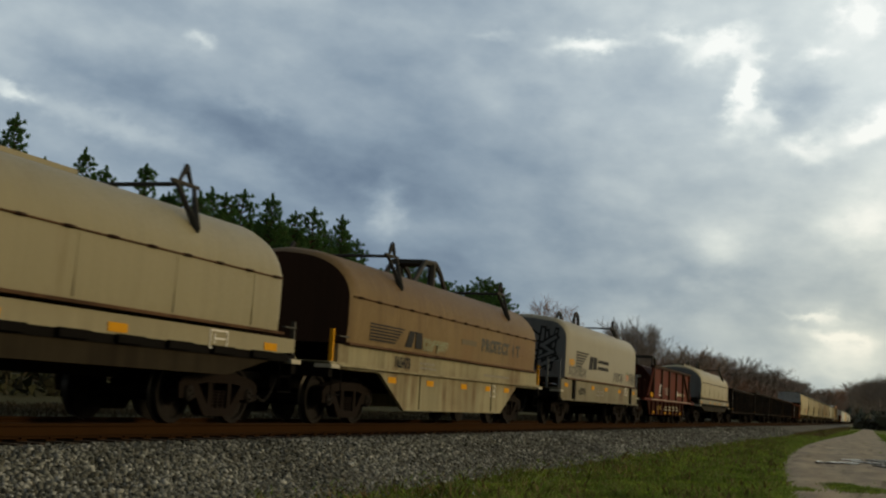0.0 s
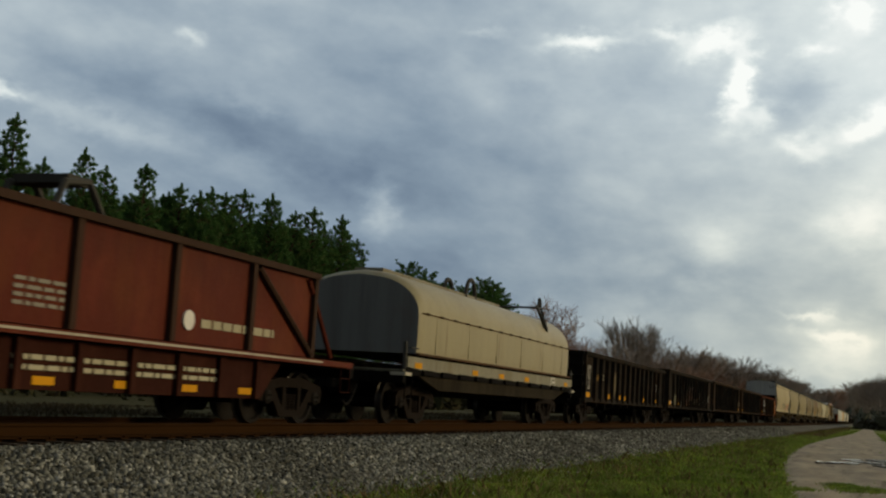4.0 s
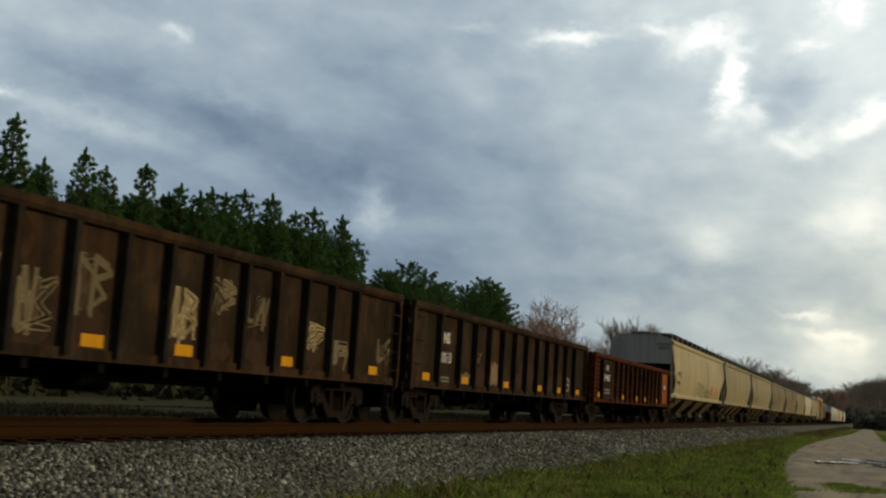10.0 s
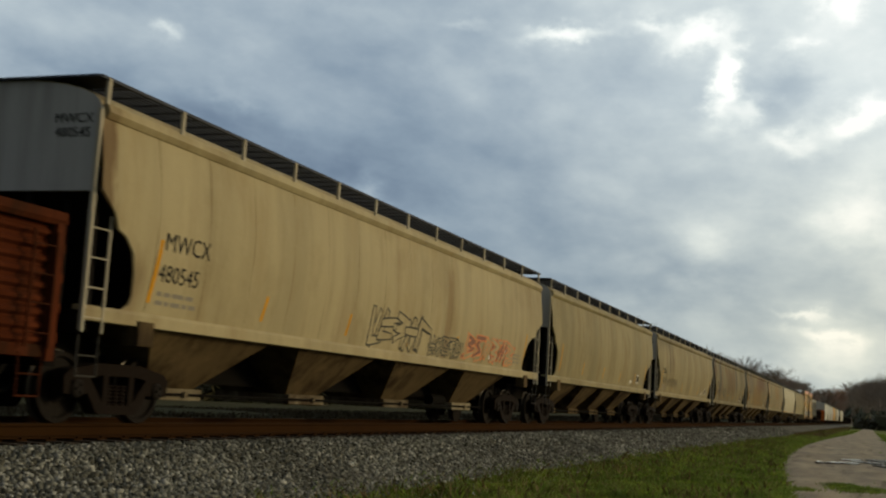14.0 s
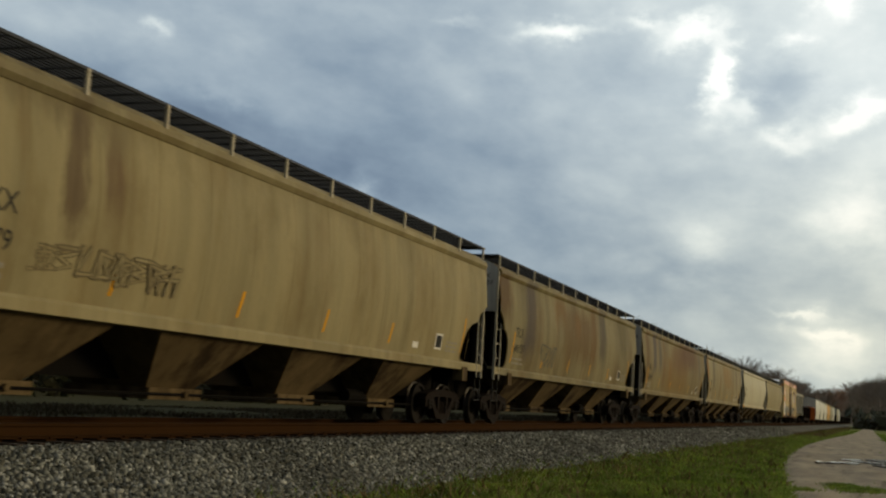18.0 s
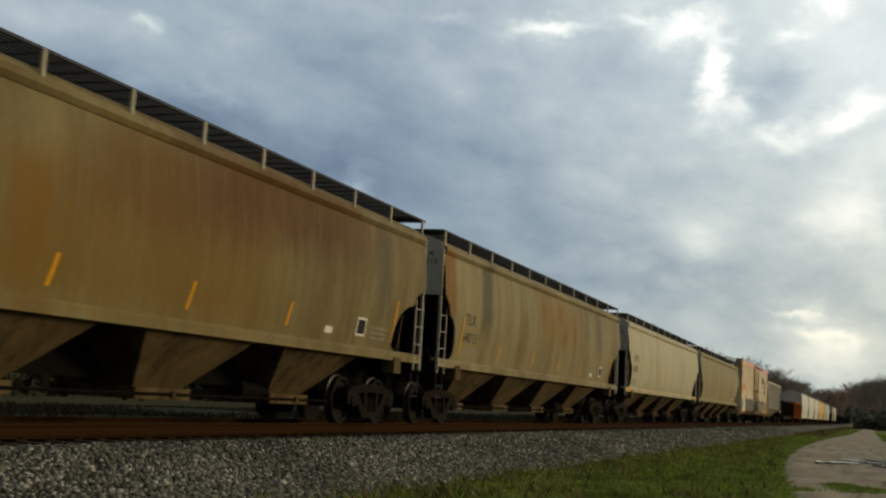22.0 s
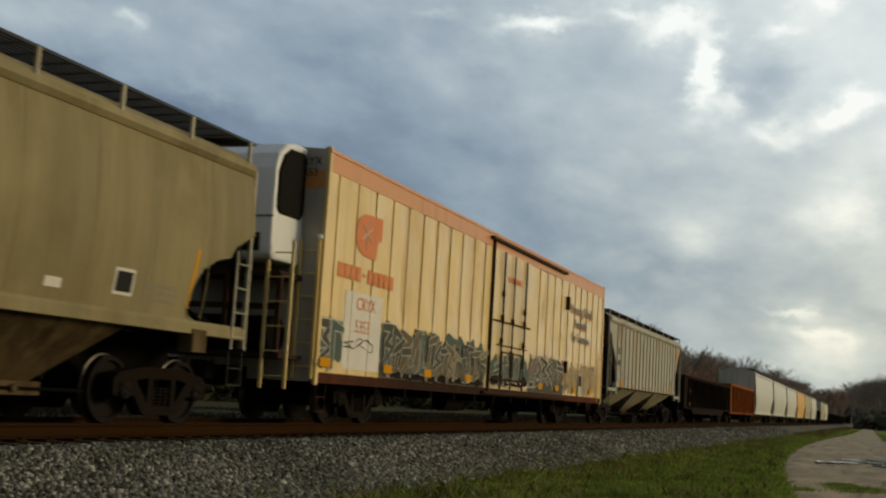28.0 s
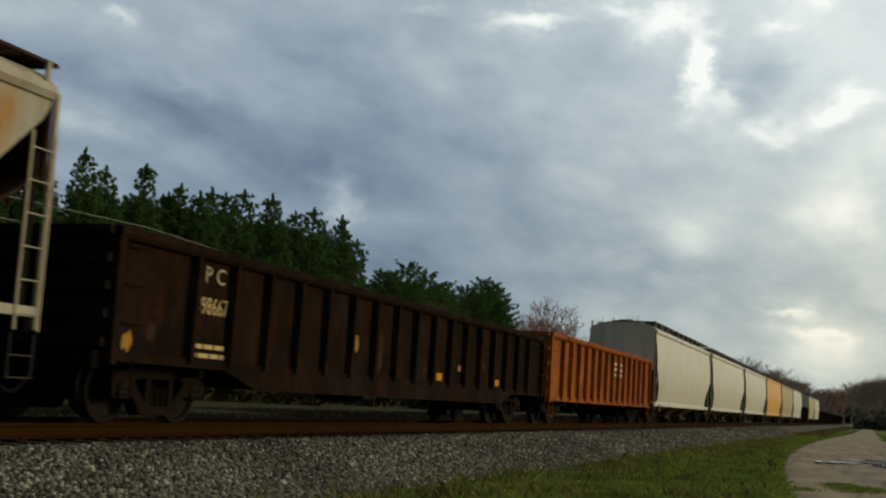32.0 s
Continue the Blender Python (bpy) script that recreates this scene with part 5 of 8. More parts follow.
# ---- gondolas ----
def gondola(label, where, L, top, bot, mat, ribs=13, drop=0.0, corrugated=False, end_mat=None, patches=(), rib_mat=None, near=True, rib_at=None):
    """An open car; car space: x to the near side, y from the leading end, z from the rail's top."""
    car = thing("gondola", label, "gondola car", "cars of the train", where)
    # ends of dark cars turn from the sun: that shade is painted black
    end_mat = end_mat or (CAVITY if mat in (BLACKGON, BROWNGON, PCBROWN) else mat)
    W, rib_mat = 1.50, rib_mat or mat
    lip = 0.16
    for q, nm in ((1, "near"), (-1, "far")):
        s = Shape()
        x0, x1 = sorted((q * (W - 0.11), q * (W - 0.07)))
        if corrugated:
            n = 9
            prof, back = [], []
            for i in range(n * 4 + 1):
                z = bot + 0.14 + (top - bot - 0.30) * i / (n * 4)
                k = (0.0, 0.045, 0.045, 0.0)[i % 4]
                prof.append((q * (W - 0.09 + k), z))
                back.append((q * (W - 0.13), z))
            s.along_y(prof + back[::-1], 0.06, L - 0.06)
            part("side_panel", s, mat, car, "horizontally ribbed steel side")
        else:
            s.box(x0, x1, 0.05, L - 0.05, bot + 0.02, top - 0.06)
            part("side_panel", s, mat, car)
        part("top_rail", Shape().along_y([(q * (W - 0.13), top - lip), (q * (W + 0.01), top - lip), (q * (W + 0.05), top - 0.10), (q * (W + 0.05), top), (q * (W - 0.13), top)], 0, L), mat, car, "", bevel=0.012)
        if drop:
            a, b = 2.9, 3.9
            prof = [(0.1, bot), (0.1, bot + 0.12), (L - 0.1, bot + 0.12), (L - 0.1, bot), (L - a, bot), (L - b, bot - drop), (b, bot - drop), (a, bot)]
        else:
            prof = [(0.1, bot), (0.1, bot + 0.14), (L - 0.1, bot + 0.14), (L - 0.1, bot)]
        part("side_sill", Shape().along_x(prof, *sorted((q * (W - 0.12), q * (W - 0.02)))), mat, car)
        rib = Shape().hull([(q * (W - 0.07), -0.075, bot + 0.05), (q * (W - 0.07), 0.075, bot + 0.05), (q * (W + 0.04), 0.05, bot + 0.05), (q * (W + 0.04), -0.05, bot + 0.05)],
                           [(q * (W - 0.07), -0.075, top - lip), (q * (W - 0.07), 0.075, top - lip), (q * (W + 0.06), 0.05, top - lip), (q * (W + 0.06), -0.05, top - lip)]).mesh("rib", rib_mat)
        rib_at = rib_at or [1.55 + i * (L - 3.1) / (ribs - 1) for i in range(ribs)]
        for y in rib_at:
            at(part("rib", rib, rib_mat, car), 0, y, 0)
        for y in (0.07, L - 0.07):
            part("corner_post", Shape().box(*sorted((q * (W - 0.13), q * (W + 0.03))), y - 0.07, y + 0.07, bot - 0.04, top), mat, car)
        ladder(car, 0.14 if q < 0 else L - 0.55, 0.54 if q < 0 else L - 0.15, bot + 0.1, top - 0.25, q * (W + 0.05), 4, mat)
        step(car, 0.35, q * (W - 0.02), bot + 0.05, mat)
        step(car, L - 0.35, q * (W - 0.02), bot + 0.05, mat)
        # grab irons at the corner
        for i in range(3):
            part("grab_iron", Shape().path([(q * (W - 0.06), 0.2, bot + 0.5 + i * 0.5), (q * (W + 0.03), 0.22, bot + 0.5 + i * 0.5), (q * (W + 0.03), 0.62, bot + 0.5 + i * 0.5), (q * (W - 0.06), 0.64, bot + 0.5 + i * 0.5)], 0.011, 5), mat, car)
    for y, o in ((0.0, -1), (L, 1)):
        e = Shape().box(-W + 0.1, W - 0.1, y - 0.04, y + 0.04, bot, top)
        p = part("end_panel", e, end_mat, car)
        for i in range(5):
            z = bot + 0.18 + i * (top - bot - 0.30) / 4
            part("end_rib", Shape().box(-W + 0.05, W - 0.05, *sorted((y + o * 0.03, y + o * 0.13)), z, z + 0.11), end_mat, p)
        part("end_sill", Shape().box(-W + 0.1, W - 0.1, *sorted((y, y + o * 0.2)), bot - 0.1, bot + 0.12), UNDER, car)
        end_ladder(car, y + o * 0.16, -1.25, -0.85, bot - 0.2, top - 0.4, 4, mat)
        coupler(car, y, o)
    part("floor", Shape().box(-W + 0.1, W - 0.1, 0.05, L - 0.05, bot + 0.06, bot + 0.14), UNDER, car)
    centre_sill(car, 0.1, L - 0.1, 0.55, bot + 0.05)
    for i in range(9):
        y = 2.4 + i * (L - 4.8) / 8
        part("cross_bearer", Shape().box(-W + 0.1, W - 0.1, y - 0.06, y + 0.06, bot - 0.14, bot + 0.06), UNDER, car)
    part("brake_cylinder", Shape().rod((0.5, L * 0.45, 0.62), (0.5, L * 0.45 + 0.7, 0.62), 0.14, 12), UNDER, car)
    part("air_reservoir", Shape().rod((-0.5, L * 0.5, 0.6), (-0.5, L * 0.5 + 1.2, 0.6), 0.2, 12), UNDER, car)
    for y, w in patches:
        if y > 1.2:
            lo, hi = max([r for r in rib_at if r <= y] or [0.2]), min([r for r in rib_at if r > y] or [L - 0.2])
            y = (lo + hi) / 2 - w / 2 + 0.08
        side_plate(car, "reflector", y, y + w, bot + 0.17, bot + 0.33, YELLOW, W - 0.068 if not corrugated else W - 0.04, "yellow reflective strip")
    truck(car, 1.85, near)
    truck(car, L - 1.85, near)
    return car


# ---- covered hoppers ----
def hopper(label, where, L, mat, bays=4, low=1.46, eave=3.90, end_mat=None, ribs=0, rib_mat=None, chute_mat=None, walk_mat=None, near=True, name="covered_hopper", chute_low=0.42, slope_mat=None, gate_mat=None):
    car = thing(name, label, "hopper car", "cars of the train", where)
    end_mat, chute_mat, walk_mat = end_mat or PALEEND, chute_mat or CHUTE, walk_mat or DARKGRATE
    deck_z = eave + (0.32 if ribs else 0.41)
    zs = [low + (eave - low) * i / 14 for i in range(15)]

    def out(z):
        u = (z - low) / (eave - low)
        return 1.46 + (0.13 * math.sin(math.pi * min(1, u * 0.96 + 0.02)) if not ribs else 0.0)

    cut_z, cut_y = [low, low + 0.08, low + 0.20, low + 0.50, low + 0.76, low + 0.94, low + 1.01, low + 1.20, low + 1.44, eave], [0.82, 0.95, 0.98, 0.93, 0.83, 0.63, 0.44, 0.35, 0.05, 0.04]
    if ribs:
        cut_z, cut_y = [low, low + 0.9, low + 2.2, eave], [1.60, 1.55, 0.12, 0.08]

    tail = 1.0 if ribs else 1.75
    zs = sorted(set(round(z, 4) for z in zs + ([] if ribs else cut_z)))

    def inset(z):
        return float(np.interp(z, cut_z, cut_y))

    for q in (1, -1):
        rows, inner = [], []
        steps = 24
        for z in zs:
            a = inset(z)
            b = L - a * tail
            rows.append([(q * out(z), a + (b - a) * i / steps, z) for i in range(steps + 1)])
            inner.append([(q * (out(z) - 0.03), a + (b - a) * i / steps, z) for i in range(steps + 1)])
        s = Shape().sheet(rows).sheet(inner)
        part("side_sheet", s, mat, car, "", smooth=True)
        # edge that stiffens the curved cut-out at each end
        for m in (0, 1):
            e = Shape()
            pts = [(q * (out(z) - 0.01), (inset(z) if m == 0 else L - inset(z) * tail), z) for z in zs if z < low + 1.5]
            e.path(pts, 0.022, 6)
            part("sheet_edge", e, mat, car)
        sb = 0.17
        if ribs:     # the sill only reaches from each corner to a deep post; bolted lugs close the ribs' feet
            for y, d in ((0.0, 1), (L, -1)):
                part("side_sill", Shape().box(*sorted((q * 1.32, q * 1.49)), *sorted((y + d * 0.05, y + d * 1.62)), low - 0.16, low - 0.04), mat, car, "", bevel=0.01)
                part("sill_post", Shape().box(*sorted((q * 1.36, q * 1.50)), *sorted((y + d * 1.46, y + d * 1.66)), low - 0.26, low + 0.16), mat, car, "", bevel=0.01)
            part("bottom_angle", Shape().box(*sorted((q * 1.36, q * 1.475)), 1.62, L - 1.62, low - 0.03, low + 0.006), OXIDE, car)
            lug = Shape().box(*sorted((q * 1.45, q * 1.52)), -0.09, 0.09, low - 0.02, low + 0.012).mesh("rib_foot", UNDER)
            for i in range(ribs):
                at(part("rib_foot", lug, UNDER, car), 0, 1.62 + i * (L - 3.24) / (ribs - 1), 0)
        else:
            part("side_sill", Shape().along_y([(q * 1.30, low - sb), (q * 1.50, low - sb), (q * 1.50, low - 0.03), (q * 1.47, low + 0.02), (q * 1.30, low + 0.02)], 0.05, L - 0.05), mat, car, "", bevel=0.01)
        part("roof_rail", Shape().along_y([(q * 1.36, eave - 0.10), (q * 1.50, eave - 0.10), (q * 1.55, eave - 0.02), (q * 1.52, eave + 0.08), (q * 1.36, eave + 0.10)], 0.10, L - 0.10), mat, car, "", bevel=0.01)
        if ribs:
            rib = Shape().box(*sorted((q * 1.45, q * 1.495)), -0.032, 0.032, low, eave - 0.08).mesh("rib", rib_mat or mat)
            for i in range(ribs):
                at(part("rib", rib, rib_mat or mat, car), 0, 1.62 + i * (L - 3.24) / (ribs - 1), 0)
        # roof walkway on posts
        w, y_in = Shape(), 0.02 if q > 0 else 1.3
        for i in range(8):
            w.box(*sorted((q * (0.78 + i * 0.085), q * (0.81 + i * 0.085))), y_in, L - y_in, deck_z, deck_z + 0.03)
        for i in range(int(L / 0.42)):
            if y_in < 0.2 + i * 0.42 < L - y_in:
                w.box(*sorted((q * 0.78, q * 1.42)), 0.2 + i * 0.42, 0.23 + i * 0.42, deck_z - 0.005, deck_z + 0.015)
        deck = part("roof_walkway", w, walk_mat, car, "dark steel roof walkway")
        part("walkway_edge", Shape().box(*sorted((q * 1.42, q * 1.445)), y_in, L - y_in, deck_z - 0.005, deck_z + 0.035), walk_mat, deck)
        post = Shape().box(*sorted((q * 1.415, q * 1.455)), -0.03, 0.03, eave + 0.05, deck_z + 0.02).mesh("walkway_post", WHITEBAR)
        posts = max(8, int(L / 1.55))
        for i in range(posts):
            at(part("walkway_post", post, WHITEBAR, car), 0, 0.18 + i * (L - 0.36) / (posts - 1), 0)
        for y, d in ((0.0, 1), (L, -1)):
            ladder(car, *sorted((y + d * 0.0, y + d * 0.40)), low - 0.32, low + (1.95 if ribs else 1.15), q * 1.50, 6 if ribs else 4)
            part("corner_post", Shape().box(*sorted((q * 1.45, q * 1.50)), *sorted((y - d * 0.01, y + d * 0.045)), low - 0.3, eave), WHITEBAR, car)
            step(car, y + d * 0.2, q * 1.47, low - 0.35, BRACKET)
            if not ribs:
                part("jacking_pad", Shape().box(*sorted((q * 1.28, q * 1.53)), *sorted((y + d * 1.15, y + d * 1.50)), low - 0.42, low - 0.10), chute_mat, car)
            part("end_platform", Shape().box(*sorted((q * 0.3, q * 1.48)), *sorted((y + d * 0.02, y + d * 1.9)), low - 0.14, low - 0.10), UNDER, car)
    # curved roof with hatches
    arc = [(1.45 * math.cos(math.pi * i / 14), eave + 0.05 + 0.38 * math.sin(math.pi * i / 14)) for i in range(15)]
    part("roof", Shape().along_y(arc, 0.06, L - 0.06), mat, car, "", smooth=False)
    hatch = Shape().box(-0.32, 0.32, -1.1, 1.1, eave + 0.36, eave + 0.54).mesh("roof_hatch", mat)
    for i in range(max(4, bays * 2)):
        at(part("roof_hatch", hatch, mat, car), 0, 1.7 + i * (L - 3.4) / (max(4, bays * 2) - 1), 0)
    for y, d in ((0.0, 1), (L, -1)):
        w = 1.45
        e = Shape().along_y([(-w, low + 1.42), (w, low + 1.42), (w, eave + 0.03)] + [(1.45 * math.cos(math.pi * i / 14), eave + 0.05 + 0.36 * math.sin(math.pi * i / 14)) for i in range(1, 14)] + [(-w, eave + 0.03)], *sorted((y + d * 0.05, y + d * 0.11)))
        part("end_wall", e, end_mat, car, "grey upper end wall")
        # the sheet's default black paints in the shade of the end recess
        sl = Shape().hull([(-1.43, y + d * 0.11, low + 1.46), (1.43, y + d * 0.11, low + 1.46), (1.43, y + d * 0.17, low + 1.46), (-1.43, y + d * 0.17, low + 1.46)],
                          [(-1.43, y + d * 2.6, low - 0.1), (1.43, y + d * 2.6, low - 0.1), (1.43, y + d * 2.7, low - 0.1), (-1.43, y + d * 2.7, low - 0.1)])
        part("slope_sheet", sl, slope_mat or CAVITY, car, "sloping end sheet, recess shade in its dark colour")
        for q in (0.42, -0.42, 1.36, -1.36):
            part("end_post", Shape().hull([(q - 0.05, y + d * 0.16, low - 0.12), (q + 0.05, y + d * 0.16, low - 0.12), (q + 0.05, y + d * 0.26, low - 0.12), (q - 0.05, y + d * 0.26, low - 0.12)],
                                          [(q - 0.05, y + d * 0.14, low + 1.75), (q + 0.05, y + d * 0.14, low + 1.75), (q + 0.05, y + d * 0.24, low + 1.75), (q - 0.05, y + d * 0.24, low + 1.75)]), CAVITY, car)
        part("end_sill", Shape().box(-1.45, 1.45, *sorted((y + d * 0.0, y + d * 0.16)), low - 0.32, low - 0.05), UNDER, car)
        end_ladder(car, y - d * 0.04, -1.42, -0.95, low - 0.5, deck_z - 0.03, 9, end_mat)
        part("cross_walk", Shape().box(-0.5, 1.42, *sorted((y - d * 0.02, y + d * 0.55)), deck_z, deck_z + 0.03), walk_mat, car)
        coupler(car, y + d * 0.05, -d)
        for q in (1, -1):
            part("bracing", Shape().rod((q * 1.3, y + d * 0.2, low - 0.1), (q * 0.5, y + d * 1.4, low + 0.6), 0.03, 6).rod((q * 0.9, y + d * 0.3, low + 1.4), (q * 0.9, y + d * 0.3, low - 0.1), 0.035, 6), CAVITY, car)
    part("brake_wheel", Shape().rod((-0.6, 0.1, low + 0.9), (-0.6, 0.16, low + 0.9), 0.26, 18), CAVITY, car)
    # inverted pyramids with outlet gates
    first = 3.4 if bays > 3 else 4.2 if not ribs else 3.7
    pitch = (L - 2 * first - 1.0) / (bays - 1)
    for i in range(bays):
        c = first + pitch * i
        h = pitch / 2 - (0.45 if not ribs else 0.10)
        cw, cl = (0.62, 0.62) if not ribs else (0.42, 0.60)
        s = Shape().hull([(-cw, c - cl, chute_low + 0.08), (cw, c - cl, chute_low + 0.08), (cw, c + cl, chute_low + 0.08), (-cw, c + cl, chute_low + 0.08)],
                         [(-1.42, c - h, low - (0.1 if not ribs else 0.03)), (1.42, c - h, low - (0.1 if not ribs else 0.03)), (1.42, c + h, low - (0.1 if not ribs else 0.03)), (-1.42, c + h, low - (0.1 if not ribs else 0.03))])
        p = part("discharge_chute", s, chute_mat, car)
        part("outlet_gate", Shape().box(-cw - 0.12, cw + 0.12, c - cl - 0.10, c + cl + 0.10, chute_low - 0.08, chute_low + 0.09).rod((-0.8, c + 0.2, chute_low), (0.8, c + 0.2, chute_low), 0.05, 8), gate_mat or chute_mat, p)
    # near-black bar puts the shade between the chutes into colour
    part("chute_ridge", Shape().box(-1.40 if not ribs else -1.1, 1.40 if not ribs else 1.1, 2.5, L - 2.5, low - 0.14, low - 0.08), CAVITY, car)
    centre_sill(car, 0.1, L - 0.1, 0.60, low - 0.16)
    part("brake_cylinder", Shape().rod((0.55, L * 0.70, 0.55), (0.55, L * 0.70 + 0.9, 0.55), 0.13, 12), UNDER, car)
    part("brake_rod", Shape().rod((0.75, 2.5, 0.42), (0.75, L - 2.5, 0.42), 0.025, 6), UNDER, car)
    truck(car, 1.48, near)
    truck(car, L - 1.48, near)
    return car


# ---- coil cars ----
def coil_car(label, where, L, kind, hood_mat, frame_mat, end_mat, near=True):
    car = thing("coil_car", label, "coil car", "cars of the train", where)
    y0, y1 = 0.70, L - 0.70
    if kind == "square":
        hb, sb = 1.47, 0.80
        arch = [(1.50, hb), (1.50, 2.75)] + [(1.50 - 0.62 * (1 - math.cos(a)), 2.75 + 0.62 * math.sin(a)) for a in [math.pi / 2 * i / 7 for i in range(1, 8)]]
        arch += [(0.4, 3.44), (0.0, 3.46)]
    else:
        hb, sb = 1.50, 1.05
        arch = [(1.48, hb), (1.50, 1.9), (1.50, 2.36)] + [(1.50 * math.cos(a) ** 0.8, 2.36 + 0.92 * math.sin(a)) for a in [math.pi / 2 * i / 10 for i in range(1, 10)]] + [(0.0, 3.30)]
    prof = arch + [(-x, z) for x, z in arch[-2::-1]]
    # hood with rounded ends
    s, rows = Shape(), []
    for y, k in ((y0, 0.93), (y0 + 0.10, 0.975), (y0 + 0.30, 1.0), (y1 - 0.30, 1.0), (y1 - 0.10, 0.975), (y1, 0.93)):
        rows.append([(x * (0.5 + k / 2), y, hb + (z - hb) * k) for x, z in prof])
    s.sheet(rows)
    hood = part("hood", s, hood_mat, car, "arched removable steel hood", smooth=True)
    for y, d in ((y0, 0), (y1, 1)):
        ring = [(x * 0.965, y + (0.004 if d else -0.004), hb + (z - hb) * 0.93) for x, z in prof]
        part("hood_end", Shape().hull([(a, b + (0.02 if not d else -0.02), c) for a, b, c in ring], ring), end_mat, hood, "flat end of the hood")
    for q in (1, -1):
        part("hood_flange", Shape().along_y([(q * 1.44, hb - 0.03), (q * 1.54, hb - 0.03), (q * 1.53, hb + 0.015), (q * 1.44, hb + 0.015)], y0 - 0.05, y1 + 0.05), RUSTLINE, hood)
        if kind != "square":
            part("hood_seam", Shape().along_y([(q * 1.47, 2.352), (q * 1.522, 2.352), (q * 1.522, 2.374), (q * 1.47, 2.374)], y0 + 0.1, y1 - 0.1), RUSTLINE, hood, "rusty lap seam along the hood")
            clip = Shape().hull([(q * 1.50, -0.10, 2.345), (q * 1.50, 0.10, 2.345), (q * 1.50, 0.10, 2.385), (q * 1.50, -0.10, 2.385)], [(q * 1.565, -0.06, 2.355), (q * 1.565, 0.06, 2.355), (q * 1.565, 0.06, 2.380), (q * 1.565, -0.06, 2.380)]).mesh("hood_clip", OXIDE)
            for i in range(15):
                at(part("hood_clip", clip, OXIDE, hood), 0, y0 + 0.35 + i * (y1 - y0 - 0.7) / 14, 0)
            for i in range(6 if kind == "round" else 0):
                y = y0 + 1.0 + i * (y1 - y0 - 2) / 5
                part("panel_seam", Shape().box(*sorted((q * 1.49, q * 1.505)), y - 0.008, y + 0.008, hb + 0.05, 2.33), hood_mat, hood)
    # lifting brackets: a forked stand with a cross arm, and a stacking bow
    ztop = arch[-1][1]
    for y in ((y0 + 2.6, y1 - 2.6) if kind == "bathtub" else (y1 - 2.6,)):
        sx, sz, tx, zb = (1.20, 3.20, 1.00, 3.66) if kind == "square" else (1.39, 2.78, 1.14, 3.44)
        cross = part("cross_bar", Shape().rod((-tx, y, zb), (tx, y, zb), 0.035, 6), BRACKET, car, "dark steel bar over the hood")
        for q in (1, -1):
            part("guide_arm", Shape().path([(q * tx, y - 0.24, zb), (q * sx, y, sz), (q * tx, y + 0.24, zb)], 0.032, 6), BRACKET, cross)
            part("guide_rail", Shape().rod((q * tx, y - 0.36, zb), (q * tx, y + 0.36, zb), 0.032, 6), BRACKET, cross)
            part("guide_peak", Shape().path([(q * tx, y - 0.17, zb), (q * tx, y, zb + 0.25), (q * tx, y + 0.17, zb)], 0.030, 6), BRACKET, cross)
    if kind != "bathtub":
        yc = (y0 + y1) / 2
        for x in (-0.32, 0.32):
            part("lifting_bow", Shape().path([(x, yc - 0.42 * math.cos(math.pi * i / 12), ztop - 0.08 + 0.58 * math.sin(math.pi * i / 12)) for i in range(13)], 0.055, 8), BRACKET, car, "dark steel lifting bow")
    else:
        yc = (y0 + y1) / 2 + 0.4
        for x in (-0.42, 0.42):
            part("lifting_bow", Shape().path([(x, yc - 1.18, ztop - 0.12), (x, yc - 0.42, ztop + 0.50), (x, yc + 0.30, ztop + 0.54), (x, yc + 0.62, ztop + 0.36), (x, yc + 1.18, ztop - 0.12)], 0.065, 6), BRACKET, car, "dark steel lifting bow")
            part("bow_leg", Shape().rod((x, yc + 0.05, ztop - 0.1), (x, yc + 0.05, ztop + 0.5), 0.10, 6), BRACKET, car)
        part("bow_plate", Shape().box(-0.42, 0.42, yc - 0.42, yc + 0.30, ztop + 0.46, ztop + 0.56), BRACKET, car)
    # frame
    if kind == "bathtub":
        for q in (1, -1):
            pr = [(0.35, 1.46), (0.35, 1.02), (2.35, 1.02), (3.75, 0.30), (L - 3.75, 0.30), (L - 2.35, 1.02), (L - 0.35, 1.02), (L - 0.35, 1.46)]
            part("side_girder", Shape().along_x(pr, *sorted((q * 1.36, q * 1.44))), frame_mat, car, "deep sloped side girder")
            part("side_ledge", Shape().box(*sorted((q * 1.40, q * 1.54)), 0.3, L - 0.3, 1.06, 1.10), frame_mat, car)
            for i in range(2):
                y = 4.6 + i * (L - 9.2)
                part("girder_rib", Shape().box(*sorted((q * 1.43, q * 1.47)), y - 0.03, y + 0.03, 0.34, 1.04), frame_mat, car)
    else:
        z0 = 0.80 if kind == "square" else 1.16
        for q in (1, -1):
            part("side_sill", Shape().along_x([(0.15, 1.42), (0.15, z0 + 0.04), (1.0, z0), (L - 1.0, z0), (L - 0.15, z0 + 0.04), (L - 0.15, 1.42)], *sorted((q * 1.40, q * 1.48))), frame_mat, car, "side sill below the hood")
            if kind == "round":
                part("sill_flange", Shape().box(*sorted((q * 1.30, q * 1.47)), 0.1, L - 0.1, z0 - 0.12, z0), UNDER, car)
                part("lower_beam", Shape().along_x([(0.9, 1.04), (L - 0.9, 1.04), (L - 2.2, 0.76), (2.2, 0.76)], *sorted((q * 1.36, q * 1.44))), SHADEBEAM, car, "grimy lower side beam with shade in its colour")
                for i in range(11):
                    y = 1.3 + i * (L - 2.6) / 10
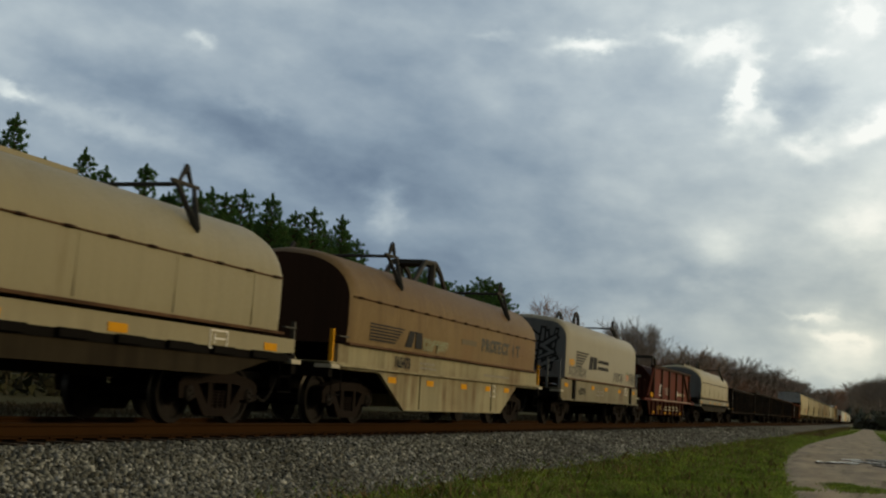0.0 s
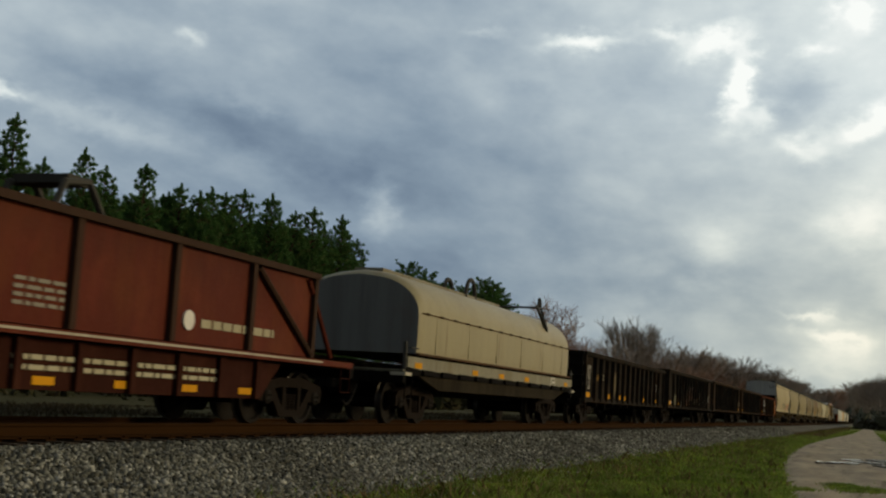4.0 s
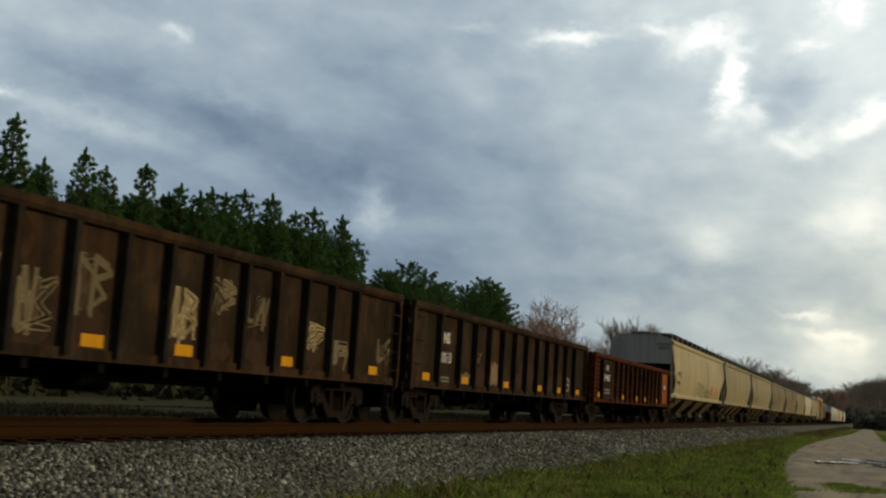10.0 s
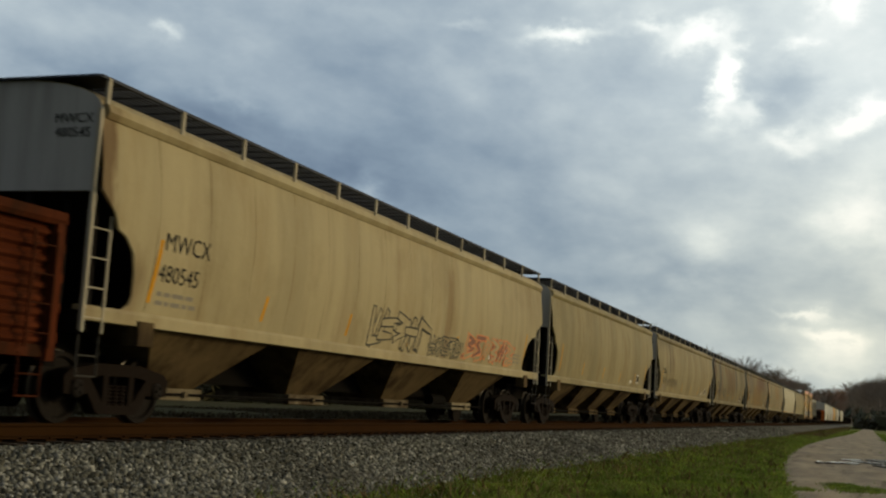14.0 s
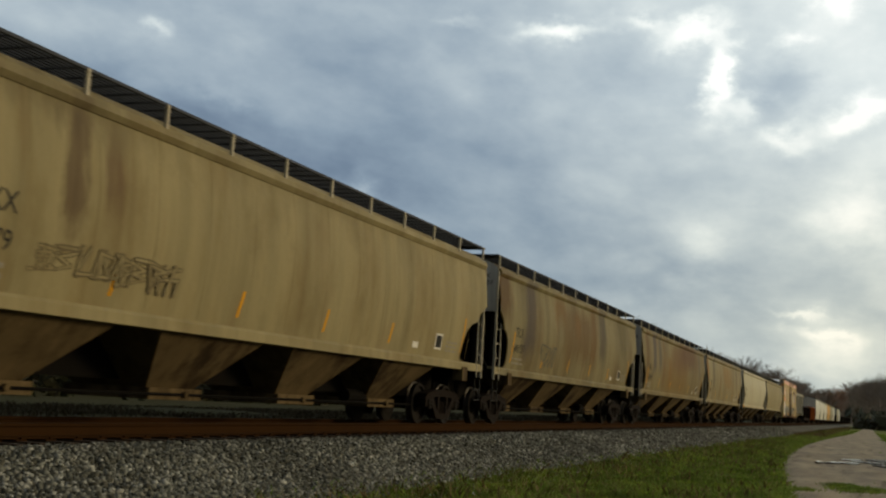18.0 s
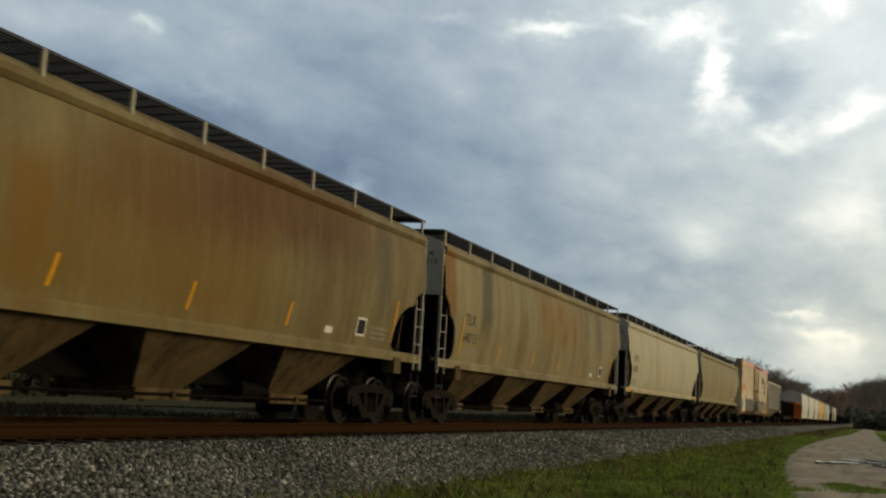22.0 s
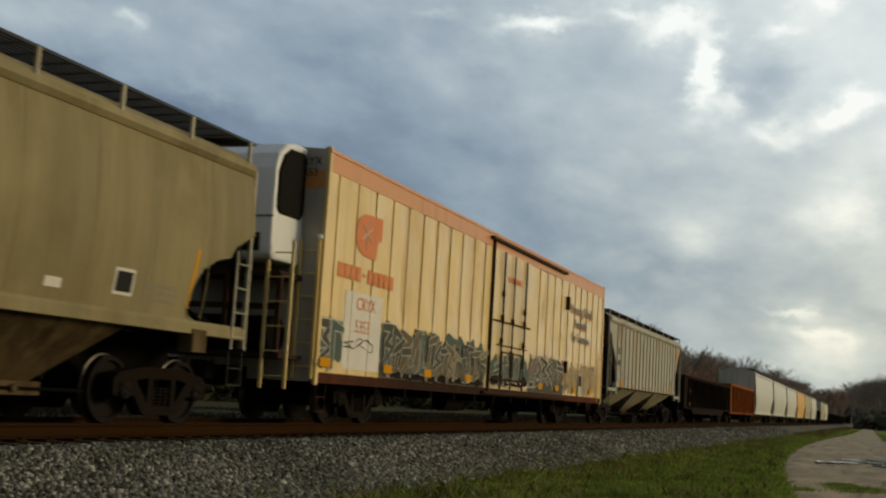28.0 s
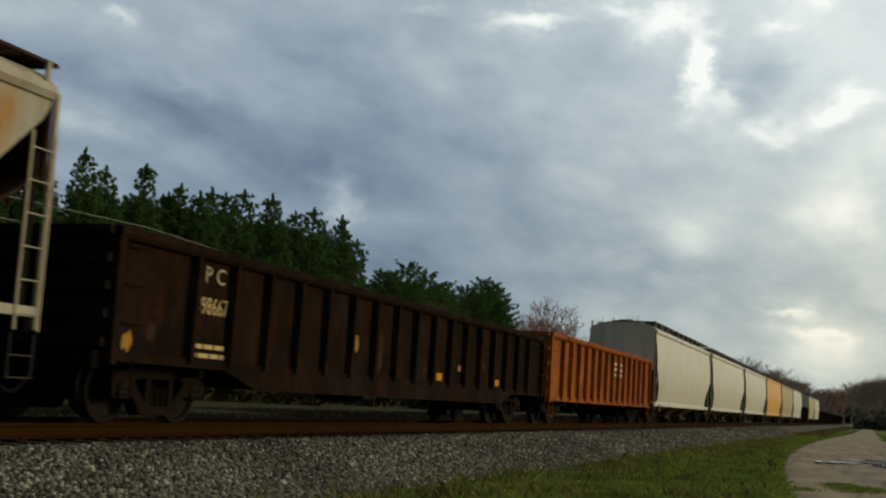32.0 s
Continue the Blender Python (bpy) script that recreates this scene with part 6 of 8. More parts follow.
                    part("stake_pocket", Shape().box(*sorted((q * 1.47, q * 1.53)), y - 0.30, y + 0.30, z0 - 0.10, z0 + 0.01), UNDER, car)
            else:
                for y in (1.75, L - 1.75):
                    part("bolster_pocket", Shape().box(*sorted((q * 1.46, q * 1.53)), y - 0.16, y + 0.16, z0 - 0.02, 1.43), UNDER, car)
                part("sill_lip", Shape().box(*sorted((q * 1.40, q * 1.53)), 0.15, L - 0.15, z0 - 0.03, z0 + 0.02), frame_mat, car)
        if kind == "round":
            part("ridge_walk", Shape().box(-0.34, 0.34, y0 + 0.5, y1 - 4.0, 3.27, 3.37), frame_mat, hood, "raised strip along the hood's top")
    part("deck", Shape().box(-1.38, 1.38, 0.2, L - 0.2, 1.02, 1.12), UNDER, car)
    part("trough", Shape().along_y([(-1.2, 1.1), (-0.4, 0.62), (0.4, 0.62), (1.2, 1.1)], 3.6, L - 3.6), UNDER, car)
    centre_sill(car, 0.1, L - 0.1, 0.62, 1.04)
    for y, o in ((0.0, -1), (L, 1)):
        part("end_platform", Shape().box(-1.45, 1.45, *sorted((y, y - o * 0.75)), 1.08, 1.14), frame_mat, car)
        part("end_sill", Shape().box(-1.45, 1.45, *sorted((y, y - o * 0.14)), 0.86, 1.12), UNDER, car)
        yy = y - o * 0.12
        for q in (1, -1):
            if kind == "square":
                for x in (1.42, 1.02):
                    part("handrail_post", Shape().box(*sorted((q * (x - 0.03), q * (x + 0.03))), yy - 0.02, yy + 0.02, 0.9, 2.05), GREYEND, car)
                part("handrail", Shape().path([(q * 1.42, yy, 1.95), (q * 1.0, yy, 1.95), (q * 1.0, yy, 1.5), (q * 1.42, yy, 1.5)], 0.018, 6), GREYEND, car)
            else:
                part("corner_post", Shape().box(*sorted((q * 1.38, q * 1.45)), yy - 0.03, yy + 0.03, 1.1, 1.72), YELLOW if kind == "bathtub" else BRACKET, car)
                part("grab_iron", Shape().path([(q * 1.46, yy - o * 0.1, 1.60), (q * 1.52, yy - o * 0.1, 1.60), (q * 1.52, yy - o * 0.48, 1.60), (q * 1.46, yy - o * 0.48, 1.60)], 0.012, 6), BRACKET, car)
            part("corner_step", Shape().box(*sorted((q * 1.18, q * 1.52)), *sorted((y + o * 0.05, y - o * 0.3)), 1.02, 1.09), WHITEBAR, car, "pale corner footboard")
            step(car, y - o * 0.35, q * 1.44, 1.05, UNDER)
        coupler(car, y, o)
    W = 1.485 if kind != "bathtub" else 1.44
    zr = 0.84 if kind == "bathtub" else 1.19
    for y in ((2.8, 5.0, 7.3, 9.2, L - 3.5) if kind == "bathtub" else (0.55, 4.4, 6.6, 9.0, L - 1.2)):
        side_plate(car, "reflector", y, y + 0.42, zr, zr + 0.12, YELLOW, W, "yellow reflective strip")
    if kind != "bathtub":
        white_frame(car, L - 2.85, L - 2.35, 1.12, 1.40, W + 0.002)
    truck(car, 1.75, near)
    truck(car, L - 1.75, near)
    return car


def shield_car(label, where, L):
    """Flat car with a dark red framed hood: flat ends with cut corners, posts and braces along the sides."""
    car = thing("coil_car", label, "coil car", "cars of the train", where)
    a, b, z0, z1 = 3.3, 14.3, 1.16, 2.52
    oct_ = [(-1.36, z0), (1.36, z0), (1.36, z1 - 0.42), (0.98, z1), (-0.98, z1), (-1.36, z1 - 0.42)]
    # the hood body takes the darker maroon for its unlit end
    part("hood", Shape().along_y(oct_, a - 0.25, b - 0.05), DARKMAROON, car, "dark red hood with cut corners")
    for y, o in ((a - 0.25, -1), (b - 0.05, 1)):
        for x in (-0.7, 0.0, 0.7):
            part("end_rib", Shape().box(x - 0.05, x + 0.05, *sorted((y, y + o * 0.07)), z0, z1 - 0.05), MAROON, car)
    for q in (1, -1):
        part("hood_side", Shape().along_x([(a, z0), (b, z0), (b, z1 - 0.03), (a, z1)], *sorted((q * 1.36, q * 1.42))), MAROON, car, "rusty red framed hood side")
        for i in range(6):
            y = a + 0.06 + i * (b - a - 0.12) / 5
            part("hood_post", Shape().box(*sorted((q * 1.41, q * 1.50)), y - 0.06, y + 0.06, z0, z1), OXIDE, car)
        for y, d in ((a - 0.35, 1), (b + 0.1, -1)):
            part("diagonal_brace", Shape().rod((q * 1.45, y + d * 0.4, z1 - 0.05), (q * 1.40, y - d * 0.75, z0 + 0.05), 0.05, 6), MAROON, car)
        part("diagonal_brace", Shape().rod((q * 1.47, b - 2.1, z1 - 0.06), (q * 1.47, b - 0.1, z0 + 0.06), 0.05, 6), OXIDE, car)
        part("hood_top_rail", Shape().along_y([(q * 1.34, z1 - 0.02), (q * 1.52, z1 - 0.02), (q * 1.52, z1 + 0.08), (q * 1.34, z1 + 0.08)], a - 0.05, b + 0.05), OXIDE, car)
        part("deck_edge", Shape().box(*sorted((q * 1.36, q * 1.52)), 0.9, L - 0.3, 1.04, 1.14), MAROON, car)
        part("edge_strip", Shape().box(*sorted((q * 1.521, q * 1.527)), 2.6, L - 1.6, 1.085, 1.115), WHITEBAR, car, "white line along the deck edge")
        # set back below the deck: the deck edge's shade is in this maroon
        part("fish_belly_sill", Shape().along_x([(2.7, 1.04), (3.4, 0.42), (L - 3.4, 0.42), (L - 2.7, 1.04)], *sorted((q * 1.24, q * 1.32))), DARKMAROON, car)
        for i in range(9):
            y = 3.6 + i * (L - 7.2) / 8
            part("sill_post", Shape().box(*sorted((q * 1.31, q * 1.39)), y - 0.06, y + 0.06, 0.42, 1.04), DARKMAROON, car)
    part("roof_ridge", Shape().along_y([(-0.98, z1 - 0.01), (-0.7, z1 + 0.10), (0.7, z1 + 0.10), (0.98, z1 - 0.01)], a - 0.1, b - 0.2), OXIDE, car)
    s = Shape()
    for x in (-0.45, 0.45):
        s.path([(x, 8.35, z1), (x, 8.65, z1 + 0.62), (x, 9.15, z1 + 0.70), (x, 9.75, z1)], 0.05, 6)
    s.box(-0.45, 0.45, 8.7, 9.15, z1 + 0.62, z1 + 0.74)
    part("lifting_bow", s, BRACKET, car)
    part("deck", Shape().box(-1.4, 1.4, 0.15, L - 0.15, 1.02, 1.10), UNDER, car)
    part("end_notice", Shape().box(0.25, 0.95, a - 0.33, a - 0.325, 2.02, 2.14), GREYPAINT, car, "pale notice on the hood's end")
    for q in (1, -1):
        part("handrail", Shape().path([(q * 1.4, 0.2, 1.2), (q * 1.4, 0.2, 2.1), (q * 1.0, 0.2, 2.1), (q * 1.0, 0.2, 1.2)], 0.022, 6), DARKMAROON, car)
        part("handrail", Shape().path([(q * 1.4, 1.1, 1.2), (q * 1.4, 1.1, 1.9), (q * 1.4, 1.5, 1.9), (q * 1.4, 1.5, 1.2)], 0.020, 6), DARKMAROON, car)
        step(car, 0.4, q * 1.42, 1.1, DARKMAROON)
        step(car, L - 0.4, q * 1.42, 1.1, DARKMAROON)
    part("yellow_board", Shape().box(1.43, 1.47, 2.75, 3.2, 1.20, 1.40), YELLOW, car, "yellow painted board")
    centre_sill(car, 0.1, L - 0.1, 0.6, 1.12)
    for y, o in ((0.0, -1), (L, 1)):
        coupler(car, y, o)
        part("end_sill", Shape().box(-1.4, 1.4, *sorted((y, y - o * 0.16)), 0.86, 1.14), UNDER, car)
    for i in range(6):
        side_plate(car, "reflector", 4.1 + i * 1.6, 4.5 + i * 1.6, 0.48, 0.58, YELLOW, 1.325)
    truck(car, 1.8)
    truck(car, L - 1.8)
    return car


# ---- refrigerator car ----
def reefer(label, where, L):
    car = thing("refrigerator_car", label, "boxcar", "cars of the train", where)
    W, z0, z1 = 1.56, 0.92, 4.84
    nose = 0.05
    for q in (1, -1):
        # thin sheets that swell and dent a little between their joints
        rows, ny, nz = [], 232, 36
        for j in range(nz + 1):
            z = z0 + (4.42 - z0) * j / nz
            row = []
            for i in range(ny + 1):
                y = nose + (L - nose) * i / ny
                k = min(1.0, max(0.0, (z - 2.0) / 0.5)) * (0.35 if y < 3.2 or 17.7 < y < 22 else 1.0) * (0.0 if 9.6 < y < 13.3 else 1.0)
                dent = 0.5 + 1.15 * noise.noise((y * 1.25 + z * 0.95, z * 1.15 - y * 0.45, 7.3)) + 0.18 * math.cos(2 * math.pi * (y - 0.48) / 0.86)
                row.append((q * (W - 0.026 * k * min(1.5, max(-0.3, dent))), y, z))
            rows.append(row)
        side = part("side_wall", Shape().sheet(rows), REEFER, car, "cream side wall with pressed panels", smooth=True)
        part("wall_lining", Shape().box(*sorted((q * (W - 0.10), q * (W - 0.06))), nose, L, z0, 4.5), REEFEREND, car)
        part("top_band", Shape().box(*sorted((q * (W - 0.06), q * (W + 0.004))), nose, L, 4.42, 4.74), REEFERBAND, side, "faded orange band")
        part("eave", Shape().along_y([(q * (W - 0.10), 4.74), (q * (W + 0.02), 4.74), (q * (W + 0.02), 4.80), (q * (W - 0.10), z1)], nose, L), REEFERBAND, side)
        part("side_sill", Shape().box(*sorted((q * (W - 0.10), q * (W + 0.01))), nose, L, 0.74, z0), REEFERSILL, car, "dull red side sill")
        seam = Shape().box(*sorted((q * (W - 0.01), q * (W + 0.012))), -0.006, 0.006, z0, 4.42).mesh("panel_joint", SEAM)
        for i in range(26):
            y = 0.48 + i * 0.86
            if not 9.5 < y < 13.4:
                at(part("panel_joint", seam, SEAM, car), 0, y, 0)
        # plug door with locking rods
        d = part("door", Shape().box(*sorted((q * W, q * (W + 0.05))), 9.75, 13.15, 0.98, 4.40), REEFER, car, "cream sliding plug door")
        for y, r, marked in ((10.50, 0.026, (2.05, 2.62, 3.25)), (11.42, 0.020, (2.6,)), (12.55, 0.026, (2.05, 2.62, 2.95))):
            rod = part("locking_rod", Shape().rod((q * (W + 0.09), y, 0.92), (q * (W + 0.09), y, 4.40), r, 6), RODM, d)
            for z in marked:
                part("rod_bracket", Shape().hull([(q * (W + 0.05), y - 0.05, z), (q * (W + 0.05), y + 0.05, z), (q * (W + 0.05), y + 0.035, z + 0.16), (q * (W + 0.05), y - 0.035, z + 0.16)], [(q * (W + 0.12), y - 0.04, z + 0.02), (q * (W + 0.12), y + 0.04, z + 0.02), (q * (W + 0.12), y + 0.025, z + 0.14), (q * (W + 0.12), y - 0.025, z + 0.14)]), OXIDE, d)
        part("cross_rod", Shape().rod((q * (W + 0.08), 9.8, 2.62), (q * (W + 0.08), 13.1, 2.62), 0.022, 6), RODM, d)
        part("cross_rod", Shape().rod((q * (W + 0.08), 9.8, 1.16), (q * (W + 0.08), 13.1, 1.16), 0.028, 6), OXIDE, d)
        part("cross_rod", Shape().rod((q * (W + 0.08), 10.1, 2.02), (q * (W + 0.08), 12.9, 2.02), 0.016, 6), RODM, d)
        for ya, yb in ((10.62, 11.30), (11.60, 12.40)):
            part("latch_frame", Shape().path([(q * (W + 0.07), ya, 1.18), (q * (W + 0.07), ya, 1.86), (q * (W + 0.07), yb, 1.86), (q * (W + 0.07), yb, 1.18)], 0.018, 5), RODM, d)
        part("door_crank", Shape().hull([(q * (W + 0.05), 11.36, 1.28), (q * (W + 0.05), 11.54, 1.28), (q * (W + 0.05), 11.52, 1.92), (q * (W + 0.05), 11.40, 1.92)], [(q * (W + 0.11), 11.38, 1.30), (q * (W + 0.11), 11.52, 1.30), (q * (W + 0.11), 11.50, 1.90), (q * (W + 0.11), 11.42, 1.90)]), OXIDE, d, "rusty door crank")
        part("door_frame_post", Shape().box(*sorted((q * W, q * (W + 0.07))), 9.64, 9.71, 0.75, 4.60), RODM, car)
        part("door_frame_post", Shape().box(*sorted((q * W, q * (W + 0.03))), 13.18, 13.27, 0.95, 4.45), REEFER, car)
        part("upper_track", Shape().box(*sorted((q * W, q * (W + 0.10))), 9.4, 17.2, 4.60, 4.67), RODM, car, "rusty door track")
        part("lower_track", Shape().box(*sorted((q * W, q * (W + 0.10))), 9.2, 17.6, 0.78, 0.84), OXIDE, car)
        part("door_stop", Shape().box(*sorted((q * W, q * (W + 0.1))), 17.4, 17.55, 3.55, 3.95), OXIDE, car)
        part("door_stop", Shape().box(*sorted((q * W, q * (W + 0.1))), 17.4, 17.55, 1.6, 1.95), OXIDE, car)
        ladder(car, 22.1, 22.75, 0.75, 2.45, q * (W + 0.05), 5, REEFER)
        part("corner_post", Shape().box(*sorted((q * (W - 0.05), q * (W + 0.015))), nose - 0.02, nose + 0.08, 0.7, z1), REEFER, car)
        part("corner_post", Shape().box(*sorted((q * (W - 0.05), q * (W + 0.015))), L - 0.08, L + 0.02, 0.7, z1), REEFER, car)
        for y in (0.15, L - 0.5):
            step(car, y + 0.2, q * (W - 0.03), 0.75, OXIDE)
    part("roof", Shape().along_y([(-W + 0.05, 4.70), (W - 0.05, 4.70), (W - 0.05, 4.80), (0, 4.92), (-W + 0.05, 4.80)], nose, L), REEFEREND, car)
    part("rear_end_wall", Shape().box(-W + 0.05, W - 0.05, L - 0.06, L, 0.75, 4.8), REEFEREND, car)
    e = part("front_end_wall", Shape().box(-W + 0.05, W - 0.05, nose, nose + 0.06, 0.75, 4.8), REEFEREND, car, "grey end wall with an orange band")
    part("end_band", Shape().box(-W + 0.06, W - 0.06, nose - 0.006, nose - 0.001, 4.10, 4.42), REEFERBAND, e)
    # cooling unit on the leading end
    prof = [(nose, 2.72), (-0.98, 2.72), (-1.05, 2.80), (-1.06, 4.25), (-0.96, 4.52), (-0.72, 4.72), (-0.35, 4.80), (nose, 4.80)]
    u = part("cooling_unit", Shape().along_x(prof, -1.30, 1.12), UNITWHITE, car, "white rounded cooling unit", bevel=0.05)
    ring = [(-0.98, 3.60), (-0.88, 3.50), (-0.12, 3.50), (-0.02, 3.62), (-0.02, 4.56), (-0.10, 4.68), (-0.60, 4.66), (-0.84, 4.50), (-0.98, 4.22)]
    part("air_intake", Shape().hull([(1.121, a, b) for a, b in ring], [(1.16, a * 0.94 - 0.02, b * 0.97 + 0.12) for a, b in ring]), CAVITY, u, "black rounded air intake")
    part("unit_panel_joint", Shape().box(-1.25, 1.125, -1.075, -1.06, 3.42, 3.45), GREYEND, u)
    part("unit_panel_joint", Shape().box(-0.2, -0.17, -1.075, -1.06, 2.8, 3.42), GREYEND, u)
    part("vent_grille", Shape().box(0.3, 0.9, -1.08, -1.06, 2.85, 3.15), CAVITY, u)
    part("fuel_frame", Shape().box(-1.2, 1.2, -0.8, 0.0, 2.46, 2.55).box(-1.2, 1.2, -0.8, -0.72, 1.9, 2.0).box(-1.2, 1.3, -0.85, 0.0, 1.10, 1.18), OXIDE, car)
    for x in (-1.2, 0.2, 1.2):
        part("frame_post", Shape().box(x - 0.04, x + 0.04, -0.82, -0.74, 1.1, 2.5), OXIDE, car)
    part("fuel_tank", Shape().rod((-1.0, -0.42, 1.5), (1.0, -0.42, 1.5), 0.32, 16), UNDER, car)
    end_ladder(car, -0.86, 1.0, 1.45, 0.6, 3.05, 6, REEFER)
    end_ladder(car, nose - 0.06, 1.15, 1.5, 0.8, 3.2, 6, REEFER)
    part("gauge_box", Shape().rod((1.52, -0.05, 3.2), (1.52, -0.05, 3.27), 0.05, 10), UNITWHITE, car)
    centre_sill(car, -0.6, L - 0.1, 0.6, 0.95)
    for y, o in ((-0.55, -1), (L, 1)):
        coupler(car, y, o)
    for i in range(12):
        y = 3.0 + i * (L - 6) / 11
        part("cross_bearer", Shape().box(-W + 0.1, W - 0.1, y - 0.06, y + 0.06, 0.58, 0.75), UNDER, car)
    part("air_tank", Shape().rod((0.6, 9.0, 0.5), (0.6, 10.3, 0.5), 0.2, 12), UNDER, car)
    # owner's device as plain shapes, and lettering as bars
    o = 1.566
    ring = [(0, 1.85 + 0.52 * math.cos(a), 3.53 + 0.40 * math.sin(a)) for a in [math.pi / 2 + math.pi * i / 10 for i in range(11)]] + [(0, 2.32, 3.12), (0, 2.36, 3.50), (0, 2.55, 3.50), (0, 2.55, 3.94)]
    part("emblem", Shape().hull([(o, y, z) for _, y, z in ring], [(o + 0.005, y, z) for _, y, z in ring]), ORANGEPAINT, car, "orange emblem")
    st = Shape()
    for i in range(3):
        a = math.pi * i / 3 + 0.5
        st.rod((o + 0.006, 1.82 - 0.26 * math.cos(a), 3.55 - 0.28 * math.sin(a)), (o + 0.006, 1.82 + 0.26 * math.cos(a), 3.55 + 0.28 * math.sin(a)), 0.014, 4)
    part("emblem_star", st, WHITEPAINT, car)
    for i in range(10):
        y, d, za, zb = 0.765 + i * 0.265, 0.065 if i == 4 else 0.105, 2.75 if i == 4 else 2.64, 2.80 if i == 4 else 2.90
        part("name_bar", Shape().box(o, o + 0.005, y - d, y + d, za, zb), ORANGEPAINT, car)
    side_plate(car, "white_panel", 1.06, 2.77, 1.02, 2.44, WHITEPAINT, o - 0.004, "white number panel")
    lettering(car, "CRYX", 1.55, 2.12, 0.34, ORANGEPAINT, o + 0.006)
    lettering(car, "5353", 1.55, 1.70, 0.34, ORANGEPAINT, o + 0.006)
    scrawl(car, "tag", 1.15, 2.5, 1.36, 1.62, o + 0.006, BLACKPAINT, 3, 4, 0.03)
    end_lettering(car, "CRYX\n5353", 1.15, 4.52, 0.2, BLACKPAINT, nose - 0.012)
    for i, line in enumerate(("Protecting Today's", "Perishables", "For Tomorrow")):
        lettering(car, line, 18.05 + (0.0, 0.55, 0.25)[i], 3.48 - i * 0.44, 0.40, ORANGEPAINT, o + 0.004)
        lettering(car, line, 18.02 + (0.0, 0.55, 0.25)[i], 3.52 - i * 0.44, 0.40, SLOGAN, o + 0.009)
    # spray paint along the lower wall
    blotch(car, "spray_fill", 0.15, 1.0, 0.95, 1.95, o, TEALPAINT, 11, 2)
    # a muted field first, then interlocking letters with thin pale rims
    blotch(car, "spray_fill", 2.8, 9.4, 0.93, 2.05, o, TEALPAINT, 13, 9)
    for ya, yb in ((2.8, 9.45), (13.35, 17.4)):
        side_plate(car, "spray_base", ya, yb, 0.925, 1.22, GREYSPRAY, o + 0.001, "grey sprayed base of the lettering")
    blotch(car, "spray_fill", 2.9, 9.3, 0.93, 1.88, o + 0.005, GREYSPRAY, 12, 15)
    blotch(car, "spray_fill", 3.2, 9.0, 0.93, 1.45, o + 0.012, OLIVESPRAY, 14, 9)
    blotch(car, "spray_fill", 3.0, 9.2, 0.92, 1.10, o + 0.017, BLACKGON, 18, 10)
    wildstyle(car, 2.9, 5.9, 0.97, 1.98, o + 0.022, (GREYSPRAY, OLIVESPRAY, GREYSPRAY, TEALPAINT), SPRAYWHITE, 21, 6, 0.15, 0.018)
    wildstyle(car, 5.7, 9.4, 0.97, 1.85, o + 0.024, (GREYSPRAY, OLIVESPRAY, GREYSPRAY, KHAKI), SPRAYWHITE, 22, 8, 0.13, 0.017)
    blotch(car, "spray_fill", 9.85, 13.05, 0.99, 1.85, o + 0.055, TEALPAINT, 15, 6)
    blotch(car, "spray_fill", 9.9, 13.0, 0.98, 1.30, o + 0.059, BLACKGON, 19, 6)
    wildstyle(car, 10.0, 12.9, 1.05, 1.8, o + 0.064, (TEALPAINT, GREYSPRAY, BLACKGON), SPRAYWHITE, 24, 5, 0.13, 0.022)
    blotch(car, "spray_fill", 13.4, 17.6, 1.3, 2.02, o - 0.004, PINKSPRAY, 31, 6)
    blotch(car, "spray_fill", 13.4, 17.3, 0.95, 1.65, o, OLIVESPRAY, 16, 8)
    blotch(car, "spray_fill", 13.6, 17.1, 0.93, 1.3, o + 0.004, GREYSPRAY, 20, 6)
    wildstyle(car, 13.5, 17.2, 0.97, 1.95, o + 0.008, (GREYSPRAY, MOSSSPRAY, MOSSSPRAY), SPRAYWHITE, 25, 6, 0.125, 0.030)
    blotch(car, "spray_fill", 17.5, 21.8, 0.95, 1.78, o - 0.004, TAUPESPRAY, 17, 9)
    wildstyle(car, 17.5, 21.7, 0.97, 1.95, o, (TAUPESPRAY, TAUPESPRAY, KHAKI), OLIVESPRAY, 26, 6, 0.15, 0.016)
    wildstyle(car, 0.12, 0.98, 0.97, 1.85, o + 0.006, (TEALPAINT, GREYSPRAY), SPRAYWHITE, 28, 2, 0.15, 0.025)
    bars(car, "faded_tag", 11.0, 12.2, 3.62, 3.90, 1, ORANGEPAINT, o + 0.052)
    for y in (0.1, 2.95, 5.2, 7.9, 14.4, 16.3, 18.6, 20.9):
        side_plate(car, "reflector", y, y + 0.42, 1.02, 1.18, YELLOW, o + 0.040, "yellow reflective strip")
    side_plate(car, "notice", 19.28, 19.72, 0.94, 1.62, SPRAYWHITE, o + 0.036, "white notice with a black stencil")
    side_plate(car, "data_stencil", 19.32, 19.68, 1.24, 1.58, BLACKPAINT, o + 0.042, "black data stencil")
    truck(car, 3.05)
    truck(car, L - 3.8)
    return car


